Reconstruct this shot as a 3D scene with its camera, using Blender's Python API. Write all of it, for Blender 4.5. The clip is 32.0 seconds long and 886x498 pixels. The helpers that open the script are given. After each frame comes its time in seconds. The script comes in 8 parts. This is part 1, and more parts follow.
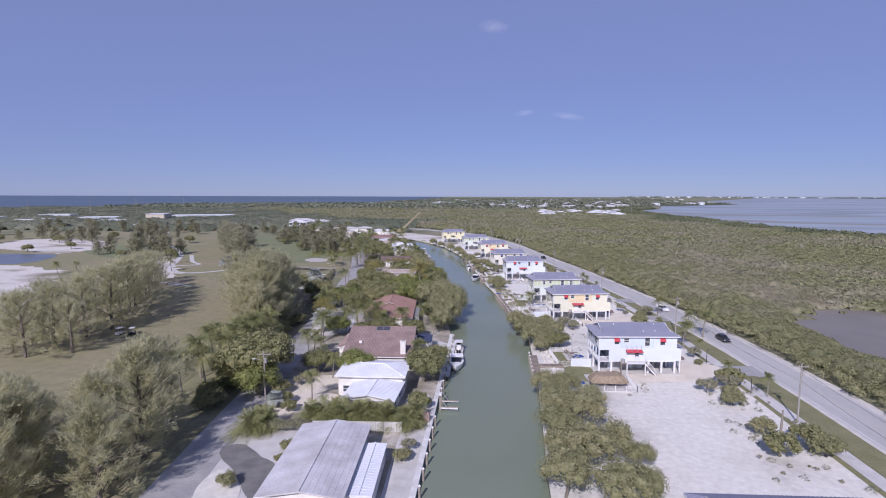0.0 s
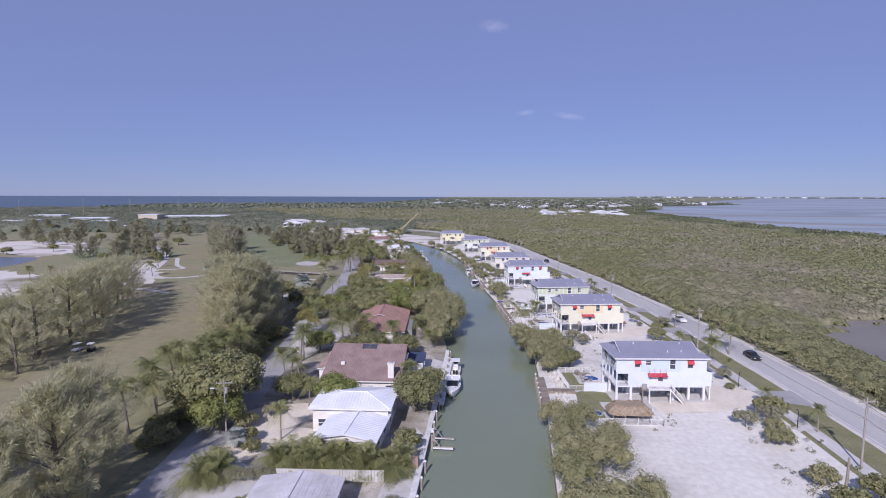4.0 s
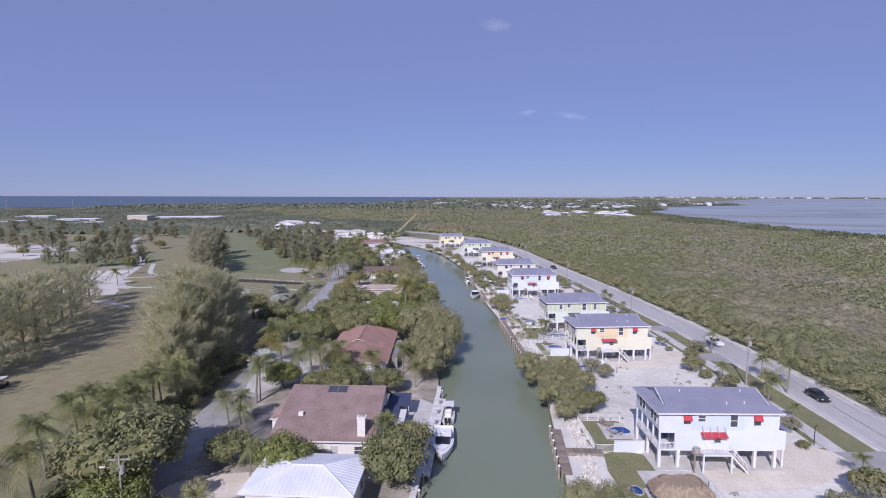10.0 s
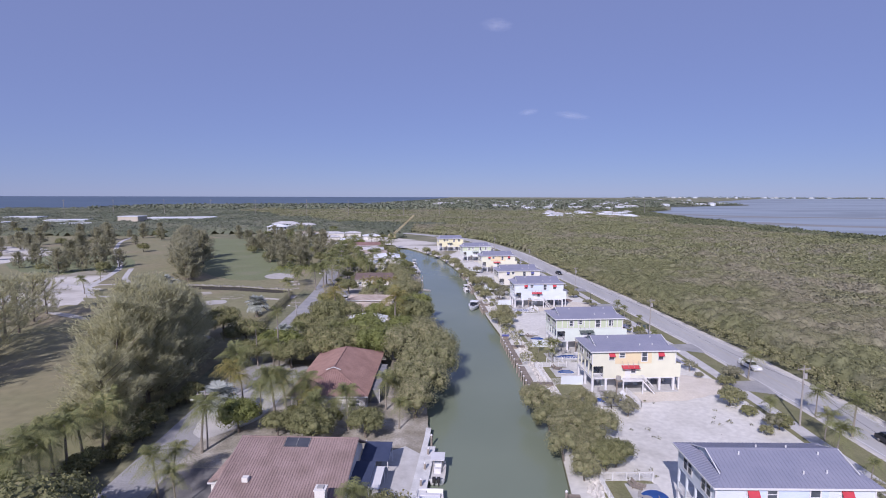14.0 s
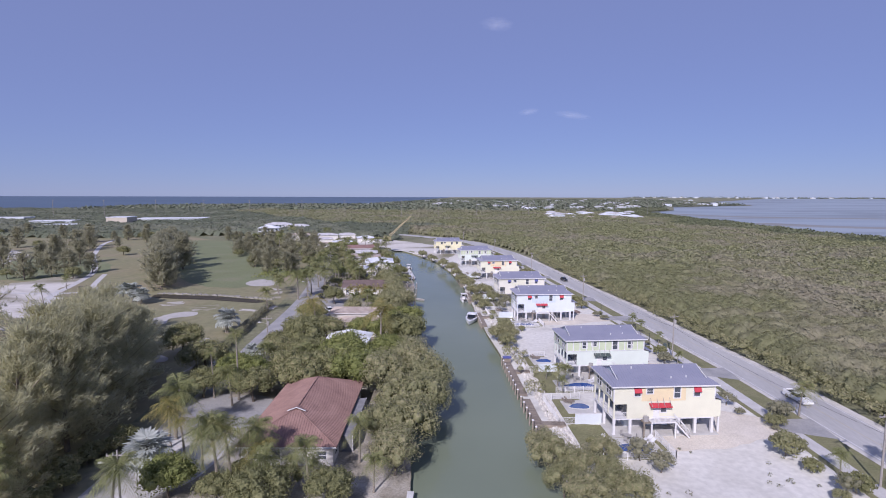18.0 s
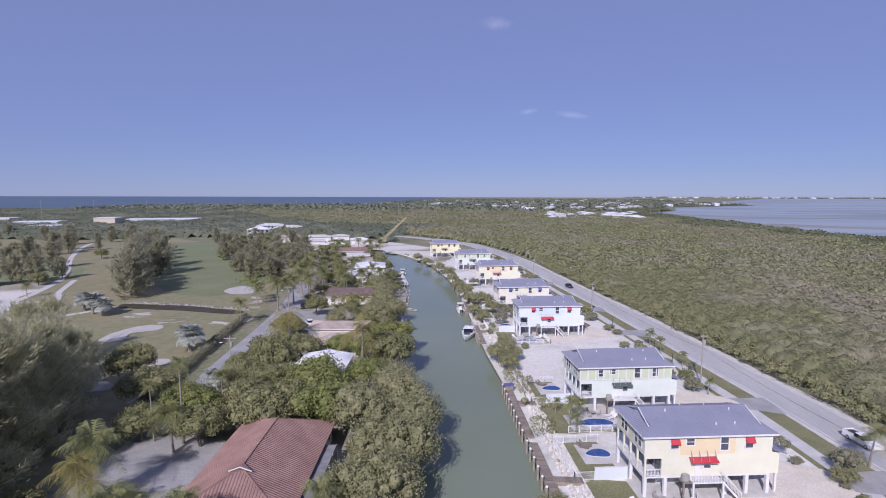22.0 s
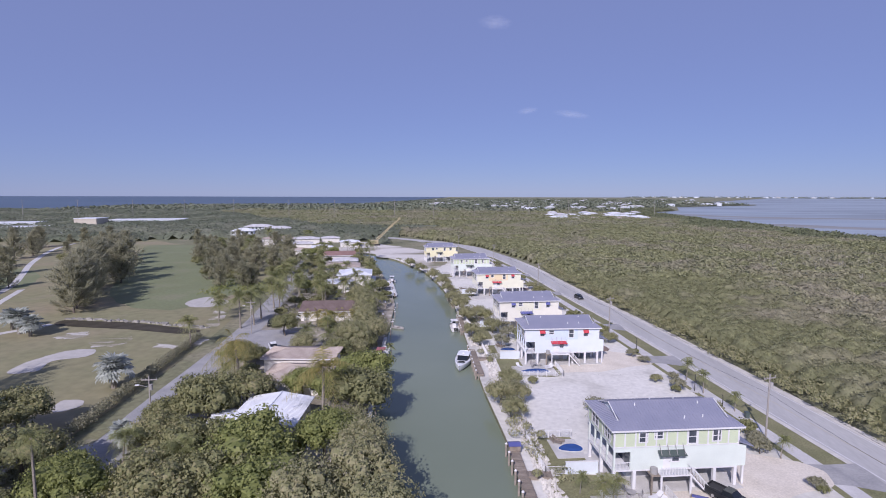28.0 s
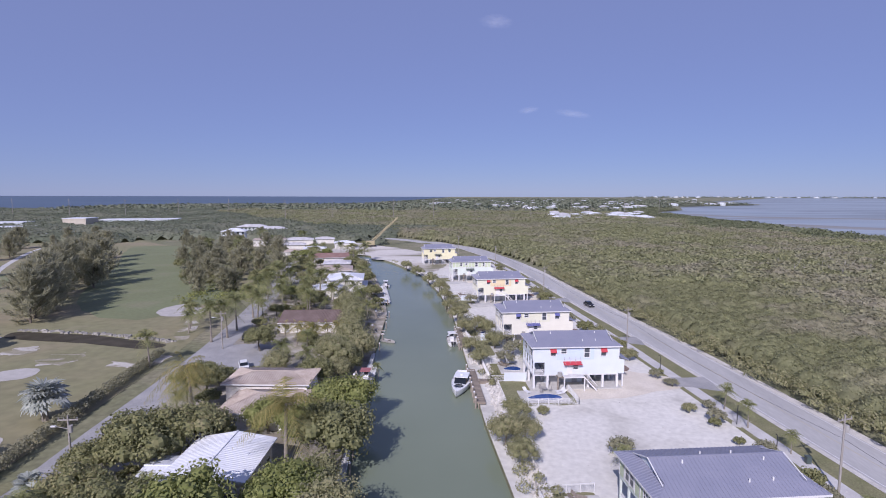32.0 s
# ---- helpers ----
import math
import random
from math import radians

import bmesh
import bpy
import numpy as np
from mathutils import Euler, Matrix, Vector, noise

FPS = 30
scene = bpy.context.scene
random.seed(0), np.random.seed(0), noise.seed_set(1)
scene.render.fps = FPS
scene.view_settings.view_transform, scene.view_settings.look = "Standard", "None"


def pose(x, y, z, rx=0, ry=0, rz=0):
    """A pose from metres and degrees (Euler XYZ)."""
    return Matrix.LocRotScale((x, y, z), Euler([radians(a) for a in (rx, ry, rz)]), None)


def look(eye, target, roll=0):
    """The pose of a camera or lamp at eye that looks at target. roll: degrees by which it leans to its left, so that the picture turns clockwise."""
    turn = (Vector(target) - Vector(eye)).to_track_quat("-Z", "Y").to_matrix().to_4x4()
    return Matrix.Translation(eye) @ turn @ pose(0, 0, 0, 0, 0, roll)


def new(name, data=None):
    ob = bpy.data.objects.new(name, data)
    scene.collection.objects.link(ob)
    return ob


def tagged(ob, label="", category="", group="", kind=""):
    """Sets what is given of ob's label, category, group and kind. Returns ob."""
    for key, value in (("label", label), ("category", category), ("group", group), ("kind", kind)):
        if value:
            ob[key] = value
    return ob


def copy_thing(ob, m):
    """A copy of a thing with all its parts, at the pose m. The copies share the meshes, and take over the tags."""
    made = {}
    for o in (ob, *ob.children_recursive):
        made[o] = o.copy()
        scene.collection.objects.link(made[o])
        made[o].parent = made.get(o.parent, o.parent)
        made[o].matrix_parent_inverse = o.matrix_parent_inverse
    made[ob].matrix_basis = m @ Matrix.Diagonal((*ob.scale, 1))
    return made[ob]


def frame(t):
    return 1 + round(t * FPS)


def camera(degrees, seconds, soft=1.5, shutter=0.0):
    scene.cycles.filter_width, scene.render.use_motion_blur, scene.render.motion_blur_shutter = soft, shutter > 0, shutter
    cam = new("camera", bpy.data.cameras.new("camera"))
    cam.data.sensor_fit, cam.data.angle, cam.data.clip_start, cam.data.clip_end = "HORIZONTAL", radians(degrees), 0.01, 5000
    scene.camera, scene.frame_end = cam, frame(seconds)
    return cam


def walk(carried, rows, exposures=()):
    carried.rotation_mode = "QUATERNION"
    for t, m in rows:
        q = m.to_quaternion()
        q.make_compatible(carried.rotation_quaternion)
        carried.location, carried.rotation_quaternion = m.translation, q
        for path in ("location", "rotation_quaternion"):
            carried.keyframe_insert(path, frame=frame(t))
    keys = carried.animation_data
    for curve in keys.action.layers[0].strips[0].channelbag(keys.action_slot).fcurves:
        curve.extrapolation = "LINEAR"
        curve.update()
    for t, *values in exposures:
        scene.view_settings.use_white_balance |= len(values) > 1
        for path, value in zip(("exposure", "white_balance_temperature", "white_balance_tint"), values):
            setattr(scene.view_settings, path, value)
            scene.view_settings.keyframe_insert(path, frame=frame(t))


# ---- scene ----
cam = camera(81.0, 32.0, 1.0)
PATH = [
    (0, (-0.37, 0.87, 37.84), (-8.53, 99.95, 27.03), 0.15),
    (1, (-0.39, 4.87, 37.79), (-8.53, 103.95, 27.00), 0.15),
    (2, (-0.39, 8.53, 37.76), (-8.55, 107.61, 26.97), 0.14),
    (3, (-0.39, 12.03, 37.73), (-8.57, 111.11, 26.95), 0.14),
    (4, (-0.38, 15.49, 37.72), (-8.60, 114.57, 26.95), 0.14),
    (5, (-0.36, 19.01, 37.71), (-8.63, 118.09, 26.95), 0.14),
    (6, (-0.34, 22.66, 37.71), (-8.66, 121.73, 26.95), 0.14),
    (7, (-0.31, 26.45, 37.72), (-8.69, 125.52, 26.97), 0.14),
    (8, (-0.27, 30.41, 37.73), (-8.72, 129.47, 26.98), 0.14),
    (9, (-0.24, 34.53, 37.74), (-8.74, 133.59, 27.00), 0.14),
    (10, (-0.19, 38.79, 37.75), (-8.75, 137.84, 27.02), 0.13),
    (11, (-0.15, 43.16, 37.77), (-8.76, 142.21, 27.04), 0.13),
    (12, (-0.10, 47.63, 37.79), (-8.75, 146.67, 27.06), 0.13),
    (13, (-0.05, 52.15, 37.81), (-8.74, 151.19, 27.08), 0.13),
    (14, (-0.00, 56.69, 37.82), (-8.72, 155.73, 27.10), 0.13),
    (15, (0.05, 61.23, 37.83), (-8.69, 160.27, 27.11), 0.13),
    (16, (0.10, 65.75, 37.84), (-8.65, 164.78, 27.12), 0.13),
    (17, (0.14, 70.21, 37.84), (-8.60, 169.25, 27.12), 0.13),
    (18, (0.19, 74.62, 37.84), (-8.54, 173.66, 27.12), 0.13),
    (19, (0.23, 78.97, 37.83), (-8.48, 178.01, 27.10), 0.12),
    (20, (0.27, 83.25, 37.81), (-8.42, 182.29, 27.08), 0.12),
    (21, (0.31, 87.47, 37.78), (-8.35, 186.52, 27.05), 0.12),
    (22, (0.33, 91.65, 37.73), (-8.29, 190.70, 27.01), 0.12),
    (23, (0.36, 95.81, 37.68), (-8.23, 194.86, 26.95), 0.12),
    (24, (0.37, 99.94, 37.61), (-8.17, 199.00, 26.88), 0.12),
    (25, (0.38, 104.08, 37.53), (-8.13, 203.14, 26.80), 0.12),
    (26, (0.38, 108.23, 37.44), (-8.09, 207.29, 26.70), 0.12),
    (27, (0.38, 112.40, 37.33), (-8.08, 211.46, 26.58), 0.12),
    (28, (0.36, 116.57, 37.19), (-8.08, 215.63, 26.45), 0.11),
    (29, (0.33, 120.73, 37.05), (-8.12, 219.79, 26.29), 0.11),
    (30, (0.29, 124.82, 36.88), (-8.18, 223.88, 26.12), 0.11),
    (31, (0.24, 128.79, 36.69), (-8.28, 227.85, 25.92), 0.11),
    (32, (0.18, 132.54, 36.48), (-8.42, 231.58, 25.71), 0.11),
]
walk(cam, [(t, look(eye, target, roll)) for t, eye, target, roll in PATH],
     [(0, 0.0, 6000, 25), (32, 0.0, 6000, 25)])

# ---- world, sun, exposure ----
SUN_EL, SHADOW_AZ = 36.0, 14.0          # degrees; shadows fall forward, a little to the right
world = bpy.data.worlds.new("world")
scene.world = world
world.use_nodes = True
wt = world.node_tree
wt.nodes.clear()
w_out = wt.nodes.new("ShaderNodeOutputWorld")
w_bg = wt.nodes.new("ShaderNodeBackground")
w_sky = wt.nodes.new("ShaderNodeTexSky")
w_sky.sky_type = 'NISHITA'
w_sky.sun_disc = False
w_sky.sun_elevation = radians(SUN_EL)
w_sky.sun_rotation = radians(180 + SHADOW_AZ)
w_sky.altitude = 1500
w_sky.air_density, w_sky.dust_density, w_sky.ozone_density = 1.0, 0.0, 4.0
w_bg.inputs["Strength"].default_value = 0.084
w_mix = wt.nodes.new("ShaderNodeMix")
w_mix.data_type = 'RGBA'
w_mix.inputs["Factor"].default_value = 0.74
w_mix.inputs["B"].default_value = (2.78, 3.32, 5.6, 1)      # even haze over the whole sky
w_tint = wt.nodes.new("ShaderNodeMix")
w_tint.data_type, w_tint.blend_type = 'RGBA', 'MULTIPLY'
w_tint.inputs["Factor"].default_value = 1.0
w_tint.inputs["B"].default_value = (0.84, 1.0, 1.18, 1)
wt.links.new(w_sky.outputs[0], w_tint.inputs["A"])
wt.links.new(w_tint.outputs["Result"], w_mix.inputs["A"])
wt.links.new(w_mix.outputs["Result"], w_bg.inputs["Color"])
wt.links.new(w_bg.outputs[0], w_out.inputs["Surface"])

sun = new("sun", bpy.data.lights.new("sun", 'SUN'))
sun.data.energy, sun.data.angle, sun.data.color = 4.5, radians(0.53), (1.0, 0.955, 0.885)
sx, sy = math.sin(radians(SHADOW_AZ)), math.cos(radians(SHADOW_AZ))
sun.matrix_world = look((-300 * sx, -300 * sy, 300 * math.tan(radians(SUN_EL))), (0, 0, 0))

# ---- materials ----
def mat(name, stops, scale=1.0, rough=0.8, metal=0.0, bump=0.0, fine=0.0, spread=0.0, detail=4.0, stretch=(1, 1, 1), spec=None, bump_scale=None, island=0.0, distortion=0.0):
    """A noise-driven surface: stops are (place, colour); fine is the strength of a second, fine grain; spread varies the colour from piece to piece."""
    m = bpy.data.materials.new(name)
    m.use_nodes = True
    nt = m.node_tree
    b = nt.nodes["Principled BSDF"]
    b.inputs["Roughness"].default_value = rough
    b.inputs["Metallic"].default_value = metal
    if spec is not None:
        b.inputs["Specular IOR Level"].default_value = spec
    tc = nt.nodes.new("ShaderNodeTexCoord")
    mp = nt.nodes.new("ShaderNodeMapping")
    mp.inputs["Scale"].default_value = stretch
    nt.links.new(tc.outputs["Object"], mp.inputs["Vector"])
    n = nt.nodes.new("ShaderNodeTexNoise")
    n.inputs["Scale"].default_value = scale
    n.inputs["Detail"].default_value = detail
    n.inputs["Distortion"].default_value = distortion
    nt.links.new(mp.outputs[0], n.inputs["Vector"])
    r = nt.nodes.new("ShaderNodeValToRGB")
    el = r.color_ramp.elements
    while len(el) < len(stops):
        el.new(0.5)
    for e, (p, c) in zip(el, stops):
        e.position, e.color = p, (*c, 1)
    nt.links.new(n.outputs["Fac"], r.inputs["Fac"])
    col = r.outputs["Color"]
    if fine:
        n2 = nt.nodes.new("ShaderNodeTexNoise")
        n2.inputs["Scale"].default_value = scale * 14
        n2.inputs["Detail"].default_value = 3
        nt.links.new(mp.outputs[0], n2.inputs["Vector"])
        mr = nt.nodes.new("ShaderNodeMapRange")
        mr.inputs["From Min"].default_value, mr.inputs["From Max"].default_value = 0.3, 0.7
        mr.inputs["To Min"].default_value, mr.inputs["To Max"].default_value = 1 - fine, 1 + fine
        nt.links.new(n2.outputs["Fac"], mr.inputs["Value"])
        mx = nt.nodes.new("ShaderNodeVectorMath")
        mx.operation = 'SCALE'
        nt.links.new(col, mx.inputs[0])
        nt.links.new(mr.outputs[0], mx.inputs["Scale"])
        col = mx.outputs[0]
    if spread or island:
        if island:
            src = nt.nodes.new("ShaderNodeNewGeometry").outputs["Random Per Island"]
        else:
            src = nt.nodes.new("ShaderNodeObjectInfo").outputs["Random"]
        amount = spread or island
        mr = nt.nodes.new("ShaderNodeMapRange")
        mr.inputs["To Min"].default_value, mr.inputs["To Max"].default_value = 1 - amount, 1 + amount
        nt.links.new(src, mr.inputs["Value"])
        mx = nt.nodes.new("ShaderNodeVectorMath")
        mx.operation = 'SCALE'
        nt.links.new(col, mx.inputs[0])
        nt.links.new(mr.outputs[0], mx.inputs["Scale"])
        col = mx.outputs[0]
    nt.links.new(col, b.inputs["Base Color"])
    if bump:
        nb = nt.nodes.new("ShaderNodeTexNoise")
        nb.inputs["Scale"].default_value = bump_scale or scale * 6
        nb.inputs["Detail"].default_value = 5
        nt.links.new(mp.outputs[0], nb.inputs["Vector"])
        bp = nt.nodes.new("ShaderNodeBump")
        bp.inputs["Strength"].default_value = bump
        bp.inputs["Distance"].default_value = 0.05
        nt.links.new(nb.outputs["Fac"], bp.inputs["Height"])
        nt.links.new(bp.outputs[0], b.inputs["Normal"])
    return m


def two(a, b):
    return [(0.3, a), (0.7, b)]


M_SCRUB = mat("scrub_ground", [(0.3, (0.14, 0.15, 0.075)), (0.5, (0.18, 0.18, 0.105)), (0.7, (0.24, 0.22, 0.15))], 0.05, 0.95, fine=0.25)
M_MUD = mat("mangrove_floor", two((0.15, 0.155, 0.085), (0.22, 0.215, 0.135)), 0.1, 0.9, fine=0.2)
M_GRASS = mat("golf_grass", [(0.28, (0.27, 0.225, 0.155)), (0.45, (0.235, 0.215, 0.125)), (0.62, (0.21, 0.205, 0.11)), (0.8, (0.30, 0.255, 0.185))], 0.028, 0.95, fine=0.12, bump=0.2, bump_scale=3)
M_VERGE = mat("verge_grass", two((0.155, 0.16, 0.075), (0.215, 0.205, 0.11)), 0.3, 0.95, fine=0.25)
M_SAND = mat("coral_sand", [(0.30, (0.44, 0.425, 0.385)), (0.41, (0.555, 0.54, 0.495)), (0.49, (0.605, 0.59, 0.545)), (0.75, (0.665, 0.65, 0.605))], 0.075, 0.95, fine=0.1, bump=0.2, bump_scale=1.2, detail=10, distortion=0.3)
M_GRAVEL = mat("pea_gravel", two((0.56, 0.51, 0.43), (0.66, 0.61, 0.53)), 0.3, 0.95, fine=0.12)
M_CONC = mat("concrete", two((0.42, 0.41, 0.39), (0.55, 0.54, 0.52)), 0.5, 0.85, fine=0.08)
M_ASPH = mat("sunbleached_asphalt", two((0.36, 0.355, 0.35), (0.44, 0.435, 0.425)), 0.25, 0.85, fine=0.08, stretch=(1, 0.15, 1))
M_ASPH2 = mat("old_asphalt", two((0.26, 0.26, 0.265), (0.36, 0.355, 0.35)), 0.25, 0.9, fine=0.1)
M_SHOULDER = mat("gravel_shoulder", two((0.46, 0.44, 0.41), (0.60, 0.58, 0.54)), 0.6, 0.95, fine=0.15)
M_BLUEROOF = mat("blue_grey_metal_roof", two((0.235, 0.245, 0.32), (0.28, 0.285, 0.36)), 0.3, 0.5, metal=0.15)
M_TRIM = mat("white_trim", two((0.60, 0.60, 0.61), (0.68, 0.68, 0.69)), 1.0, 0.6)

# ---- building helpers ----
def obj(name, me, parent=None, label=""):
    ob = new(name, me)
    ob.parent = parent
    if label:
        ob["label"] = label
    return ob


def thing(name, x, y, z=0.0, yaw=0.0, label="", category="", group="", kind=""):
    e = new(name)
    e.empty_display_size = 0.3
    e.matrix_basis = pose(x, y, z, 0, 0, yaw)
    return tagged(e, label, category, group, kind)


def part(name, bm, material, parent=None, label="", smooth=False):
    me = bpy.data.meshes.new(name)
    bm.to_mesh(me)
    bm.free()
    me.materials.append(material)
    if smooth:
        me.polygons.foreach_set("use_smooth", [True] * len(me.polygons))
    return obj(name, me, parent, label)


def box(x0, x1, y0, y1, z0, z1, bm=None):
    bm = bm or bmesh.new()
    v = [bm.verts.new((x, y, z)) for z in (z0, z1) for x, y in ((x0, y0), (x1, y0), (x1, y1), (x0, y1))]
    for f in ((3, 2, 1, 0), (4, 5, 6, 7), (0, 1, 5, 4), (1, 2, 6, 5), (2, 3, 7, 6), (3, 0, 4, 7)):
        bm.faces.new([v[i] for i in f])
    return bm


def poly(faces, bm=None, thick=0.0):
    """Faces given as lists of corners; thick: how far each is drawn down into a slab."""
    bm = bm or bmesh.new()
    for f in faces:
        top = [bm.verts.new(p) for p in f]
        bm.faces.new(top)
        if thick:
            low = [bm.verts.new((p[0], p[1], p[2] - thick)) for p in f]
            bm.faces.new(low[::-1])
            for i in range(len(f)):
                k = (i + 1) % len(f)
                bm.faces.new((top[i], low[i], low[k], top[k]))
    return bm


def tube(points, radii, bm=None, n=6, cap=True):
    bm = bm or bmesh.new()
    rings = []
    pts = [Vector(p) for p in points]
    for i, p in enumerate(pts):
        d = (pts[min(i + 1, len(pts) - 1)] - pts[max(i - 1, 0)])
        d = d.normalized() if d.length > 1e-6 else Vector((0, 0, 1))
        a = d.orthogonal().normalized() if abs(d.z) < 0.9 else Vector((1, 0, 0)).cross(d).normalized()
        b = d.cross(a)
        r = radii[i] if isinstance(radii, (list, tuple)) else radii
        rings.append([bm.verts.new(p + r * (math.cos(t) * a + math.sin(t) * b)) for t in [2 * math.pi * k / n for k in range(n)]])
    for r0, r1 in zip(rings, rings[1:]):
        for k in range(n):
            bm.faces.new((r0[k], r0[(k + 1) % n], r1[(k + 1) % n], r1[k]))
    if cap:
        bm.faces.new(rings[0][::-1])
        bm.faces.new(rings[-1])
    return bm


def bar(a, b, w, bm=None):
    """A square bar from a to b."""
    return tube([a, b], w * 0.7, bm, 4)


def quads_mesh(name, verts, material):
    """A mesh of loose four-sided leaves from an array of 4n corners."""
    verts = np.asarray(verts, np.float32).reshape(-1, 3)
    n = len(verts) // 4
    me = bpy.data.meshes.new(name)
    me.vertices.add(4 * n)
    me.vertices.foreach_set("co", verts.ravel())
    me.loops.add(4 * n)
    me.loops.foreach_set("vertex_index", np.arange(4 * n, dtype=np.int32))
    me.polygons.add(n)
    me.polygons.foreach_set("loop_start", np.arange(0, 4 * n, 4, dtype=np.int32))
    me.polygons.foreach_set("loop_total", np.full(n, 4, dtype=np.int32))
    me.materials.append(material)
    me.update(calc_edges=True)
    return me


def unit(v):
    return v / np.maximum(np.linalg.norm(v, axis=-1, keepdims=True), 1e-9)


def leaves(rng, centres, out, size, long=1.0, loose=0.5, along=None):
    """Corners of leaf quads at the centres, facing roughly outwards; along: the way of their length."""
    n = len(centres)
    nrm = unit(out + loose * rng.normal(size=(n, 3)))
    t = along + 0.25 * rng.normal(size=(n, 3)) if along is not None else rng.normal(size=(n, 3))
    t = unit(t - (t * nrm).sum(1, keepdims=True) * nrm) if along is None else unit(t)
    b = unit(np.cross(nrm, t))
    s = (np.asarray(size) * rng.uniform(0.7, 1.3, n))[:, None]
    a, c = t * s * long * 0.5, b * s * 0.5
    return np.stack([centres - a, centres + c * 0.9 - a * 0.1, centres + a, centres - c * 0.9 + a * 0.1], 1)


def leaf_material(name, stops, rough=0.55, thin=0.25):
    m = bpy.data.materials.new(name)
    m.use_nodes = True
    nt = m.node_tree
    b = nt.nodes["Principled BSDF"]
    b.inputs["Roughness"].default_value = rough
    b.inputs["Specular IOR Level"].default_value = 0.18
    g = nt.nodes.new("ShaderNodeNewGeometry")
    o = nt.nodes.new("ShaderNodeObjectInfo")
    ad = nt.nodes.new("ShaderNodeMath")
    ad.operation = 'MULTIPLY_ADD'
    ad.inputs[1].default_value, ad.inputs[2].default_value = 0.35, -0.17
    nt.links.new(o.outputs["Random"], ad.inputs[0])
    su = nt.nodes.new("ShaderNodeMath")
    nt.links.new(g.outputs["Random Per Island"], su.inputs[0])
    nt.links.new(ad.outputs[0], su.inputs[1])
    r = nt.nodes.new("ShaderNodeValToRGB")
    el = r.color_ramp.elements
    while len(el) < len(stops):
        el.new(0.5)
    for e, (p, c) in zip(el, stops):
        e.position, e.color = p, (*c, 1)
    nt.links.new(su.outputs[0], r.inputs["Fac"])
    nt.links.new(r.outputs["Color"], b.inputs["Base Color"])
    tr = nt.nodes.new("ShaderNodeBsdfTranslucent")
    nt.links.new(r.outputs["Color"], tr.inputs["Color"])
    mx = nt.nodes.new("ShaderNodeMixShader")
    mx.inputs["Fac"].default_value = thin
    nt.links.new(b.outputs[0], mx.inputs[1])
    nt.links.new(tr.outputs[0], mx.inputs[2])
    nt.links.new(mx.outputs[0], nt.nodes["Material Output"].inputs["Surface"])
    return m


L_BROAD = leaf_material("broad_leaf", [(0.0, (0.198, 0.208, 0.101)), (0.5, (0.262, 0.269, 0.133)), (0.9, (0.319, 0.312, 0.157)), (1.0, (0.370, 0.342, 0.189))], 0.6, 0.4)
L_BRIGHT = leaf_material("bright_leaf", [(0.0, (0.190, 0.218, 0.077)), (0.5, (0.252, 0.282, 0.099)), (1.0, (0.325, 0.339, 0.132))], 0.6, 0.4)
L_CASU = leaf_material("pine_needles", [(0.0, (0.427, 0.418, 0.264)), (0.5, (0.509, 0.495, 0.310)), (1.0, (0.591, 0.571, 0.370))], 0.85, 0.55)
# darker copy of L_CASU for the coarse far pines: crown shade put into the colour
L_CASU_SHADED = leaf_material("pine_needles_shade_in_colour", [(0.0, (0.305, 0.305, 0.206)), (0.5, (0.370, 0.362, 0.244)), (1.0, (0.436, 0.419, 0.288))], 0.85, 0.5)
L_MANG = leaf_material("mangrove_leaf", [(0.0, (0.259, 0.267, 0.139)), (0.5, (0.317, 0.317, 0.172)), (0.85, (0.369, 0.355, 0.204)), (1.0, (0.414, 0.385, 0.235))], 0.7, 0.42)
L_GREY = leaf_material("grey_scrub_leaf", [(0.0, (0.275, 0.275, 0.182)), (0.5, (0.314, 0.308, 0.209)), (1.0, (0.363, 0.352, 0.248))], 0.7, 0.45)
L_PALM = leaf_material("palm_leaf", [(0.0, (0.193, 0.213, 0.094)), (0.5, (0.251, 0.273, 0.123)), (0.9, (0.315, 0.319, 0.145)), (1.0, (0.396, 0.362, 0.178))], 0.45, 0.38)
L_YELLOW = leaf_material("yellowing_palm_leaf", [(0.0, (0.19, 0.20, 0.07)), (0.5, (0.29, 0.27, 0.095)), (1.0, (0.42, 0.35, 0.14))], 0.5, 0.4)
L_SILVER = leaf_material("silver_palm_leaf", [(0.0, (0.284, 0.315, 0.283)), (0.5, (0.408, 0.440, 0.405)), (1.0, (0.533, 0.561, 0.521))], 0.5, 0.3)


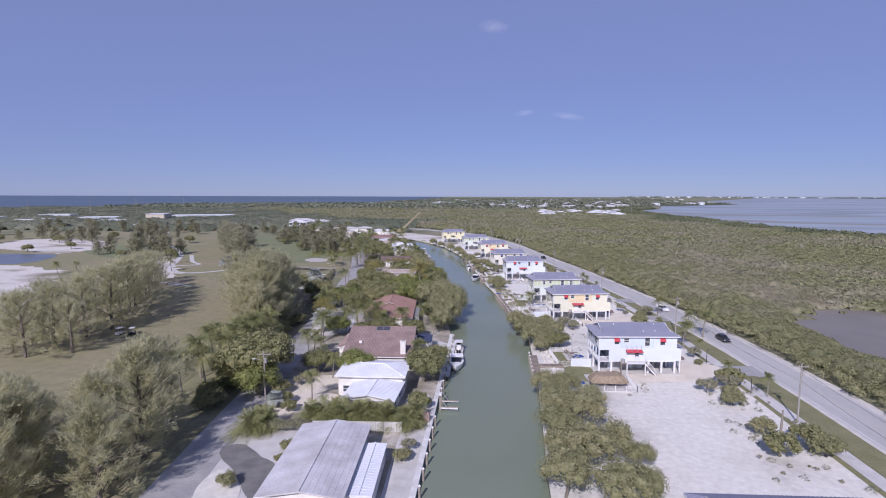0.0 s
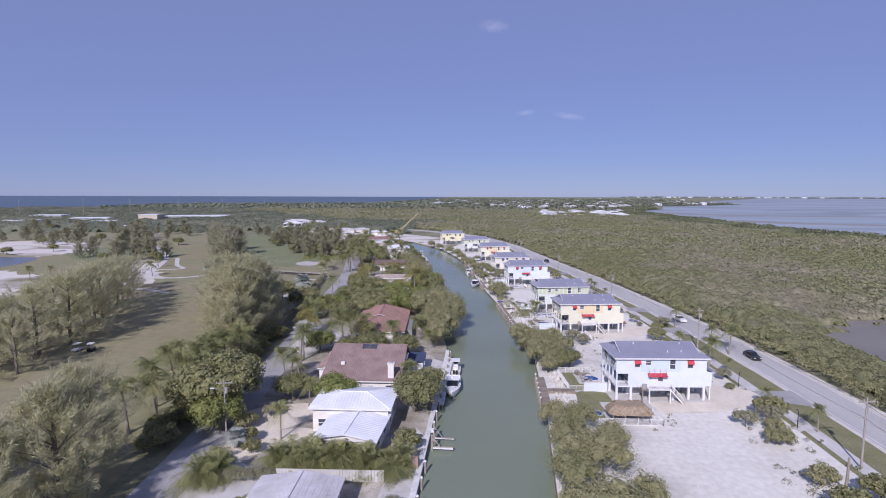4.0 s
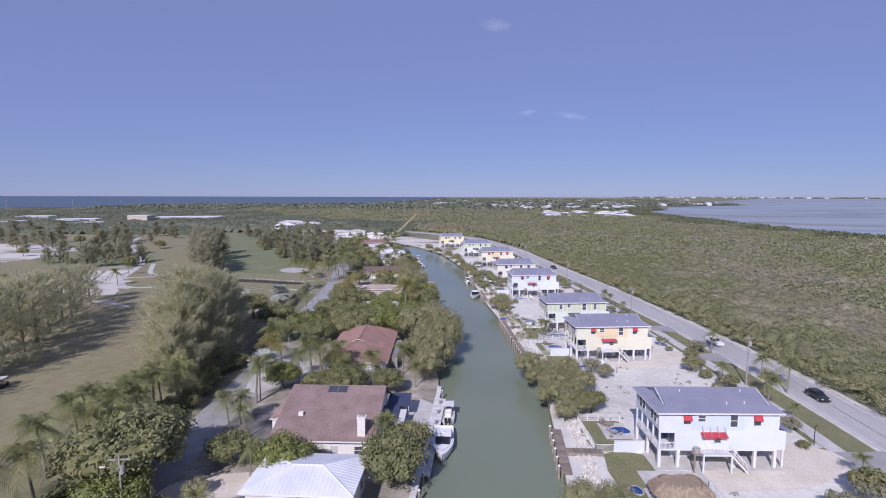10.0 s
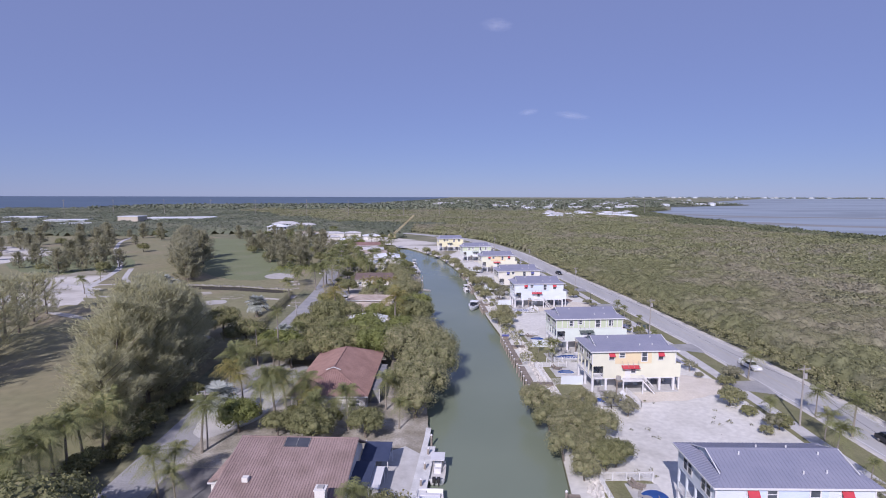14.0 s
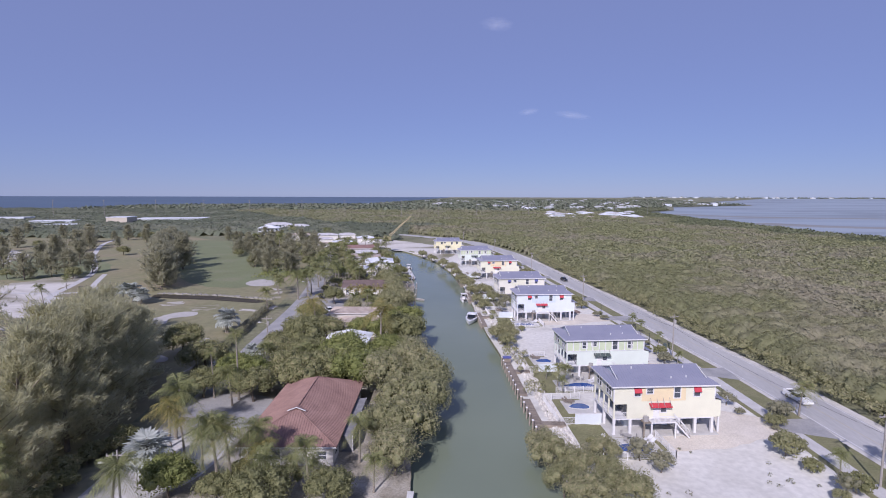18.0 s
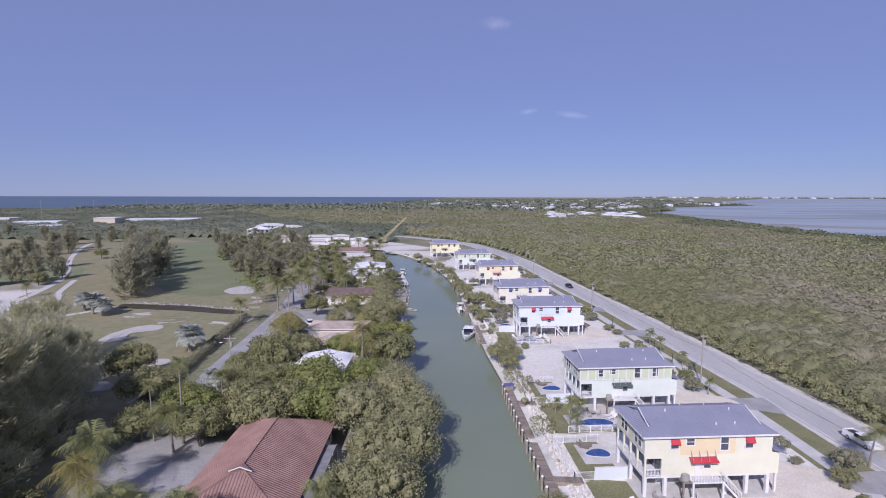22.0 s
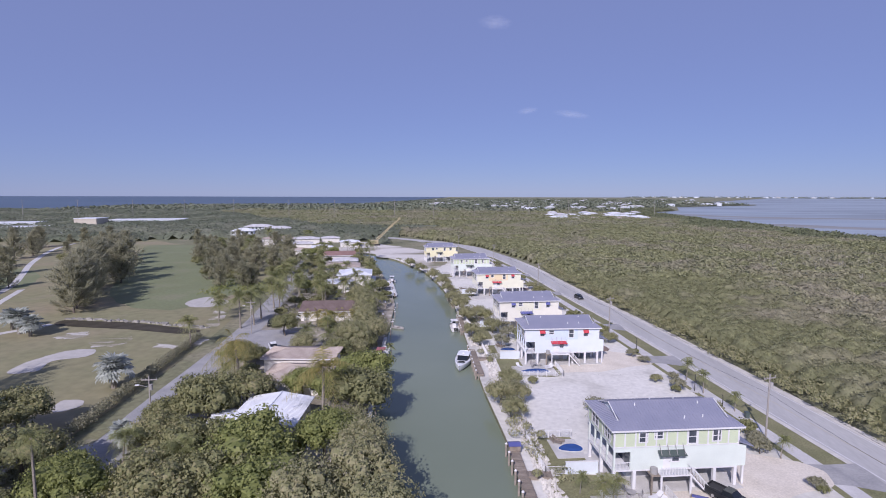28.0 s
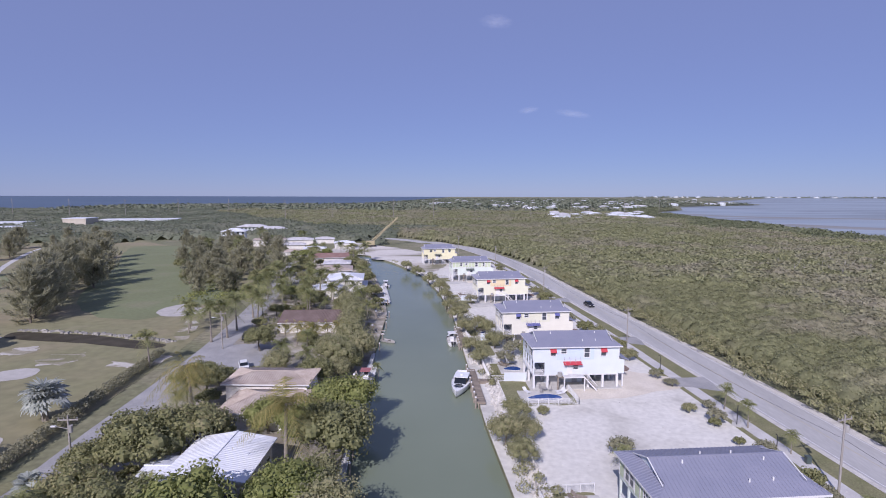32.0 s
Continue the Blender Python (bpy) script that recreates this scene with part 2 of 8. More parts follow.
def canopy_material(name, green, grey, lean, thin):
    """Leaves of a wide canopy: green stands and greyer, half-bare stands by patches of ground, mottled from clump to clump; lean shifts the share of grey."""
    m = leaf_material(name, [(0.0, tuple(0.74 * c for c in green)), (0.5, green), (1.0, tuple(1.3 * c for c in green))], 0.75, thin)
    nt = m.node_tree
    b = nt.nodes["Principled BSDF"]
    ramp = b.inputs["Base Color"].links[0].from_node
    tc = nt.nodes.new("ShaderNodeTexCoord")
    fac = None
    for scale, weight in ((0.012, 0.6), (0.07, 0.4)):
        n = nt.nodes.new("ShaderNodeTexNoise")
        n.inputs["Scale"].default_value, n.inputs["Detail"].default_value = scale, 4
        nt.links.new(tc.outputs["Object"], n.inputs["Vector"])
        mu = nt.nodes.new("ShaderNodeMath")
        mu.operation = 'MULTIPLY'
        mu.inputs[1].default_value = weight
        nt.links.new(n.outputs["Fac"], mu.inputs[0])
        if fac is None:
            fac = mu.outputs[0]
        else:
            ad = nt.nodes.new("ShaderNodeMath")
            nt.links.new(fac, ad.inputs[0])
            nt.links.new(mu.outputs[0], ad.inputs[1])
            fac = ad.outputs[0]
    mr = nt.nodes.new("ShaderNodeMapRange")
    mr.inputs["From Min"].default_value, mr.inputs["From Max"].default_value = 0.44 - lean, 0.58 - lean
    nt.links.new(fac, mr.inputs["Value"])
    fn = nt.nodes.new("ShaderNodeTexNoise")
    fn.inputs["Scale"].default_value, fn.inputs["Detail"].default_value = 0.55, 6
    nt.links.new(tc.outputs["Object"], fn.inputs["Vector"])
    fr = nt.nodes.new("ShaderNodeMapRange")
    fr.inputs["From Min"].default_value, fr.inputs["From Max"].default_value = 0.3, 0.7
    fr.inputs["To Min"].default_value, fr.inputs["To Max"].default_value = 0.72, 1.28
    nt.links.new(fn.outputs["Fac"], fr.inputs["Value"])
    mx = nt.nodes.new("ShaderNodeMix")
    mx.data_type = 'RGBA'
    mx.inputs["B"].default_value = (*grey, 1)
    nt.links.new(mr.outputs[0], mx.inputs["Factor"])
    nt.links.new(ramp.outputs["Color"], mx.inputs["A"])
    sc = nt.nodes.new("ShaderNodeVectorMath")
    sc.operation = 'SCALE'
    nt.links.new(mx.outputs["Result"], sc.inputs[0])
    nt.links.new(fr.outputs[0], sc.inputs["Scale"])
    nt.links.new(sc.outputs[0], b.inputs["Base Color"])
    nt.links.new(sc.outputs[0], nt.nodes["Translucent BSDF"].inputs["Color"])
    return m


C_MANG = canopy_material("mangrove_canopy", (0.255, 0.262, 0.142), (0.33, 0.308, 0.222), -0.03, 0.32)
C_SHORE = canopy_material("shore_mangrove_canopy", (0.17, 0.19, 0.105), (0.21, 0.225, 0.135), 0.0, 0.3)
# far woods: distance haze mixed into the leaf colour as a bluer grey
C_FAR = canopy_material("hazy_woodland_canopy", (0.185, 0.21, 0.145), (0.25, 0.26, 0.19), -0.03, 0.3)
M_BARK = mat("bark", two((0.10, 0.085, 0.07), (0.20, 0.17, 0.14)), 3.0, 0.9, fine=0.2, stretch=(1, 1, 0.3))
M_PALMBARK = mat("palm_bark", two((0.18, 0.16, 0.135), (0.30, 0.27, 0.23)), 2.0, 0.9, fine=0.2, stretch=(0.3, 0.3, 3))


# ---- plants ----
def ball_quads(n=3):
    """Corners of the faces of a unit ball, n by n on each of its six sides."""
    q = []
    g = np.linspace(-1, 1, n + 1)
    for ax in range(3):
        for sg in (-1, 1):
            for i in range(n):
                for j in range(n):
                    for a, b in ((i, j), (i + 1, j), (i + 1, j + 1), (i, j + 1)):
                        v = [0.0, 0.0, 0.0]
                        v[ax], v[(ax + 1) % 3], v[(ax + 2) % 3] = sg, g[a] * sg, g[b]
                        q.append(v)
    return unit(np.array(q))


CORE = ball_quads(3)


def broadleaf(seed, r, h, material, leaf=0.27, count=4400, trunk=True, name="tree", flat=0.8, core=0.58, k=30):
    """A spreading tree or a bush: trunk, limbs and a crown of leaf clumps with gaps."""
    rng = np.random.default_rng(seed)
    d = unit(rng.normal(size=(k, 3)))
    d[:, 2] = np.abs(d[:, 2]) * 0.9 - 0.15
    ch = h * 0.5 if trunk else h * 0.42
    cz = h - ch
    c = np.stack([d[:, 0] * r * 0.66, d[:, 1] * r * 0.66, cz + d[:, 2] * ch * 0.66], 1) * np.array([1, 1, 1]) + rng.normal(size=(k, 3)) * r * 0.07
    br = rng.uniform(0.2, 0.44, k) * min(r, ch * 1.5)
    pts, outs = [], []
    per = count // k
    for i in range(k):
        o = unit(rng.normal(size=(per, 3)))
        p = c[i] + o * br[i] * rng.uniform(0.72, 1.22, (per, 1)) * np.array([1, 1, flat])
        inside = np.zeros(per, bool)
        for j in range(k):
            if j != i:
                inside |= np.linalg.norm((p - c[j]) / np.array([1, 1, flat]), axis=1) < br[j] * 0.72
        keep = (~inside | (rng.uniform(size=per) < 0.22)) & (p[:, 2] > 0.15)
        pts.append(p[keep])
        outs.append(o[keep])
    pts, outs = np.concatenate(pts), np.concatenate(outs)
    inner = np.concatenate([c[i] + CORE * br[i] * (core if trunk else 0.5) * np.array([1, 1, flat]) * (1 + 0.16 * np.sin(7 * CORE[:, 0:1] + i) * np.cos(6 * CORE[:, 1:2] + 2 * i)) for i in range(k)])
    inner[:, 2] = np.maximum(inner[:, 2], 0.1)
    e = thing(name, 0, 0)
    bm = bmesh.new()
    th = max(0.06, 0.035 * h)
    tube([(0, 0, 0), (0.04 * h, 0, cz * 0.5), (0, 0.02 * h, cz)], [th, th * 0.75, th * 0.5], bm)
    part("trunk", bm, M_BARK, e)
    bm = bmesh.new()
    for i in range(0, k, 3):
        q = c[i]
        tube([(0, 0.01 * h, cz * 0.8), (q[0] * 0.5, q[1] * 0.5, (cz * 0.8 + q[2]) / 2 + 0.1 * ch), tuple(q)], [th * 0.45, th * 0.3, th * 0.12], bm, 5)
    if trunk:
        part("branching", bm, M_BARK, e)
    lv = leaves(rng, pts, outs, leaf, 1.3, 0.42).reshape(-1, 3)
    obj("crown", quads_mesh("crown", np.concatenate([lv, inner]), material), e)
    return e


def casuarina(seed, h, spread=0.30, twigs=10, needles=20, width=0.075, material=L_CASU, name="pine_tree", boughs=84):
    """A tall feathery Australian pine: a straight trunk, rising boughs, plumes of fine needles."""
    rng = np.random.default_rng(seed)
    e = thing(name, 0, 0)
    bm = bmesh.new()
    lean = rng.normal(size=2) * 0.03 * h
    tube([(0, 0, 0), (lean[0] * 0.4, lean[1] * 0.4, h * 0.45), (lean[0], lean[1], h * 0.95)], [0.022 * h, 0.015 * h, 0.003 * h], bm)
    part("trunk", bm, M_BARK, e)
    bm = bmesh.new()
    nb = boughs
    pts, outs, alongs = [], [], []
    for i in range(nb):
        f = (i + rng.uniform()) / nb
        z = h * (0.04 + 0.83 * f)
        ln = h * spread * (0.50 + 0.72 * math.sin(math.pi * min(1, 0.18 + 0.82 * f)) - 0.34 * f) * rng.uniform(0.35, 1.4)
        a = 2.4 * i + rng.uniform(-0.5, 0.5)
        up = rng.uniform(0.15, 0.6) + 0.9 * f
        dr = np.array([math.cos(a), math.sin(a), up])
        dr /= np.linalg.norm(dr)
        base = np.array([lean[0] * f, lean[1] * f, z])
        if i % 2 == 0:
            tube([tuple(base), tuple(base + dr * ln)], [0.005 * h, 0.0015 * h], bm, 4)
        s = rng.uniform(0.4, 1.0, twigs)
        tb = base + s[:, None] * dr * ln
        td = unit(dr * 0.8 + rng.normal(size=(twigs, 3)) * 0.5 + [0, 0, 0.5])
        tl = 0.105 * h * rng.uniform(0.6, 1.3, twigs)
        u = rng.uniform(0.05, 1.0, (twigs, needles))
        p = tb[:, None] + td[:, None] * (tl[:, None] * u)[..., None] + rng.normal(size=(twigs, needles, 3)) * 0.015 * h
        al = unit(td[:, None] + rng.normal(size=(twigs, needles, 3)) * 0.4 - np.array([0, 0, 0.15]))
        pts.append(p.reshape(-1, 3))
        alongs.append(al.reshape(-1, 3))
        outs.append(np.tile(dr * [1, 1, 0.3] + [0, 0, 0.8], (twigs * needles, 1)))
    part("branching", bm, M_BARK, e)
    pts, outs, alongs = map(np.concatenate, (pts, outs, alongs))
    obj("crown", quads_mesh("crown", leaves(rng, pts, outs, width, 8.0, 0.35, alongs), material), e)
    return e


def palm(seed, h, fronds=26, length=2.7, material=L_PALM, lean=0.1, name="palm_tree", droop=1.0):
    """A coconut palm: a thin leaning ringed trunk and arching feathered fronds."""
    rng = np.random.default_rng(seed)
    e = thing(name, 0, 0)
    la = rng.uniform(0, 6.28)
    lx, ly = math.cos(la) * lean * h, math.sin(la) * lean * h
    bm = bmesh.new()
    tube([(0, 0, 0), (lx * 0.15, ly * 0.15, h * 0.33), (lx * 0.5, ly * 0.5, h * 0.7), (lx, ly, h)], [0.24, 0.16, 0.13, 0.12], bm, 7)
    part("trunk", bm, M_PALMBARK, e)
    q = []
    for i in range(fronds):
        a = 2.4 * i + rng.uniform(-0.2, 0.2)
        el = math.radians(rng.uniform(-30, 80)) if i else 1.4
        d = np.array([math.cos(a), math.sin(a), 0])
        side = np.array([-d[1], d[0], 0])
        L = length * rng.uniform(0.8, 1.15)
        m = 26
        s = np.linspace(0.08, 1, m)
        run = L * (s * math.cos(el) + 0.15 * s * s)
        rise = L * (s * math.sin(el) - droop * (0.35 + 0.35 * math.cos(el)) * s ** 2.2)
        mid = np.array([lx, ly, h]) + run[:, None] * d + rise[:, None] * [0, 0, 1]
        tang = unit(np.gradient(mid, axis=0))
        wl = 0.34 * L * np.sin(np.pi * np.clip(s * 0.85 + 0.12, 0, 1)) ** 0.7
        hw = L / m * 0.24
        for sg in (-1, 1):
            hang = rng.uniform(0.2, 0.95, (m, 1))
            tipv = mid + (sg * side * wl[:, None] * 0.85) + tang * wl[:, None] * 0.45 - np.array([0, 0, 1]) * wl[:, None] * hang * rng.uniform(0.7, 1.2)
            q.append(np.stack([mid - tang * hw, mid + tang * hw, tipv + tang * hw * 0.35, tipv - tang * hw * 0.35], 1))
    obj("crown", quads_mesh("crown", np.concatenate(q), material), e)
    return e


def fan_palm(seed, h, r=1.5, n=40, material=L_SILVER, name="fan_palm"):
    """A palm with stiff fan leaves on stalks round a short trunk."""
    rng = np.random.default_rng(seed)
    e = thing(name, 0, 0)
    part("trunk", tube([(0, 0, 0), (0, 0, h * 0.5), (0, 0, h)], [0.3, 0.24, 0.18], None, 7), M_PALMBARK, e)
    q = []
    bm = bmesh.new()
    for i in range(n):
        a = rng.uniform(0, 2 * math.pi)
        el = math.radians(-15 + 100 * (i + 0.5) / n)
        d = np.array([math.cos(a) * math.cos(el), math.sin(a) * math.cos(el), math.sin(el)])
        base = np.array([0, 0, h * 0.95])
        hub = base + d * r * rng.uniform(0.55, 1.05)
        tube([tuple(base), tuple(hub)], [0.04, 0.025], bm, 4)
        side = unit(np.cross(d, [0, 0, 1]) + 1e-6)
        upv = unit(np.cross(side, d))
        for k in range(11):
            t = math.radians(-115 + 23 * k)
            w = math.radians(10)
            R = r * 0.66 * rng.uniform(0.8, 1.1)
            db = unit(d - 0.75 * upv)
            f0 = db * math.cos(t) + side * math.sin(t)
            p1 = db * math.cos(t - w) + side * math.sin(t - w)
            p2 = db * math.cos(t + w) + side * math.sin(t + w)
            q.append([hub, hub + p1 * R * 0.7 + upv * 0.05, hub + f0 * R - upv * 0.12 * R, hub + p2 * R * 0.7 + upv * 0.05])
    part("leaf_base", bm, M_PALMBARK, e)
    obj("crown", quads_mesh("crown", np.array(q), material), e)
    return e


def plant(model, x, y, scale=1.0, yaw=None, label="", category="tree", group="", z=0.0):
    yaw = (x * 37 + y * 91) % 360 if yaw is None else yaw
    c = copy_thing(model, pose(x, y, z, 0, 0, yaw) @ Matrix.Scale(scale, 4))
    return tagged(c, label, category, group)


def thicket(name, rng, xy, size, height, per, leaf, material, label, squash=0.8):
    """Many bushy crowns joined into one canopy: crown places, widths and heights as arrays."""
    n = len(xy)
    o = rng.normal(size=(n, per, 3))
    o[..., 2] = np.abs(o[..., 2]) - 0.25
    o = unit(o)
    rad = np.stack([size, size, size * squash], 1)[:, None, :]
    lump = 1 + 0.22 * np.sin(o[..., 0:1] * 5 + xy[:, None, 0:1]) * np.cos(o[..., 1:2] * 6 + xy[:, None, 1:2])
    c = np.stack([xy[:, 0], xy[:, 1], np.maximum(height - size * squash, 0.15)], 1)[:, None, :]
    p = (c + o * rad * lump * rng.uniform(0.8, 1.05, (n, per, 1))).reshape(-1, 3)
    p[:, 2] = np.maximum(p[:, 2], 0.1)
    q = leaves(rng, p, o.reshape(-1, 3), np.repeat(np.asarray(leaf) * np.ones(n), per), 1.3, 0.28)
    return tagged(obj(name, quads_mesh(name, q, material)), label, "trees", kind="stuff")

# ---- ground ----
def lerp(table, v):
    return float(np.interp(v, [a for a, _ in table], [b for _, b in table]))


CANAL_L = [(-400, -9), (60, -9), (135, -9), (190, -17.5), (226, -23), (260, -27), (285, -30), (320, -38.5), (358, -50), (409, -68), (440, -82)]
CANAL_R = [(-400, 8), (64, 8), (80, 9), (105, 10.5), (135, 11), (152, 9), (190, 4), (212, 0), (255, -6), (287, -10.5), (321, -18), (359, -29), (397, -48), (427, -68), (440, -80)]
ROAD_L = [(-400, 59), (100, 59), (126, 57.8), (150, 56), (185, 52), (200, 49.3), (224, 45.3), (240, 42.5), (257, 39.5), (275, 35.5), (300, 30), (342, 22), (376, 15.5), (412, 6), (473, -18), (517, -52)]
COAST_L = [(-900, -4900), (950, -4900), (1055, -1060), (1467, -845), (1631, -395), (2500, -330), (4900, -350)]
COAST_R = [(-900, 4900), (250, 4900), (300, 1500), (360, 620), (400, 420), (450, 330), (560, 308), (900, 300), (1150, 308), (1300, 420), (1600, 520), (1840, 846), (1950, 900), (2100, 700), (3000, 1300), (4900, 2500)]
WATER_Z = -0.6


def mesh_ob(name, verts, faces, material, parent=None):
    me = bpy.data.meshes.new(name)
    me.from_pydata([tuple(v) for v in verts], [], faces)
    me.materials.append(material)
    me.update()
    ob = new(name, me)
    ob.parent = parent
    return ob


ys = sorted(set([-900, -400] + list(range(-100, 460, 10)) + [440] + [470, 520, 560, 600, 650, 700, 800, 900, 950, 1055, 1150, 1300, 1467, 1600, 1631, 1840, 1950, 2100, 2500, 3000, 4000, 4900]))
gv, gf = [], []
for y in ys:
    a, b = lerp(COAST_L, y), lerp(COAST_R, y)
    l, r = lerp(CANAL_L, y), lerp(CANAL_R, y)
    if y > 440:
        m = -81 if a < -81 < b else (a + b) / 2
        l = r = m
    gv += [(a, y, 0), (l, y, 0), (l, y, -2.5), (r, y, -2.5), (r, y, 0), (b, y, 0)]
for i in range(len(ys) - 1):
    for k in range(5):
        if ys[i] >= 440 and k in (1, 2, 3):
            continue
        gf.append((6 * i + k, 6 * i + k + 1, 6 * i + 7 + k, 6 * i + 6 + k))
j = 6 * ys.index(440)
gf.append((j + 1, j + 2, j + 3, j + 4))
ground = tagged(mesh_ob("ground", gv, gf, M_SCRUB), "flat scrubby coral ground reaching to the coast", "ground", kind="structure")


def strip(name, left, right, material, z, y0, y1, step=8, label="", category="", kind="structure"):
    """A sheet between two lines x(y)."""
    n = max(2, int((y1 - y0) / step))
    v, f = [], []
    for i in range(n + 1):
        y = y0 + (y1 - y0) * i / n
        v += [(left(y), y, z), (right(y), y, z)]
    f = [(2 * i, 2 * i + 1, 2 * i + 3, 2 * i + 2) for i in range(n)]
    return tagged(mesh_ob(name, v, f, material), label, category, kind=kind)


def ribbon(name, line, width, material, z, label="", category="", kind="structure", smooth=4):
    """A sheet of even width along a line of places, rounded off."""
    p = [Vector((x, y)) for x, y in line]
    pts = []
    for i in range(len(p) - 1):
        a, b, c, d = p[max(i - 1, 0)], p[i], p[i + 1], p[min(i + 2, len(p) - 1)]
        for s in range(smooth):
            t = s / smooth
            pts.append(0.5 * ((2 * b) + (c - a) * t + (2 * a - 5 * b + 4 * c - d) * t * t + (3 * b - a - 3 * c + d) * t ** 3))
    pts.append(p[-1])
    v = []
    for i, q in enumerate(pts):
        d = (pts[min(i + 1, len(pts) - 1)] - pts[max(i - 1, 0)]).normalized()
        nrm = Vector((-d.y, d.x)) * width / 2
        v += [(*(q + nrm), z), (*(q - nrm), z)]
    f = [(2 * i, 2 * i + 1, 2 * i + 3, 2 * i + 2) for i in range(len(pts) - 1)]
    return tagged(mesh_ob(name, v, f, material), label, category, kind=kind)


road = strip("road", lambda y: lerp(ROAD_L, y), lambda y: lerp(ROAD_L, y) + 8.5 + max(0, (y - 380) * 0.05), M_ASPH, 0.05, -150, 517, label="sun-bleached two-lane asphalt road", category="road")
LEFT_ROAD = [(-30, -60), (-38, 40), (-41, 70), (-44, 100), (-47, 130), (-51, 165), (-56.6, 198), (-60, 224), (-64.5, 252), (-72.5, 288), (-87, 345), (-107, 400)]
road_2 = ribbon("road_2", LEFT_ROAD, 6.5, M_ASPH2, 0.05, "pale worn asphalt side street", "road")
ribbon("road_far", [(-44, 508), (-60, 526), (-98, 552), (-160, 575), (-300, 600), (-700, 640)], 10, M_ASPH, 0.045, "far highway bend beyond the canal", "road")
sea = mesh_ob("water", [(-400, -900, WATER_Z), (300, -900, WATER_Z), (300, 460, WATER_Z), (-400, 460, WATER_Z)], [(0, 1, 2, 3)], mat("canal_water", two((0.168, 0.202, 0.145), (0.195, 0.23, 0.167)), 0.03, 0.16, bump=0.12, bump_scale=0.9, spec=0.22))
tagged(sea, "calm grey-green canal water", "water", kind="structure")

# ---- surfaces laid on the ground ----
from mathutils import geometry

M_WATERPOOL = mat("pool_water", two((0.02, 0.06, 0.22), (0.03, 0.09, 0.30)), 0.6, 0.08, bump=0.1, bump_scale=4)
M_TURBID = mat("muddy_pond_water", two((0.175, 0.16, 0.135), (0.225, 0.205, 0.175)), 0.05, 0.35, spec=0.15)
M_SEA = mat("open_sea", two((0.085, 0.125, 0.18), (0.11, 0.15, 0.205)), 0.003, 0.6, stretch=(0.3, 1, 1), spec=0.1)
M_BAY = mat("shallow_bay_water", [(0.30, (0.200, 0.210, 0.216)), (0.42, (0.260, 0.308, 0.358)), (0.50, (0.311, 0.362, 0.412)), (0.55, (0.214, 0.245, 0.274)), (0.62, (0.297, 0.353, 0.407)), (0.70, (0.218, 0.225, 0.230))], 0.0045, 0.55, stretch=(0.16, 1, 1), spec=0.1, detail=9, distortion=1.2)
M_PATH = mat("pale_concrete_path", two((0.44, 0.43, 0.42), (0.54, 0.53, 0.52)), 0.4, 0.9, fine=0.08)
M_BUNKER = mat("bunker_sand", two((0.38, 0.365, 0.34), (0.47, 0.45, 0.425)), 0.5, 0.95, fine=0.06)
M_YARD = mat("garden_soil_and_leaf_litter", [(0.3, (0.19, 0.17, 0.125)), (0.5, (0.31, 0.285, 0.235)), (0.7, (0.47, 0.44, 0.39))], 0.25, 0.95, fine=0.2)
M_MULCH = mat("reddish_mulch", two((0.17, 0.12, 0.10), (0.26, 0.19, 0.16)), 0.8, 0.95, fine=0.2)
M_DARKDRIVE = mat("dark_asphalt_drive", two((0.13, 0.125, 0.125), (0.20, 0.195, 0.19)), 0.5, 0.9, fine=0.1)


M_WASTE = mat("weedy_waste_sand", [(0.34, (0.20, 0.19, 0.12)), (0.43, (0.40, 0.375, 0.33)), (0.5, (0.54, 0.515, 0.475)), (0.75, (0.60, 0.575, 0.535))], 0.045, 0.95, fine=0.09, bump=0.15, bump_scale=1.2, detail=9, stretch=(0.55, 1, 1), distortion=0.6)

M_PATCH = mat("patchy_bare_turf", [(0.44, (0.19, 0.185, 0.10)), (0.52, (0.30, 0.275, 0.21)), (0.58, (0.46, 0.44, 0.40)), (0.8, (0.54, 0.52, 0.48))], 0.22, 0.95, fine=0.15, detail=8, stretch=(0.5, 1, 1), distortion=0.8)
SHEETS = []


def sheet(name, pts, material, z, label="", category="ground", kind="structure", wobble=0.0, seed=1, fine=6):
    """A flat patch with a rounded outline through the places given; wobble makes its rim uneven."""
    SHEETS.append(name)
    z += 0.0033 + 0.003 * (len(SHEETS) % 9)
    p = [Vector(q) for q in pts]
    n = len(p)
    out = []
    for i in range(n):
        a, b, c, d = p[i - 1], p[i], p[(i + 1) % n], p[(i + 2) % n]
        for s in range(fine):
            t = s / fine
            out.append(0.5 * ((2 * b) + (c - a) * t + (2 * a - 5 * b + 4 * c - d) * t * t + (3 * b - a - 3 * c + d) * t ** 3))
    m = sum(out, Vector((0, 0))) / len(out)
    if wobble:
        out = [q + (q - m).normalized() * wobble * (noise.noise(Vector((q.x * 0.35, q.y * 0.35, seed))) + 0.6 * noise.noise(Vector((q.x * 1.1, q.y * 1.1, seed)))) for q in out]
    n = len(out)
    vs, _, fs = geometry.delaunay_2d_cdt(out, [(i, (i + 1) % n) for i in range(n)], [], 1, 1e-4)[:3]
    bm = bmesh.new()
    vs = [bm.verts.new((q.x, q.y, z)) for q in vs]
    for f in fs:
        bm.faces.new([vs[i] for i in f])
    bmesh.ops.recalc_face_normals(bm, faces=bm.faces[:])
    if sum(f.normal.z for f in bm.faces) < 0:
        bmesh.ops.reverse_faces(bm, faces=bm.faces[:])
    return tagged(part(name, bm, material), label, category, kind=kind)


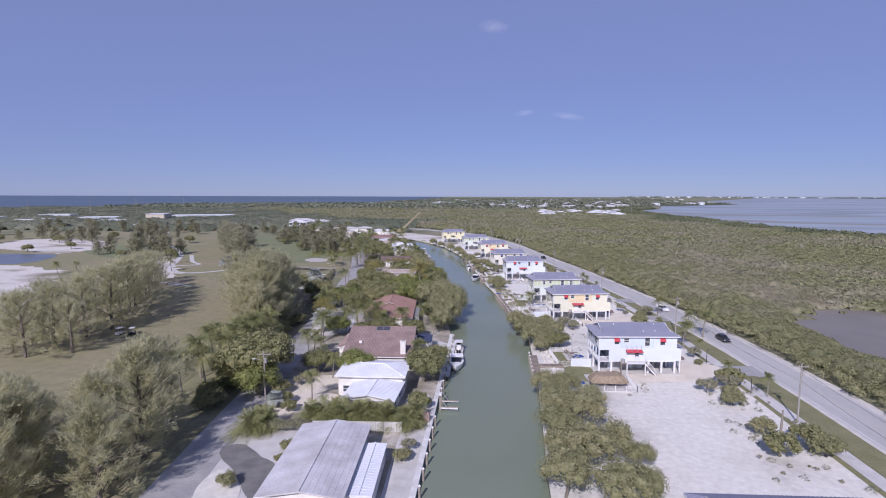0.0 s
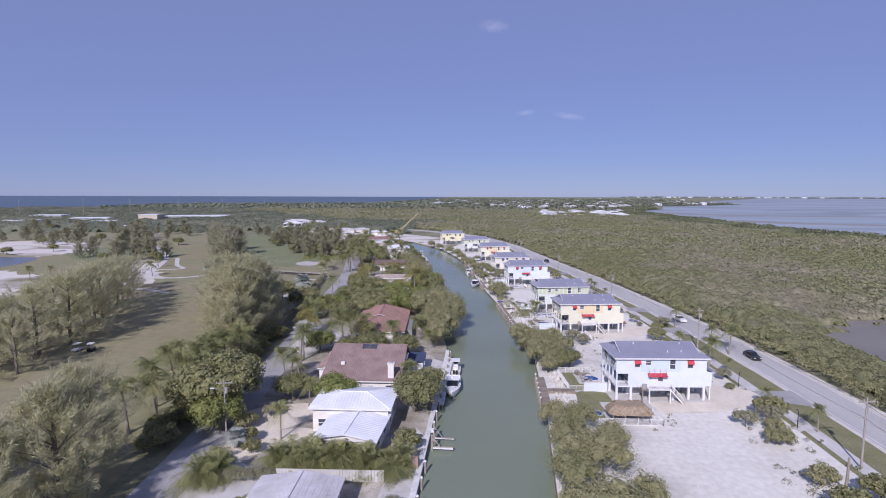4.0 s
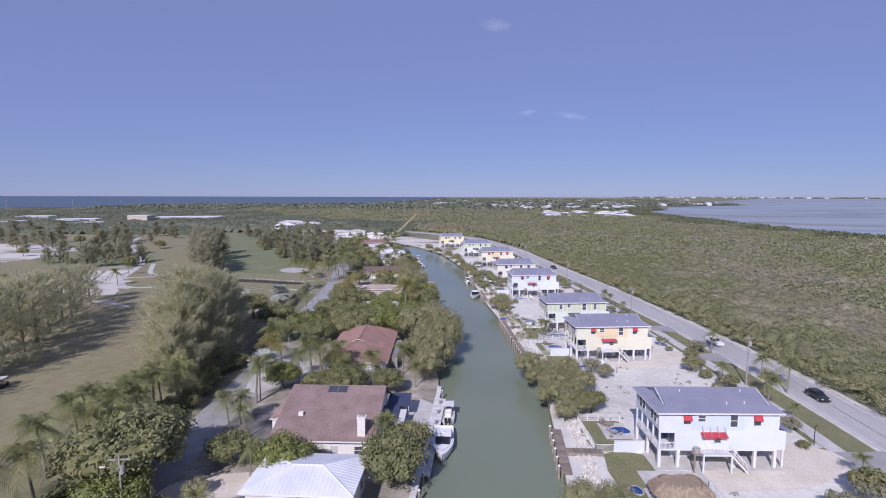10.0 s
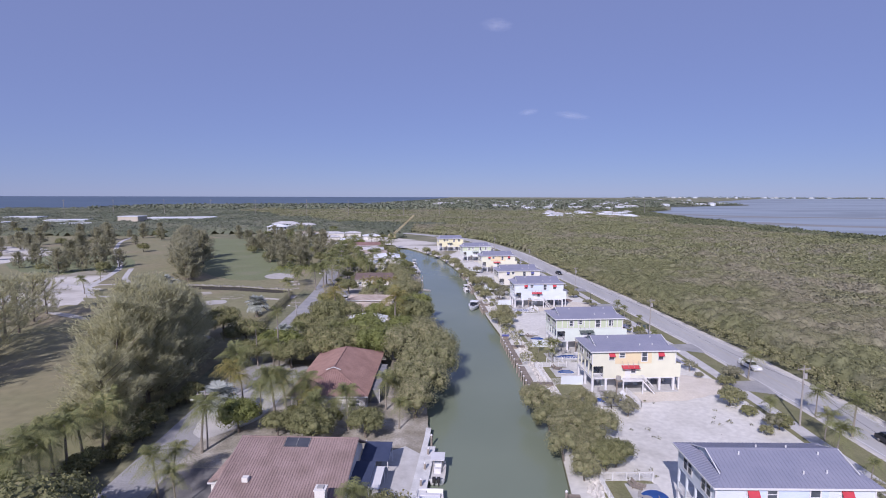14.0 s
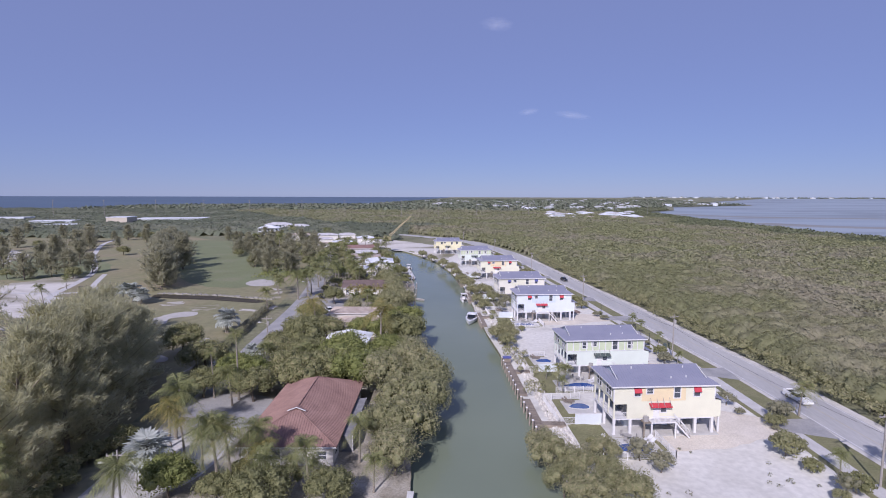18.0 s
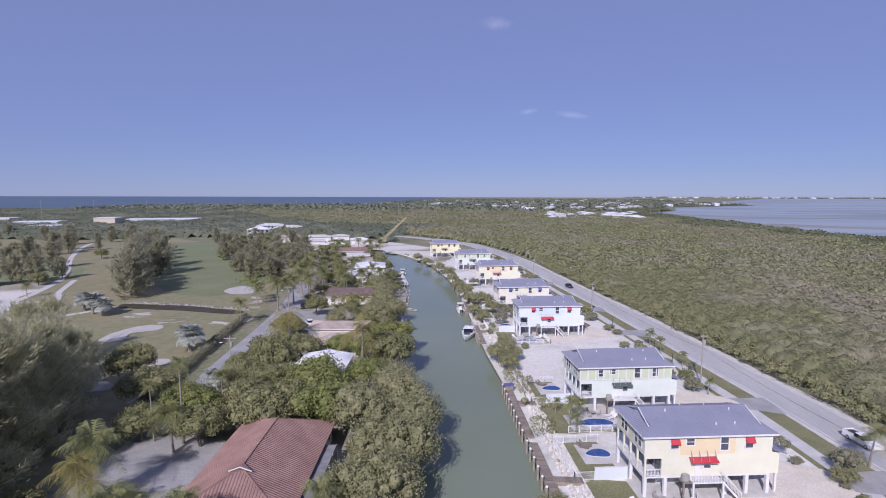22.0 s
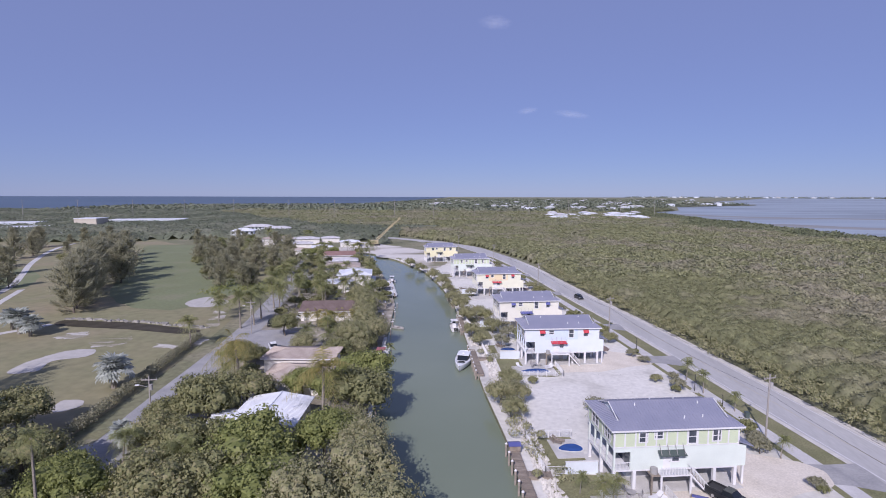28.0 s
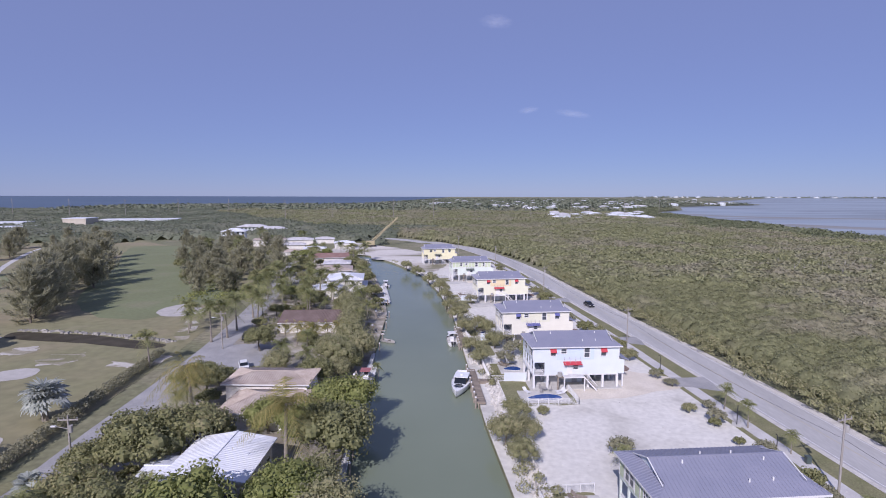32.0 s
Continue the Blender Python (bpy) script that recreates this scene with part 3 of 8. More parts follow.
def slab(name, x0, x1, y0, y1, yaw, ox, oy, z0, z1, material, label, category):
    ob = part(name, box(x0, x1, y0, y1, z0, z1), material)
    ob.matrix_basis = pose(ox, oy, 0, 0, 0, yaw)
    return tagged(ob, label, category, kind="structure")


tagged(mesh_ob('sea', [(-4950, 460, -0.7), (-60, 460, -0.7), (-300, 4900, -0.7), (-4950, 4900, -0.7)], [(0, 1, 2, 3)], M_SEA), 'deep blue open sea to the horizon', 'sea', kind='structure')
tagged(mesh_ob('bay', [(4950, 100, -0.7), (4950, 4900, -0.7), (300, 4900, -0.7), (300, 100, -0.7)], [(0, 1, 2, 3)], M_BAY), 'pale lilac shallow bay with streaked flats', 'sea', kind='structure')

M_FLAT = mat("tidal_mud", two((0.215, 0.215, 0.205), (0.285, 0.285, 0.28)), 0.01, 0.8, stretch=(0.3, 1, 1), detail=8)
for k, pts in enumerate([[(310, 520), (380, 430), (560, 400), (600, 430), (440, 470), (370, 560), (330, 700), (315, 900), (305, 900)], [(420, 520), (620, 480), (900, 500), (880, 520), (640, 510), (450, 560)], [(340, 760), (420, 690), (600, 660), (610, 680), (440, 730), (370, 800)], [(330, 1080), (420, 960), (640, 920), (650, 945), (450, 1000), (360, 1100)]]):
    sheet("mud_flat", pts, M_FLAT, -0.69, "brownish tidal mud flat in the shallow bay", "mud flat", wobble=9, seed=k, fine=10)

# right bank: sand lots, verge, path
def bank_r(y):
    return lerp(CANAL_R, y)


def road_l(y):
    return lerp(ROAD_L, y)


PATH_OFF = [(-400, 7.2), (100, 7.0), (150, 6.2), (200, 5.5), (250, 5.6), (300, 4.6), (420, 4.4)]


def path_c(y):
    return road_l(y) - lerp(PATH_OFF, y)


strip("sand_lots", lambda y: bank_r(y) + 0.1, lambda y: path_c(y) - 1.0, M_SAND, 0.02, -60, 430, 6, "bare white coral-sand building lots", "sand")
strip("verge", lambda y: path_c(y) - 2.2, lambda y: road_l(y) - 0.2, M_VERGE, 0.035, -60, 430, 6, "mown grass verge beside the road", "grass")
strip("bike_path", lambda y: path_c(y) - 1.2, lambda y: path_c(y) + 1.2, M_PATH, 0.055, -60, 430, 6, "pale concrete bike path", "path")
strip("road_shoulder", lambda y: road_l(y) - 0.9, lambda y: road_l(y) + 0.1, M_SHOULDER, 0.045, -150, 500, 6, "pale gravel road shoulder", "road")
strip("road_shoulder_far", lambda y: road_l(y) + 8.3, lambda y: road_l(y) + 10.2, M_SHOULDER, 0.045, -150, 500, 6, "pale gravel shoulder along the mangroves", "road")
bm = bmesh.new()
rows = []
for y in list(range(-60, 500, 20)) + list(range(500, 1160, 50)):
    rows.append((bm.verts.new((road_l(y) + 9.9 if y < 500 else road_l(500) - (y - 500) * 0.9 + 12, y, 0.03)), bm.verts.new((min(lerp(COAST_R, y) - 2, 2500), y, 0.03))))
for r0, r1 in zip(rows, rows[1:]):
    bm.faces.new((r0[0], r0[1], r1[1], r1[0]))
tagged(part("mangrove_floor", bm, M_MUD), "dark muddy mangrove floor", "ground", kind="structure")
sheet("pond", [(86, 114), (92, 98), (104, 90), (124, 102), (140, 132), (138, 162), (120, 178), (100, 172), (89, 156), (85, 134)], M_TURBID, 0.06, "shallow muddy pond in the mangroves", "water", wobble=5, fine=14)
# lane paint
for off, lab in ((0.35, "white edge line"), (8.1, "white edge line")):
    strip("lane_line", lambda y, off=off: road_l(y) + off, lambda y, off=off: road_l(y) + off + 0.15, M_TRIM, 0.065, -100, 420, 8, lab, "road marking")
strip("lane_line", lambda y: road_l(y) + 4.15, lambda y: road_l(y) + 4.32, mat("worn_yellow_paint", two((0.38, 0.35, 0.27), (0.46, 0.42, 0.32)), 0.6, 0.8), 0.065, -100, 420, 8, "worn yellow centre line", "road marking")

# drives from the road to each raised house, gravel forecourts and lawns
for k, (hx, hy, hyaw, *rest) in enumerate([(31.7, 109.9, 4.5), (28.0, 155.8, 8.5), (24.4, 181.0, 9.5), (16.9, 228.6, 8.5), (12.0, 256.8, 11), (4.8, 304.6, 12), (-6.4, 346.5, 13), (28.6, 42.7, 2)]):
    m = pose(hx, hy, 0, 0, 0, hyaw)

    def at(px, py, m=m):
        q = m @ Vector((px, py, 0))
        return (q.x, q.y)
    edge = path_c(at(14, 3)[1]) - 1.1
    far = (m.inverted() @ Vector((edge, at(14, 3)[1], 0))).x
    sheet("gravel_forecourt", [at(-2.5, -5.0), at(3, -5.2), at(8.5, -5.0), at(13.5, -3.0), (path_c(at(16, 2.5)[1]) - 1.2, at(16, 2.5)[1] - 2.6), (path_c(at(16, 2.5)[1]) - 1.2, at(16, 2.5)[1] + 2.4), at(13, 8.5), at(8.8, 9.8), at(2, 9.6), at(-2, 9), at(-2.8, 2)], M_GRAVEL, 0.05 + 0.001 * k, "beige pea-gravel forecourt round the raised house", "gravel", wobble=0.5, seed=k)
    sheet("mulch_bed", [at(9.6, 9), at(13.5, 8.6), at(14.6, 12), at(12, 14.5), at(9.5, 13)], M_MULCH, 0.06, "reddish mulch bed with shrubs", "ground", wobble=0.5, seed=k)
    yx = at(17, 2.5)[1]
    x0, x1 = at(12.5, 2)[0], path_c(yx) + 1.0
    ap = part("driveway", poly([[(x1 - 2.4, yx - 2.6, 0.064), (x1, yx - 2.8, 0.064), (road_l(yx) + 0.05, yx - 4.4, 0.064), (road_l(yx) + 0.05, yx + 3.2, 0.064), (x1, yx + 2.4, 0.064), (x1 - 2.4, yx + 2.4, 0.064)]]), M_ASPH2)
    tagged(ap, "pale paved driveway apron crossing the path", "driveway", kind="structure")
    sheet("lawn", [at(-15.5, 4.6), at(-9, 4.6), at(-8.6, 9), at(-8.8, 14.4), at(-13, 14.6), at(-15.6, 14)], M_VERGE, 0.05, "small fenced lawn beside the canal", "grass", fine=2)
    if k in (1, 2, 3):
        sheet("lawn", [at(-15.4, 3.6), at(-8.6, 3.6), at(-8.4, -0.4), at(-2.4, -0.8), at(-2.0, -7.5), at(-8, -7.5), at(-14.6, -7.5), at(-15.2, -2)], M_VERGE, 0.052, "fenced lawn round a pool deck", "grass", fine=2)
    else:
        sheet("lawn", [at(-14.5, 3.6), at(-8.8, 3.6), at(-8.8, -2), at(-12, -8), at(-15, -6)], M_VERGE, 0.052, "small lawn beside a pool", "grass", fine=2)
    slab("pool_deck", -12.6, -8.4, 8.2, 13.8, hyaw, hx, hy, 0.02, 0.12, M_CONC, "pale concrete pool deck", "patio")
    slab("pool_deck", -11.4, -2.6, -6.8, -1.0, hyaw, hx, hy, 0.02, 0.12, M_CONC, "pale concrete pool deck", "patio")

# left bank: yards, drives
strip("garden_ground", lambda y: lerp([(q[1], q[0]) for q in LEFT_ROAD], y) + 3.0, lambda y: lerp(CANAL_L, y) - 0.1, M_YARD, 0.02, 20, 400, 6, "sandy garden ground with leaf litter", "ground")
sheet("sand_drive", [(-41, 93), (-36, 90), (-30, 95), (-27, 100), (-31, 103), (-40, 100)], M_GRAVEL, 0.05, "beige gravel drive", "driveway", wobble=0.4)
sheet("sand_drive_2", [(-40, 81), (-36, 82), (-30, 88), (-27, 92), (-31, 93), (-38, 88)], M_GRAVEL, 0.052, "beige gravel path", "driveway", wobble=0.4)
sheet("gravel_yard", [(-40.5, 72), (-38.5, 83), (-32, 81), (-27, 79), (-26.5, 66), (-26.5, 52), (-34, 46), (-37.5, 54), (-39, 63)], M_PATH, 0.028, "pale crushed-shell front yard", "ground", wobble=0.5)
sheet("dark_drive", [(-39.0, 71.0), (-36.8, 72.8), (-32, 69.4), (-28.2, 66), (-26.8, 62), (-27.4, 58), (-30, 60), (-33.6, 64.6), (-37.4, 68.2)], M_DARKDRIVE, 0.06, "dark worn asphalt drive with pale patches", "driveway", wobble=0.5, fine=4)
sheet("island_bed", [(-36.4, 65.4), (-33.4, 63.4), (-31, 60.6), (-31, 56), (-35, 57), (-37, 61)], M_SAND, 0.075, "pale stone bed with shrubs beside the drive", "ground", fine=4)
sheet("dark_drive_2", [(-42, 120), (-34, 121), (-32, 114), (-31, 107), (-36, 105), (-41, 111)], M_DARKDRIVE, 0.05, "dark asphalt forecourt", "driveway", fine=3)
# greyer material than sand: the shade lying on this forecourt is put into its colour
sheet("coral_drive", [(-51, 160), (-44, 165), (-38, 163), (-36, 157), (-40, 150), (-46, 150), (-49, 154)], M_ASPH2, 0.05, "pale gravel forecourt with shade painted in as grey", "driveway", wobble=0.8)
sheet("coral_drive_2", [(-45, 152), (-39, 150), (-38, 138), (-43, 130), (-47, 133), (-48, 143)], M_PATH, 0.048, "pale paved parking", "driveway", wobble=0.5)
sheet("white_gravel_yard", [(-62, 248), (-53, 250), (-47, 246), (-47, 232), (-54, 226), (-60, 232)], M_ASPH2, 0.05, "pale paved forecourt", "driveway", wobble=0.6)
sheet("patio", [(-14.5, 128), (-9.5, 128), (-9.5, 108), (-12, 108), (-14, 114)], M_CONC, 0.05, "pale paved patio beside the seawall", "patio", fine=2)
sheet("patio_2", [(-13, 90), (-9.4, 92), (-9.4, 60), (-13, 60)], M_CONC, 0.05, "pale paved seawall terrace", "patio", fine=2)
sheet("patio_3", [(-26, 183), (-19, 187), (-18, 196), (-23, 198), (-27, 192)], M_CONC, 0.05, "shaded concrete terrace", "patio", fine=2)
sheet("cul_de_sac", [(-84, 335), (-76, 340), (-80, 365), (-92, 388), (-104, 395), (-106, 385), (-98, 368), (-90, 350)], M_ASPH2, 0.06, "pale street widening", "road", wobble=0.5)
sheet("shore_fill", [(-95, 440), (-70, 428), (-62, 412), (-44, 402), (-30, 372), (-24, 372), (-20, 398), (-24, 425), (-40, 450), (-70, 480), (-100, 500)], M_WASTE, 0.06, "bare white fill at a canal-end building site", "sand", wobble=2)

# golf course
sheet("golf_turf", [(-47, 40), (-52, 95), (-55, 130), (-60, 165), (-66, 215), (-71, 245), (-78, 275), (-93, 330), (-112, 395), (-150, 430), (-220, 470), (-300, 520), (-420, 480), (-420, 250), (-330, 60), (-200, -20), (-90, -20)], M_GRASS, 0.025, "dry mown golf course turf", "grass", fine=3)
M_FAIR = mat("fairway_green", [(0.3, (0.16, 0.175, 0.09)), (0.55, (0.17, 0.195, 0.10)), (0.75, (0.205, 0.205, 0.125))], 0.06, 0.95, fine=0.08)
sheet("fairway", [(-100, 270), (-92, 300), (-105, 345), (-130, 395), (-170, 440), (-205, 465), (-235, 460), (-215, 420), (-185, 375), (-155, 320), (-130, 285)], M_FAIR, 0.045, "greener fairway between pine rows", "grass", wobble=3)
sheet("fairway_2", [(-70, 205), (-72, 225), (-84, 232), (-102, 236), (-104, 226), (-92, 214), (-78, 198)], M_FAIR, 0.045, "green putting turf", "grass", wobble=1.5)
sheet("fairway_3", [(-180, 300), (-200, 330), (-230, 350), (-262, 345), (-255, 310), (-225, 285), (-195, 278)], M_FAIR, 0.045, "far green fairway", "grass", wobble=2)
sheet("sand_spit", [(-140, 205), (-152, 206), (-172, 216), (-188, 232), (-198, 262), (-190, 290), (-176, 284), (-168, 262), (-150, 240), (-140, 222)], M_WASTE, 0.05, "white sand tongue beside the cart path", "sand", wobble=7, fine=14)
sheet("sand_waste", [(-150, 146), (-160, 165), (-184, 205), (-205, 232), (-250, 248), (-300, 245), (-330, 180), (-250, 110), (-180, 112)], M_WASTE, 0.05, "broad bare white sand waste on the golf course", "sand", wobble=7, fine=14)
sheet("sand_waste_2", [(-260, 300), (-300, 310), (-340, 330), (-360, 380), (-320, 390), (-290, 370), (-262, 345)], M_WASTE, 0.05, "far white sand by a pond", "sand", wobble=7, fine=14)
sheet("golf_pond", [(-250, 250), (-244, 262), (-256, 289), (-285, 292), (-320, 285), (-320, 262), (-282, 255)], mat("pond_water", two((0.12, 0.14, 0.175), (0.15, 0.17, 0.205)), 0.1, 0.3, spec=0.2), 0.07, "blue golf pond", "water", wobble=1.5)
ribbon("cart_path", [(-300, 470), (-280, 428), (-240, 370), (-211, 334), (-186, 302), (-171, 274), (-156, 243), (-141, 231), (-130, 236), (-122, 250)], 2.6, M_PATH, 0.095, "winding pale cart path", "path")
ribbon("cart_path_2", [(-177, 298), (-160, 270), (-150, 258), (-165, 252), (-185, 252)], 2.2, M_PATH, 0.1, "pale cart path loop", "path")
for k, pts in enumerate([[(-100, 219), (-98, 227), (-92, 229), (-90, 224), (-95, 220), (-93, 214), (-98, 212)], [(-101, 281), (-101, 288), (-97, 291), (-87, 284), (-88, 277), (-95, 275)], [(-75, 200), (-71, 200), (-70, 197), (-73, 195)], [(-118, 198), (-126, 200), (-140, 206), (-130, 205)], [(-84, 183), (-76, 186), (-72, 182), (-80, 179)]]):
    sheet("bunker", pts, M_BUNKER, 0.07, "pale sand bunker in the turf", "bunker", wobble=0.4, seed=k)
sheet("ditch", [(-122, 255), (-110, 254.5), (-100, 254), (-88, 251), (-77, 248), (-79, 244), (-92, 246), (-102, 247.5), (-112, 248), (-121, 250)], mat("dark_ditch_water", two((0.05, 0.045, 0.032), (0.085, 0.075, 0.055)), 0.3, 0.6, spec=0.06), 0.07, "dark muddy ditch across the fairway", "water", fine=4, wobble=0.6)
bank = thing("stone_bank", 0, 0, 0, 0, "low grey rubble bank along the ditch", "stone bank")
M_STONE = mat("grey_bank_stone", two((0.22, 0.21, 0.185), (0.34, 0.325, 0.29)), 0.8, 0.9, fine=0.2, spread=0.2)
rb = random.Random(8)
stone_me = None
for k in range(64):
    t = k / 63
    x, y = -123 + 47 * t, 256.6 - 1.2 * t - 5.6 * t * t
    bm = box(-0.6, 0.6, -0.5, 0.5, -0.1, 0.4)
    if stone_me is None:
        for v in bm.verts:
            v.co.x *= 0.75 if v.co.z > 0.2 else 1.0
            v.co.y *= 0.6 if v.co.z > 0.2 else 1.0
        st = part("stone", bm, M_STONE, bank)
        stone_me = st.data
    else:
        bm.free()
        st = obj("stone", stone_me, bank)
    st.matrix_basis = pose(x, y + rb.uniform(-0.8, 0.8), 0.03, rb.uniform(-8, 8), rb.uniform(-8, 8), rb.uniform(0, 180)) @ Matrix.Scale(rb.uniform(0.6, 1.3), 4)
for k, pts in enumerate([[(-98, 238), (-91, 240), (-89, 234), (-95, 231)], [(-80, 236), (-73, 237), (-73, 232), (-78, 232)], [(-110, 242), (-104, 243), (-104, 238), (-109, 236)], [(-85, 270), (-80, 268), (-74, 252), (-77, 252)], [(-74, 248), (-71, 240), (-69, 232), (-71, 232)], [(-64, 180), (-60, 190), (-57, 178), (-60, 172)], [(-190, 452), (-205, 462), (-215, 455), (-200, 448)]]):
    sheet("bare_patch", pts, M_PATCH, 0.06 + 0.001 * k, "bare dry patch in the turf", "ground", wobble=2.4, seed=k)

# ---- houses ----
def ribs(bm, face, spacing, width, height, start=0.2):
    """Raised seams running up a sloping face whose first edge is the eave."""
    p = [Vector(q) for q in face]
    e = (p[1] - p[0]).normalized()
    n = (p[1] - p[0]).cross(p[2] - p[1]).normalized()
    if n.z < 0:
        n = -n
    s = n.cross(e).normalized()
    if s.z < 0:
        s = -s
    loc = [((q - p[0]).dot(e), (q - p[0]).dot(s)) for q in p]
    t = min(a for a, _ in loc) + start
    end = max(a for a, _ in loc)
    while t < end - 0.05:
        ks = []
        for (a0, b0), (a1, b1) in zip(loc, loc[1:] + loc[:1]):
            if (a0 - t) * (a1 - t) <= 0 and abs(a1 - a0) > 1e-6:
                ks.append(b0 + (b1 - b0) * (t - a0) / (a1 - a0))
        if len(ks) > 1 and max(ks) - min(ks) > 0.15:
            a = p[0] + e * t + s * min(ks)
            b = p[0] + e * t + s * max(ks)
            w, h = e * width / 2, n * height
            v = [bm.verts.new(q) for q in (a - w, a + w, b + w, b - w, a - w * 0.6 + h, a + w * 0.6 + h, b + w * 0.6 + h, b - w * 0.6 + h)]
            for f in ((4, 5, 6, 7), (0, 1, 5, 4), (1, 2, 6, 5), (2, 3, 7, 6), (3, 0, 4, 7)):
                bm.faces.new([v[i] for i in f])
        t += spacing
    return bm


M_GLASS = mat("window_glass", two((0.05, 0.06, 0.075), (0.09, 0.10, 0.12)), 0.5, 0.12)
M_RED = mat("red_awning_metal", two((0.40, 0.035, 0.05), (0.50, 0.05, 0.07)), 0.8, 0.5)
M_GREENAWN = mat("dark_green_awning", two((0.05, 0.075, 0.07), (0.08, 0.10, 0.095)), 0.8, 0.5)
M_BLUEAWN = mat("blue_awning", two((0.08, 0.09, 0.25), (0.11, 0.12, 0.32)), 0.8, 0.5)
# dark screening of the screen room; also the painted shade inside the raised porches
M_PORCH = mat("porch_screen_and_recess_shade", two((0.16, 0.16, 0.17), (0.26, 0.26, 0.27)), 0.8, 0.9)
M_GREYDOOR = mat("grey_garage_door", two((0.40, 0.40, 0.42), (0.50, 0.50, 0.52)), 0.6, 0.7)
M_WOOD = mat("weathered_dock_wood", two((0.17, 0.14, 0.11), (0.28, 0.24, 0.20)), 1.5, 0.9, fine=0.2, spread=0.2, stretch=(1, 6, 1))
M_AC = mat("grey_metal_box", two((0.28, 0.27, 0.26), (0.38, 0.37, 0.36)), 1.0, 0.6)


def wall_paint(name, c):
    d = tuple(v * 0.92 for v in c)
    return mat(name, two(d, c), 0.5, 0.7, fine=0.03)


P_WHITE = wall_paint("white_siding", (0.625, 0.675, 0.725))
P_LBLUE = wall_paint("pale_blue_siding", (0.545, 0.63, 0.80))
P_CREAM = wall_paint("cream_siding", (0.68, 0.672, 0.54))
P_ORANGE = wall_paint("golden_siding", (0.70, 0.585, 0.38))
P_MINT = wall_paint("pale_mint_siding", (0.63, 0.69, 0.64))
P_GREEN = wall_paint("sage_green_siding", (0.53, 0.595, 0.42))
P_IVORY = wall_paint("ivory_siding", (0.70, 0.68, 0.60))
P_BEIGE = wall_paint("beige_stucco", (0.50, 0.45, 0.37))
P_YELLOW = wall_paint("light_yellow_siding", (0.72, 0.68, 0.46))


def window(parent, face, u, z, w, h, base, awning=None):
    """A double-hung window: white frame, two panes, a rail; awning: a small sloping hood."""
    def fb(u0, u1, z0, z1, d0, d1, bm=None):
        if face == "front":
            return box(u0, u1, base - d1, base - d0, z0, z1, bm)
        if face == "back":
            return box(u0, u1, base + d0, base + d1, z0, z1, bm)
        if face == "right":
            return box(base + d0, base + d1, u0, u1, z0, z1, bm)
        return box(base - d1, base - d0, u0, u1, z0, z1, bm)
    bm = fb(u - w / 2 - 0.15, u - w / 2, z - 0.14, z + h + 0.15, 0, 0.07)
    fb(u + w / 2, u + w / 2 + 0.15, z - 0.14, z + h + 0.15, 0, 0.07, bm)
    fb(u - w / 2, u + w / 2, z + h, z + h + 0.15, 0, 0.07, bm)
    fb(u - w / 2, u + w / 2, z - 0.14, z, 0, 0.09, bm)
    fb(u - w / 2, u + w / 2, z + h / 2 - 0.04, z + h / 2 + 0.04, 0, 0.06, bm)
    win = part("window", bm, M_TRIM, parent)
    part("pane", fb(u - w / 2, u + w / 2, z, z + h / 2 - 0.04, 0.035, 0.045), M_GLASS, win)
    part("pane", fb(u - w / 2, u + w / 2, z + h / 2 + 0.04, z + h, 0.035, 0.05), M_GLASS, win)
    if awning and face == "front":
        a, b = u - w / 2 - 0.12, u + w / 2 + 0.12
        t, l = z + h + 0.12, z + h * 0.6
        bm = poly([[(a, base - 0.08, t), (b, base - 0.08, t), (b, base - 0.5, l), (a, base - 0.5, l)]], None, 0.05)
        part("awning", bm, awning, win)
    return win


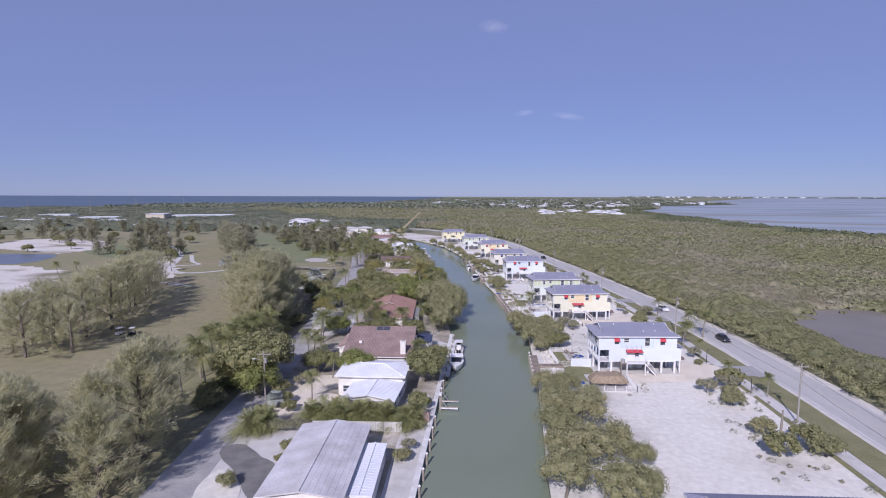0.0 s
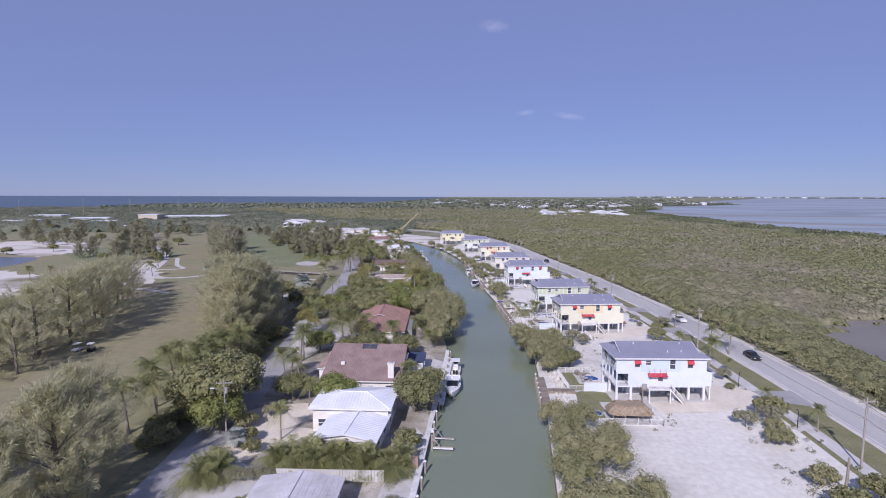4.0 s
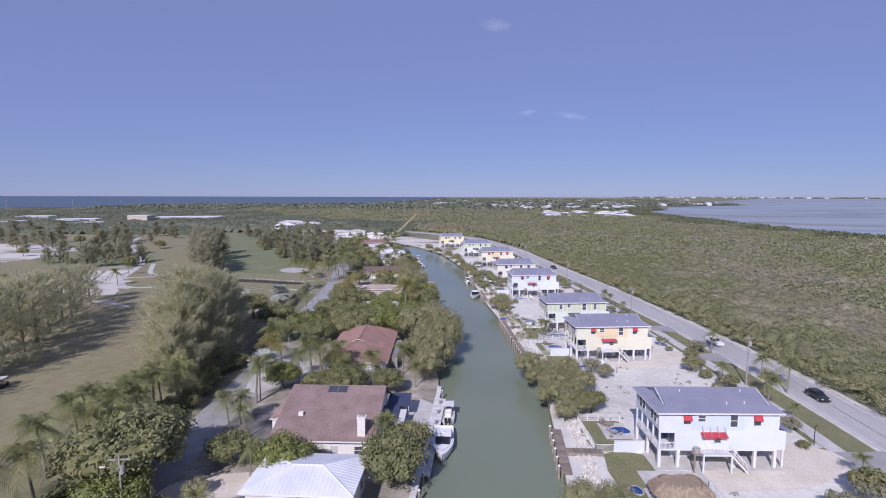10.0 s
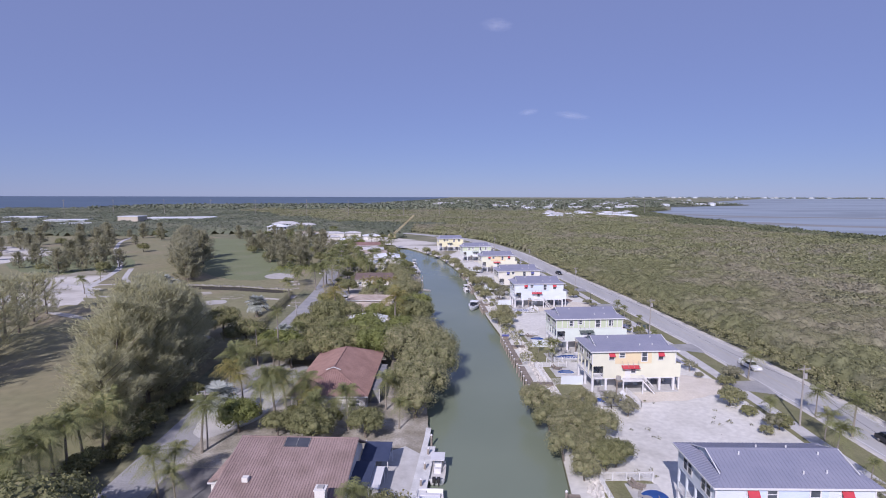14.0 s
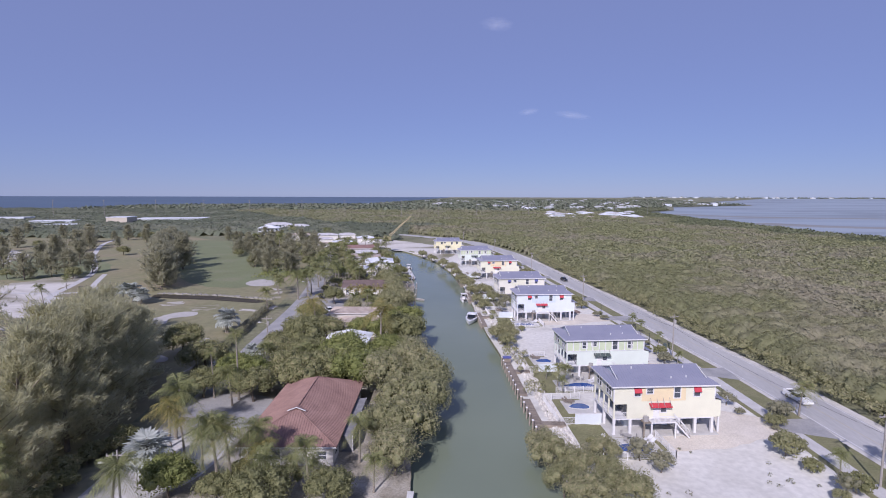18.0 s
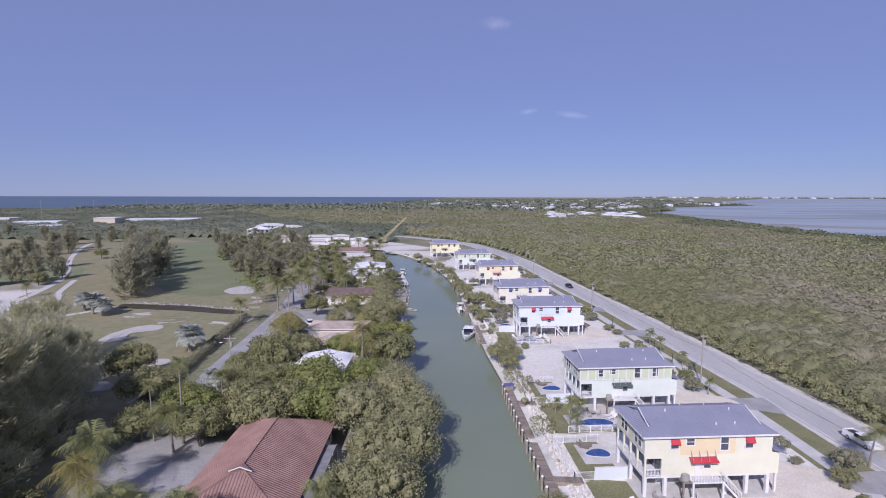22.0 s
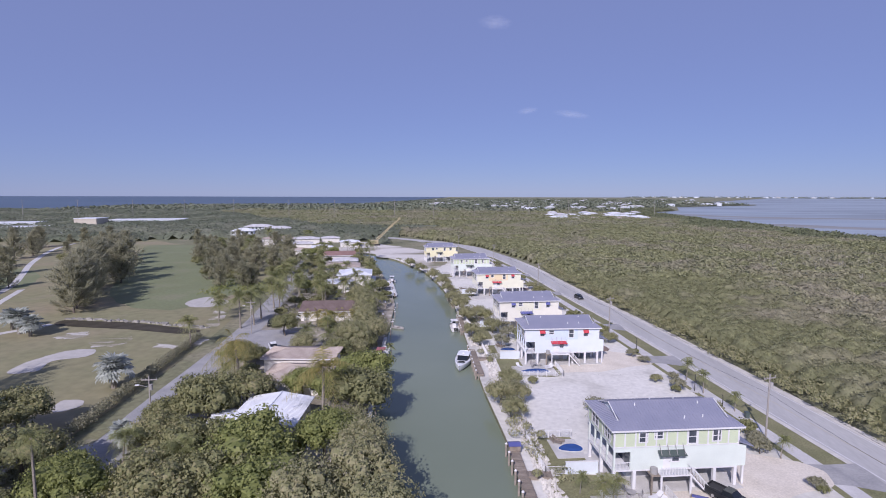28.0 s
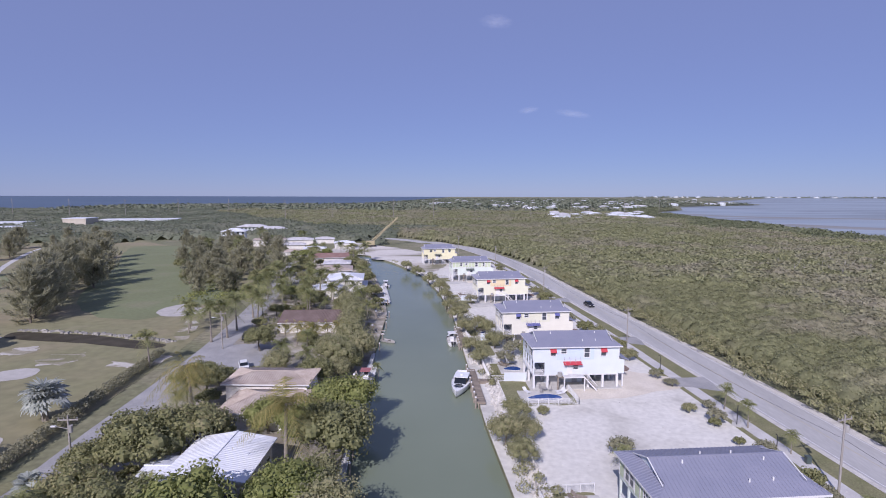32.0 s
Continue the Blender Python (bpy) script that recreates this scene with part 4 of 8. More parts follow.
def stilt_house(x, y, yaw, wall, panel, awning, label, batten=False, near=True):
    """A two-storey house raised on concrete piers over open parking, with a recessed canal-side porch and a blue metal roof."""
    H = thing("stilt_house", x, y, 0, yaw, label, "house", "houses on stilts")
    D, X = 8.7, 8.15
    part("upper_wall", box(-X, X, 0, D, 5.4, 8.05), wall, H)
    part("lower_wall", box(-5.75, X, 0, D, 2.7, 5.4), wall, H)
    part("floor_slab", box(-X, X, 0.02, D, 2.5, 2.7), M_TRIM, H)
    part("carport_slab", box(-X - 0.6, X + 0.6, -0.8, D + 0.5, 0.02, 0.1), M_CONC, H)
    for px in (-7.95, -5.35, 2.45, 5.2, 7.95):
        for py in (0.2, 4.3, 8.5):
            part("pier", box(px - 0.2, px + 0.2, py - 0.2, py + 0.2, 0.1, 2.5), M_TRIM, H)
    part("storage_wall", box(-5.1, 2.2, 3.0, 8.4, 0.1, 2.5), P_WHITE, H)
    part("garage_door", box(-4.2, -1.4, 2.93, 3.0, 0.12, 2.2), M_GREYDOOR, H)
    part("storage_door", box(0.2, 1.2, 2.93, 3.0, 0.12, 2.15), M_GREYDOOR, H)
    part("back_wall", box(2.7, 7.7, 8.35, 8.55, 0.1, 2.5), M_GREYDOOR, H)
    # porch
    # dark sheet over the house wall: shade of the recess put into its colour
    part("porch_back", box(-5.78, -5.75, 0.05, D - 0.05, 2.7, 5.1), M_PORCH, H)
    for py in (0.12, 2.3, 4.4, 6.5, 8.55):
        part("porch_column", box(-8.13, -7.9, py - 0.12, py + 0.12, 2.7, 5.4), wall, H)
    part("porch_column", box(-5.95, -5.7, 0.01, 0.24, 2.7, 5.4), wall, H)
    part("porch_beam", box(-8.12, -5.75, 0.015, 0.2, 5.05, 5.4), wall, H)
    bm = box(-8.09, -8.01, 0.05, 8.6, 3.62, 3.7)
    box(-8.09, -8.01, 0.05, 8.6, 2.78, 2.84, bm)
    box(-8.05, -5.75, 0.03, 0.09, 3.62, 3.7, bm)
    box(-8.05, -5.75, 0.03, 0.09, 2.78, 2.84, bm)
    for k in range(46):
        box(-8.07, -8.03, 0.2 + k * 0.185, 0.24 + k * 0.185, 2.84, 3.62, bm)
    for k in range(12):
        box(-7.9 + k * 0.18, -7.86 + k * 0.18, 0.04, 0.08, 2.84, 3.62, bm)
    part("porch_railing", bm, M_TRIM, H)
    # windows and doors
    small = panel and not batten
    hood = awning
    window(H, "front", -4.4, 6.35, 0.95, 1.15, 0, None if batten else hood)
    window(H, "front", -2.4, 6.75, 0.95, 0.8, 0)
    window(H, "front", 2.0, 6.0, 0.95, 1.7, 0)
    window(H, "front", 5.2, 6.2, 0.95, 1.35, 0, None if batten else hood)
    for py in (1.4, 2.5, 5.6, 6.7):
        window(H, "left", py, 6.1, 0.8, 1.5, -X)
    for py in (1.2, 3.4, 5.5, 7.5):
        part("porch_door", box(-5.83, -5.79, py - 0.75, py + 0.75, 2.75, 4.9), M_GLASS, H)
    window(H, "front", -0.1, 3.7, 0.85, 0.9, 0)
    door = part("entry_door", box(-1.7, -0.75, -0.06, 0, 2.72, 4.75), M_TRIM, H)
    part("knob", box(-0.9, -0.84, -0.1, -0.06, 3.65, 3.72), M_AC, door)
    bm = poly([[(-2.5, -0.06, 5.2), (0.95, -0.06, 5.2), (0.95, -0.95, 4.82), (-2.5, -0.95, 4.82)]], None, 0.08)
    aw = part("door_awning", bm, awning, H)
    for k in range(4):
        ax = -2.3 + k * 1.02
        part("strut", bar((ax, -0.85, 4.9), (ax, -0.03, 6.05), 0.05), M_AC, aw)
    # coloured panel or battens under the eave
    if batten:
        part("batten_panel", box(-X, X, -0.03, 0.0, 5.75, 7.95), panel, H)
        part("band_board", box(-X - 0.03, X + 0.03, -0.07, -0.03, 5.65, 5.78), M_TRIM, H)
        for k in range(13):
            bx = -X + 0.05 + k * (2 * X - 0.1) / 12
            part("batten", box(bx - 0.1, bx + 0.1, -0.065, -0.03, 5.78, 7.95), M_TRIM, H)
        part("batten_panel", box(-X - 0.03, -X, 0, D, 5.75, 7.95), panel, H)
        for k in range(8):
            by = 0.05 + k * (D - 0.1) / 7
            part("batten", box(-X - 0.065, -X - 0.03, by - 0.1, by + 0.1, 5.78, 7.95), M_TRIM, H)
    elif small:
        part("colour_panel", box(-3.7, 3.4, -0.035, 0.0, 5.5, 7.98), panel, H)
    for cx in (-X, X):
        part("corner_board", box(cx - 0.08, cx + 0.08, -0.05, 0.1, 5.4, 8.05), M_TRIM, H)
    # landing, stair, air conditioner
    land = part("landing", box(-2.7, 1.3, -1.6, -0.02, 2.52, 2.68), M_TRIM, H)
    for lx, ly in ((-2.6, -1.5), (1.2, -1.5)):
        part("post", box(lx - 0.1, lx + 0.1, ly - 0.1, ly + 0.1, 0.05, 2.52), M_TRIM, land)
    bm = box(-2.7, 1.3, -1.6, -1.55, 3.6, 3.68)
    for k in range(21):
        box(-2.68 + k * 0.195, -2.64 + k * 0.195, -1.6, -1.56, 2.68, 3.6, bm)
    bar((1.3, -1.58, 3.64), (3.6, -1.58, 1.0), 0.07, bm)
    bar((1.3, -0.6, 3.64), (3.6, -0.6, 1.0), 0.07, bm)
    for k in range(12):
        bx = 1.4 + k * 0.19
        box(bx, bx + 0.04, -1.6, -1.56, 2.68 - (bx - 1.3) * 1.15, 3.6 - (bx - 1.3) * 1.15, bm)
    part("handrail", bm, M_TRIM, land)
    stair = part("stair_stringer", poly([[(1.3, -1.6, 2.62), (3.65, -1.6, 0.05), (3.35, -1.6, 0.05), (1.3, -1.6, 2.32)], [(1.3, -0.62, 2.62), (3.65, -0.62, 0.05), (3.35, -0.62, 0.05), (1.3, -0.62, 2.32)]]), M_TRIM, H)
    if near:
        for k in range(13):
            part("tread", box(1.35 + k * 0.175, 1.62 + k * 0.175, -1.58, -0.64, 2.48 - k * 0.192, 2.53 - k * 0.192), M_WOOD, stair)
    ac = part("air_conditioner", tube([(-3.3, -0.9, 2.7), (-3.3, -0.9, 3.4)], 0.45, None, 12), M_AC, H, "grey round air conditioner on a stand")
    part("stand", box(-3.85, -2.75, -1.45, -0.3, 2.5, 2.7), M_WOOD, ac)
    part("stand_post", box(-3.85, -3.65, -1.45, -1.25, 0.05, 2.5), M_WOOD, ac)
    # side annex
    part("annex_wall", box(X, X + 1.1, 0.02, 5.5, 2.7, 5.5), wall, H)
    part("annex_roof", poly([[(X - 0.02, -0.45, 6.1), (X + 1.75, -0.45, 5.5), (X + 1.75, 5.9, 5.5), (X - 0.02, 5.9, 6.1)]], None, 0.12), M_BLUEROOF, H)
    for py in (0.3, 5.3):
        part("annex_post", box(X + 0.8, X + 1.05, py - 0.13, py + 0.13, 0.1, 2.7), M_TRIM, H)
    # roof with small gables over hipped ends
    ex, y0, y1, ez, rz, s = 8.65, -0.5, D + 0.5, 8.1, 9.85, 1.7
    ym = (y0 + y1) / 2
    hz = ez + (rz - ez) * s / (ym - y0)
    gx = ex - s
    planes = [
        [(-ex, y0, ez), (ex, y0, ez), (gx, y0 + s, hz), (gx + 0.3, ym, rz), (-gx - 0.3, ym, rz), (-gx, y0 + s, hz)],
        [(ex, y1, ez), (-ex, y1, ez), (-gx, y1 - s, hz), (-gx - 0.3, ym, rz), (gx + 0.3, ym, rz), (gx, y1 - s, hz)],
        [(-ex, y1, ez), (-ex, y0, ez), (-gx, y0 + s, hz), (-gx, y1 - s, hz)],
        [(ex, y0, ez), (ex, y1, ez), (gx, y1 - s, hz), (gx, y0 + s, hz)]]
    roof = part("roof", poly(planes, None, 0.08), M_BLUEROOF, H)
    bm = bmesh.new()
    for k, f in enumerate(planes):
        ribs(bm, f, 0.42, 0.05, 0.045)
    tagged(part("roof_seam", bm, M_BLUEROOF, roof), kind="stuff")
    for sg in (-1, 1):
        a = sg * (gx - 0.02)
        g = part("gablet", poly([[(a, y0 + s, hz), (a, y1 - s, hz), (a, ym, rz - 0.02)]], None), P_WHITE, roof)
        o = sg * (gx + 0.32)
        bm = bar((o, y0 + s - 0.1, hz - 0.02), (o, ym, rz + 0.02), 0.1)
        bar((o, y1 - s + 0.1, hz - 0.02), (o, ym, rz + 0.02), 0.1, bm)
        part("rake_board", bm, M_TRIM, g)
    part("ridge_cap", bar((-gx - 0.3, ym, rz + 0.03), (gx + 0.3, ym, rz + 0.03), 0.14), M_BLUEROOF, roof)
    bm = box(-ex, ex, y0 - 0.03, y0 + 0.03, ez - 0.22, ez + 0.0)
    box(-ex, ex, y1 - 0.03, y1 + 0.03, ez - 0.22, ez, bm)
    box(-ex - 0.03, -ex + 0.03, y0, y1, ez - 0.22, ez, bm)
    box(ex - 0.03, ex + 0.03, y0, y1, ez - 0.22, ez, bm)
    part("fascia", bm, M_TRIM, H)
    part("soffit", box(-ex + 0.03, ex - 0.03, y0 + 0.03, y1 - 0.03, ez - 0.12, ez - 0.09), M_TRIM, H)
    for vx, vy in ((-4.0, 3.6), (4.6, 3.6), (1.5, 1.2), (4.0, 1.3), (-1.2, 5.2), (2.0, 5.0)):
        vz = ez + (rz - ez) * (1 - abs(vy - ym) / (ym - y0))
        part("vent_pipe", tube([(vx, vy, vz - 0.05), (vx, vy, vz + 0.32)], 0.09, None, 6), M_TRIM, roof)
    return H


STILTS = [
    (28.6, 42.7, 2, P_WHITE, P_LBLUE, M_RED, "white raised house with a blue metal roof", False),
    (31.7, 109.9, 4.5, P_WHITE, P_LBLUE, M_RED, "white raised house with pale blue panel and red awnings", False),
    (28.0, 155.8, 8.5, P_CREAM, P_ORANGE, M_RED, "cream raised house with golden panel and red awnings", False),
    (24.4, 181.0, 9.5, P_MINT, P_GREEN, M_GREENAWN, "pale mint raised house with sage green battened panels", True),
    (16.9, 228.6, 8.5, P_WHITE, P_LBLUE, M_RED, "white raised house with pale blue panel beside a pool", False),
    (12.0, 256.8, 11, P_IVORY, P_CREAM, M_BLUEAWN, "ivory raised house with blue awnings", False),
    (4.8, 304.6, 12, P_CREAM, P_ORANGE, M_RED, "peach raised house with golden panel and red awnings", False),
    (-6.4, 346.5, 13, P_MINT, P_GREEN, M_GREENAWN, "pale mint raised house far down the canal", True),
    (-24.5, 395.5, 14, P_YELLOW, P_YELLOW, M_GREENAWN, "yellow raised house at the canal's far end", False)]
for k, (x, y, yaw, w, p, a, lab, bat) in enumerate(STILTS):
    stilt_house(x, y, yaw, w, p, a, lab, bat, k < 5)

M_WHITEROOF = mat("white_metal_roof", [(0.25, (0.58, 0.60, 0.64)), (0.5, (0.68, 0.70, 0.74)), (0.75, (0.74, 0.76, 0.79))], 0.25, 0.45, fine=0.04)
M_AGEDROOF = mat("weathered_pale_metal_roof", [(0.2, (0.38, 0.36, 0.36)), (0.5, (0.52, 0.51, 0.52)), (0.75, (0.62, 0.62, 0.64))], 0.35, 0.55, fine=0.12)
M_TILEROOF = mat("terracotta_tile_roof", [(0.25, (0.195, 0.115, 0.10)), (0.5, (0.245, 0.15, 0.13)), (0.8, (0.305, 0.195, 0.17))], 0.4, 0.8, fine=0.15)
M_BROWNROOF = mat("brown_tile_roof", [(0.25, (0.20, 0.145, 0.13)), (0.5, (0.265, 0.195, 0.18)), (0.8, (0.335, 0.25, 0.235))], 0.4, 0.85, fine=0.15)
M_DARKROOF = mat("dark_brown_roof", [(0.25, (0.13, 0.095, 0.085)), (0.5, (0.17, 0.125, 0.11)), (0.8, (0.22, 0.165, 0.15))], 0.4, 0.85, fine=0.15)
M_TANROOF = mat("tan_tile_roof", [(0.25, (0.32, 0.265, 0.225)), (0.5, (0.40, 0.34, 0.295)), (0.8, (0.49, 0.425, 0.375))], 0.5, 0.85, fine=0.18)
M_STUCCO = mat("white_stucco", two((0.62, 0.60, 0.57), (0.74, 0.72, 0.69)), 0.8, 0.85, fine=0.06)
M_PANEL = mat("dark_solar_panel", two((0.05, 0.055, 0.07), (0.08, 0.085, 0.10)), 0.6, 0.25)
M_CANVAS = mat("navy_shade_cloth", two((0.035, 0.05, 0.10), (0.055, 0.07, 0.13)), 0.6, 0.8)


def ranch(x, y, yaw, w, d, eave, rise, shape, roof_m, label, wall_m=None, rib=0.45, bump=0.06, hip=None, name="ranch_house", group="canal houses", openings=True, over=0.6, ridge=0.0, back=None):
    """A low house. shape: 'hip', 'gable_x' (ridge along its width) or 'gable_y'. The place is the middle of its plan."""
    H = thing(name, x, y, 0, yaw, label, "house", group)
    a, b = w / 2, d / 2
    wm = wall_m or M_STUCCO
    i, o = a - over, b - over
    bb = back if back is not None else b
    ob = bb - over
    if shape == "hip":
        part("wall", box(-i, i, -o, o, 0.02, eave - 0.05), wm, H)
    elif shape == "gable_x":
        top = eave + rise * 0.93
        part("wall", poly([[(-i, -o, eave), (i, -o, eave), (i, -o, 0.02), (-i, -o, 0.02)], [(i, ob, eave), (-i, ob, eave), (-i, ob, 0.02), (i, ob, 0.02)],
                           [(-i, ob, eave), (-i, ridge, top), (-i, -o, eave), (-i, -o, 0.02), (-i, ob, 0.02)], [(i, -o, eave), (i, ridge, top), (i, ob, eave), (i, ob, 0.02), (i, -o, 0.02)]]), wm, H)
    else:
        part("wall", poly([[(-i, o, eave), (-i, -o, eave), (-i, -o, 0.02), (-i, o, 0.02)], [(i, -o, eave), (i, o, eave), (i, o, 0.02), (i, -o, 0.02)],
                           [(-i, -o, eave), (0, -o, eave + rise * 0.93), (i, -o, eave), (i, -o, 0.02), (-i, -o, 0.02)], [(i, o, eave), (0, o, eave + rise * 0.93), (-i, o, eave), (-i, o, 0.02), (i, o, 0.02)]]), wm, H)
    e, r = eave, eave + rise
    if shape == "hip":
        if w >= d:
            k = hip if hip is not None else b
            planes = [[(-a, -b, e), (a, -b, e), (a - k, 0, r), (-a + k, 0, r)], [(a, b, e), (-a, b, e), (-a + k, 0, r), (a - k, 0, r)], [(-a, b, e), (-a, -b, e), (-a + k, 0, r)], [(a, -b, e), (a, b, e), (a - k, 0, r)]]
            crest = [((-a + k, 0, r), (a - k, 0, r))] + [((sx * a, sy * b, e), (sx * (a - k), 0, r)) for sx in (-1, 1) for sy in (-1, 1)]
        else:
            k = hip if hip is not None else a
            planes = [[(-a, -b, e), (a, -b, e), (0, -b + k, r)], [(a, b, e), (-a, b, e), (0, b - k, r)], [(-a, b, e), (-a, -b, e), (0, -b + k, r), (0, b - k, r)], [(a, -b, e), (a, b, e), (0, b - k, r), (0, -b + k, r)]]
            crest = [((0, -b + k, r), (0, b - k, r))] + [((sx * a, sy * b, e), (0, sy * (b - k), r)) for sx in (-1, 1) for sy in (-1, 1)]
    elif shape == "gable_x":
        planes = [[(-a, -b, e), (a, -b, e), (a, ridge, r), (-a, ridge, r)], [(a, bb, e), (-a, bb, e), (-a, ridge, r), (a, ridge, r)]]
        crest = [((-a, ridge, r), (a, ridge, r))]
    else:
        planes = [[(-a, b, e), (-a, -b, e), (0, -b, r), (0, b, r)], [(a, -b, e), (a, b, e), (0, b, r), (0, -b, r)]]
        crest = [((0, -b, r), (0, b, r))]
    roof = part("roof", poly(planes, None, 0.16), roof_m, H)
    if rib:
        bm = bmesh.new()
        for f in planes:
            ribs(bm, f, rib, rib * 0.45, bump)
        tagged(part("roof_tiling", bm, roof_m, roof), kind="stuff")
    for p0, p1 in crest:
        part("ridge_cap", bar((p0[0], p0[1], p0[2] + 0.04), (p1[0], p1[1], p1[2] + 0.04), 0.13), roof_m, roof)
    part("fascia", box(-a, a, -b - 0.03, -b + 0.02, e - 0.22, e - 0.01), M_TRIM, H)
    if openings:
        n = max(2, int(w / 3.2))
        for k in range(n):
            u = -i + (k + 0.5) * 2 * i / n
            if k == n // 2:
                part("door", box(u - 0.5, u + 0.5, -o - 0.05, -o, 0.05, 2.1), M_GREYDOOR, H)
            else:
                window(H, "front", u, 1.0, 1.2, 1.1, -o)
        m = max(2, int(d / 3.5))
        for k in range(m):
            window(H, "right", -o + (k + 0.5) * 2 * o / m, 1.0, 1.2, 1.1, i)
    return H


NR = ranch(-21.8, 64.5, 3, 10.4, 19, 3.2, 0.75, "gable_y", M_AGEDROOF, "low house with a weathered pale metal roof", rib=0)
for k in range(1, 7):
    sx = 0.78 * k
    part("roof_batten", bar((sx, -9.4, 3.2 + 0.75 * (1 - sx / 5.2) + 0.01), (sx, 9.4, 3.2 + 0.75 * (1 - sx / 5.2) + 0.01), 0.04), M_AGEDROOF, NR)
ranch(-15.2, 63.5, 3, 3.2, 13, 2.5, 0.12, "gable_y", M_WHITEROOF, "flat white patio roof beside the seawall", rib=0.6, bump=0.02, name="patio_cover", openings=False, over=0.2)
ranch(-21.5, 96.6, 2, 13.2, 9.4, 4.1, 1.0, "hip", M_WHITEROOF, "white metal hipped roof over a stucco house", rib=0.55, bump=0.025)
ranch(-19.9, 89, -2, 9.6, 9.6, 2.9, 0.8, "gable_y", M_WHITEROOF, "white low front wing with metal roof", rib=0.55, bump=0.025)
BR = ranch(-23.8, 117.5, 3, 15.2, 22, 3.1, 3.4, "gable_x", M_BROWNROOF, "long brown tiled roof with a white chimney", rib=0.33, bump=0.06, ridge=1.2, back=7.0)
part("porch_arch", tube([(-7.9, -8.0, 0), (-7.9, -8.0, 2.2), (-7.6, -8.0, 2.7), (-6.9, -8.0, 2.9)], 0.28, None, 8), M_STUCCO, BR)
bm = box(5.0, 6.1, -10.0, -9.0, 2.9, 6.0)
chim = part("chimney", bm, M_STUCCO, BR, "white stucco chimney")
part("chimney_cap", box(4.9, 6.2, -10.1, -8.9, 6.0, 6.15), M_STUCCO, chim)
part("flue", box(5.2, 5.9, -9.8, -9.2, 6.15, 6.3), M_AC, chim)
part("roof_vent", box(-4.6, -3.9, -6.2, -5.6, 4.55, 5.1), M_STUCCO, BR)
sp = part("solar_panel", poly([[(-1.6, -0.5, 6.12), (1.5, -0.5, 6.12), (1.5, 1.0, 6.56), (-1.6, 1.0, 6.56)]], None, 0.08), M_PANEL, BR)
for k in range(3):
    part("panel_frame", bar((-1.6 + k * 1.55, -0.5, 6.16), (-1.6 + k * 1.55, 1.0, 6.6), 0.04), M_AC, sp)
ranch(-32.2, 119, 3, 3.4, 11, 2.9, 0.7, "gable_y", M_BROWNROOF, "brown tiled garage wing", rib=0.33, name="garage_wing", openings=False, over=0.3)


def canopy(x, y, yaw, w, d, z0, z1, m, label):
    c = thing("shade_canopy", x, y, 0, yaw, label, "canopy")
    part("cover", poly([[(-w / 2, -d / 2, z0), (w / 2, -d / 2, z0), (w / 2, d / 2, z1), (-w / 2, d / 2, z1)]], None, 0.06), m, c)
    for sx in (-1, 1):
        for sy in (-1, 1):
            part("pole", tube([(sx * (w / 2 - 0.1), sy * (d / 2 - 0.1), 0), (sx * (w / 2 - 0.1), sy * (d / 2 - 0.1), (z0 if sy < 0 else z1) - 0.05)], 0.05, None, 6), M_TRIM, c)
    return c


canopy(-14.9, 123.3, 3, 3.8, 4.6, 2.5, 2.9, M_CANVAS, "navy shade cloth over a patio")
canopy(-15.6, 117.6, 3, 2.8, 5.4, 2.6, 2.8, M_CANVAS, "navy awning beside the brown house")
canopy(-13.7, 117.6, 3, 1.4, 5.0, 2.1, 2.3, M_TRIM, "white sloping awning edge")
OR = ranch(-28.4, 153.0, 5, 14.0, 25, 3.0, 3.1, "hip", M_TILEROOF, "terracotta tiled hipped roof among trees", rib=0.38, bump=0.06, hip=6.0)
part("gablet", poly([[(-1.3, -6.9, 5.85), (1.3, -6.9, 5.85), (0, -6.9, 6.3)], [(-1.3, -6.9, 5.87), (0, -6.9, 6.32), (0, -5.9, 6.32)], [(0, -6.9, 6.32), (1.3, -6.9, 5.87), (0, -5.9, 6.32)]], None, 0.05), M_TILEROOF, OR)
part("gablet_board", bar((-1.35, -6.98, 5.83), (0, -6.98, 6.34), 0.1, bar((1.35, -6.98, 5.83), (0, -6.98, 6.34), 0.1)), M_TRIM, OR)
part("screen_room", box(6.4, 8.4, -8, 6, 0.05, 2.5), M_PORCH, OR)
for k in range(6):
    part("screen_post", box(8.38, 8.46, -8 + k * 2.8, -7.9 + k * 2.8, 0.05, 2.55), M_TRIM, OR)
ranch(-37.2, 218, 4, 15, 8.4, 4.4, 0.9, "hip", M_TANROOF, "tan tiled upper roof over white walls", rib=0.4, bump=0.07)
ranch(-35.3, 210.8, 4, 12.6, 10.5, 3.0, 1.3, "hip", M_TANROOF, "tan tiled front wing shaded by palms", rib=0.4, bump=0.07)
ranch(-32.5, 191, 4, 10.5, 11, 3.8, 0.9, "gable_y", M_WHITEROOF, "white metal roof half hidden by trees", rib=0.4, bump=0.025)
ranch(-38.5, 189, 4, 5, 7, 3.0, 0.6, "gable_x", M_WHITEROOF, "small white side wing under trees", rib=0.4, bump=0.025, openings=False)
ranch(-46, 268, 8, 18, 14, 2.9, 1.7, "gable_x", M_DARKROOF, "long dark brown roof behind a row of palms", rib=0.4)
FWH = ranch(-52.0, 318, 12, 13.5, 15, 5.6, 1.5, "hip", M_WHITEROOF, "white two-storey canal house with a white roof", rib=0)
ranch(-55.5, 307, 12, 11, 9, 3.6, 1.2, "hip", M_WHITEROOF, "white front wing with low roof", rib=0)
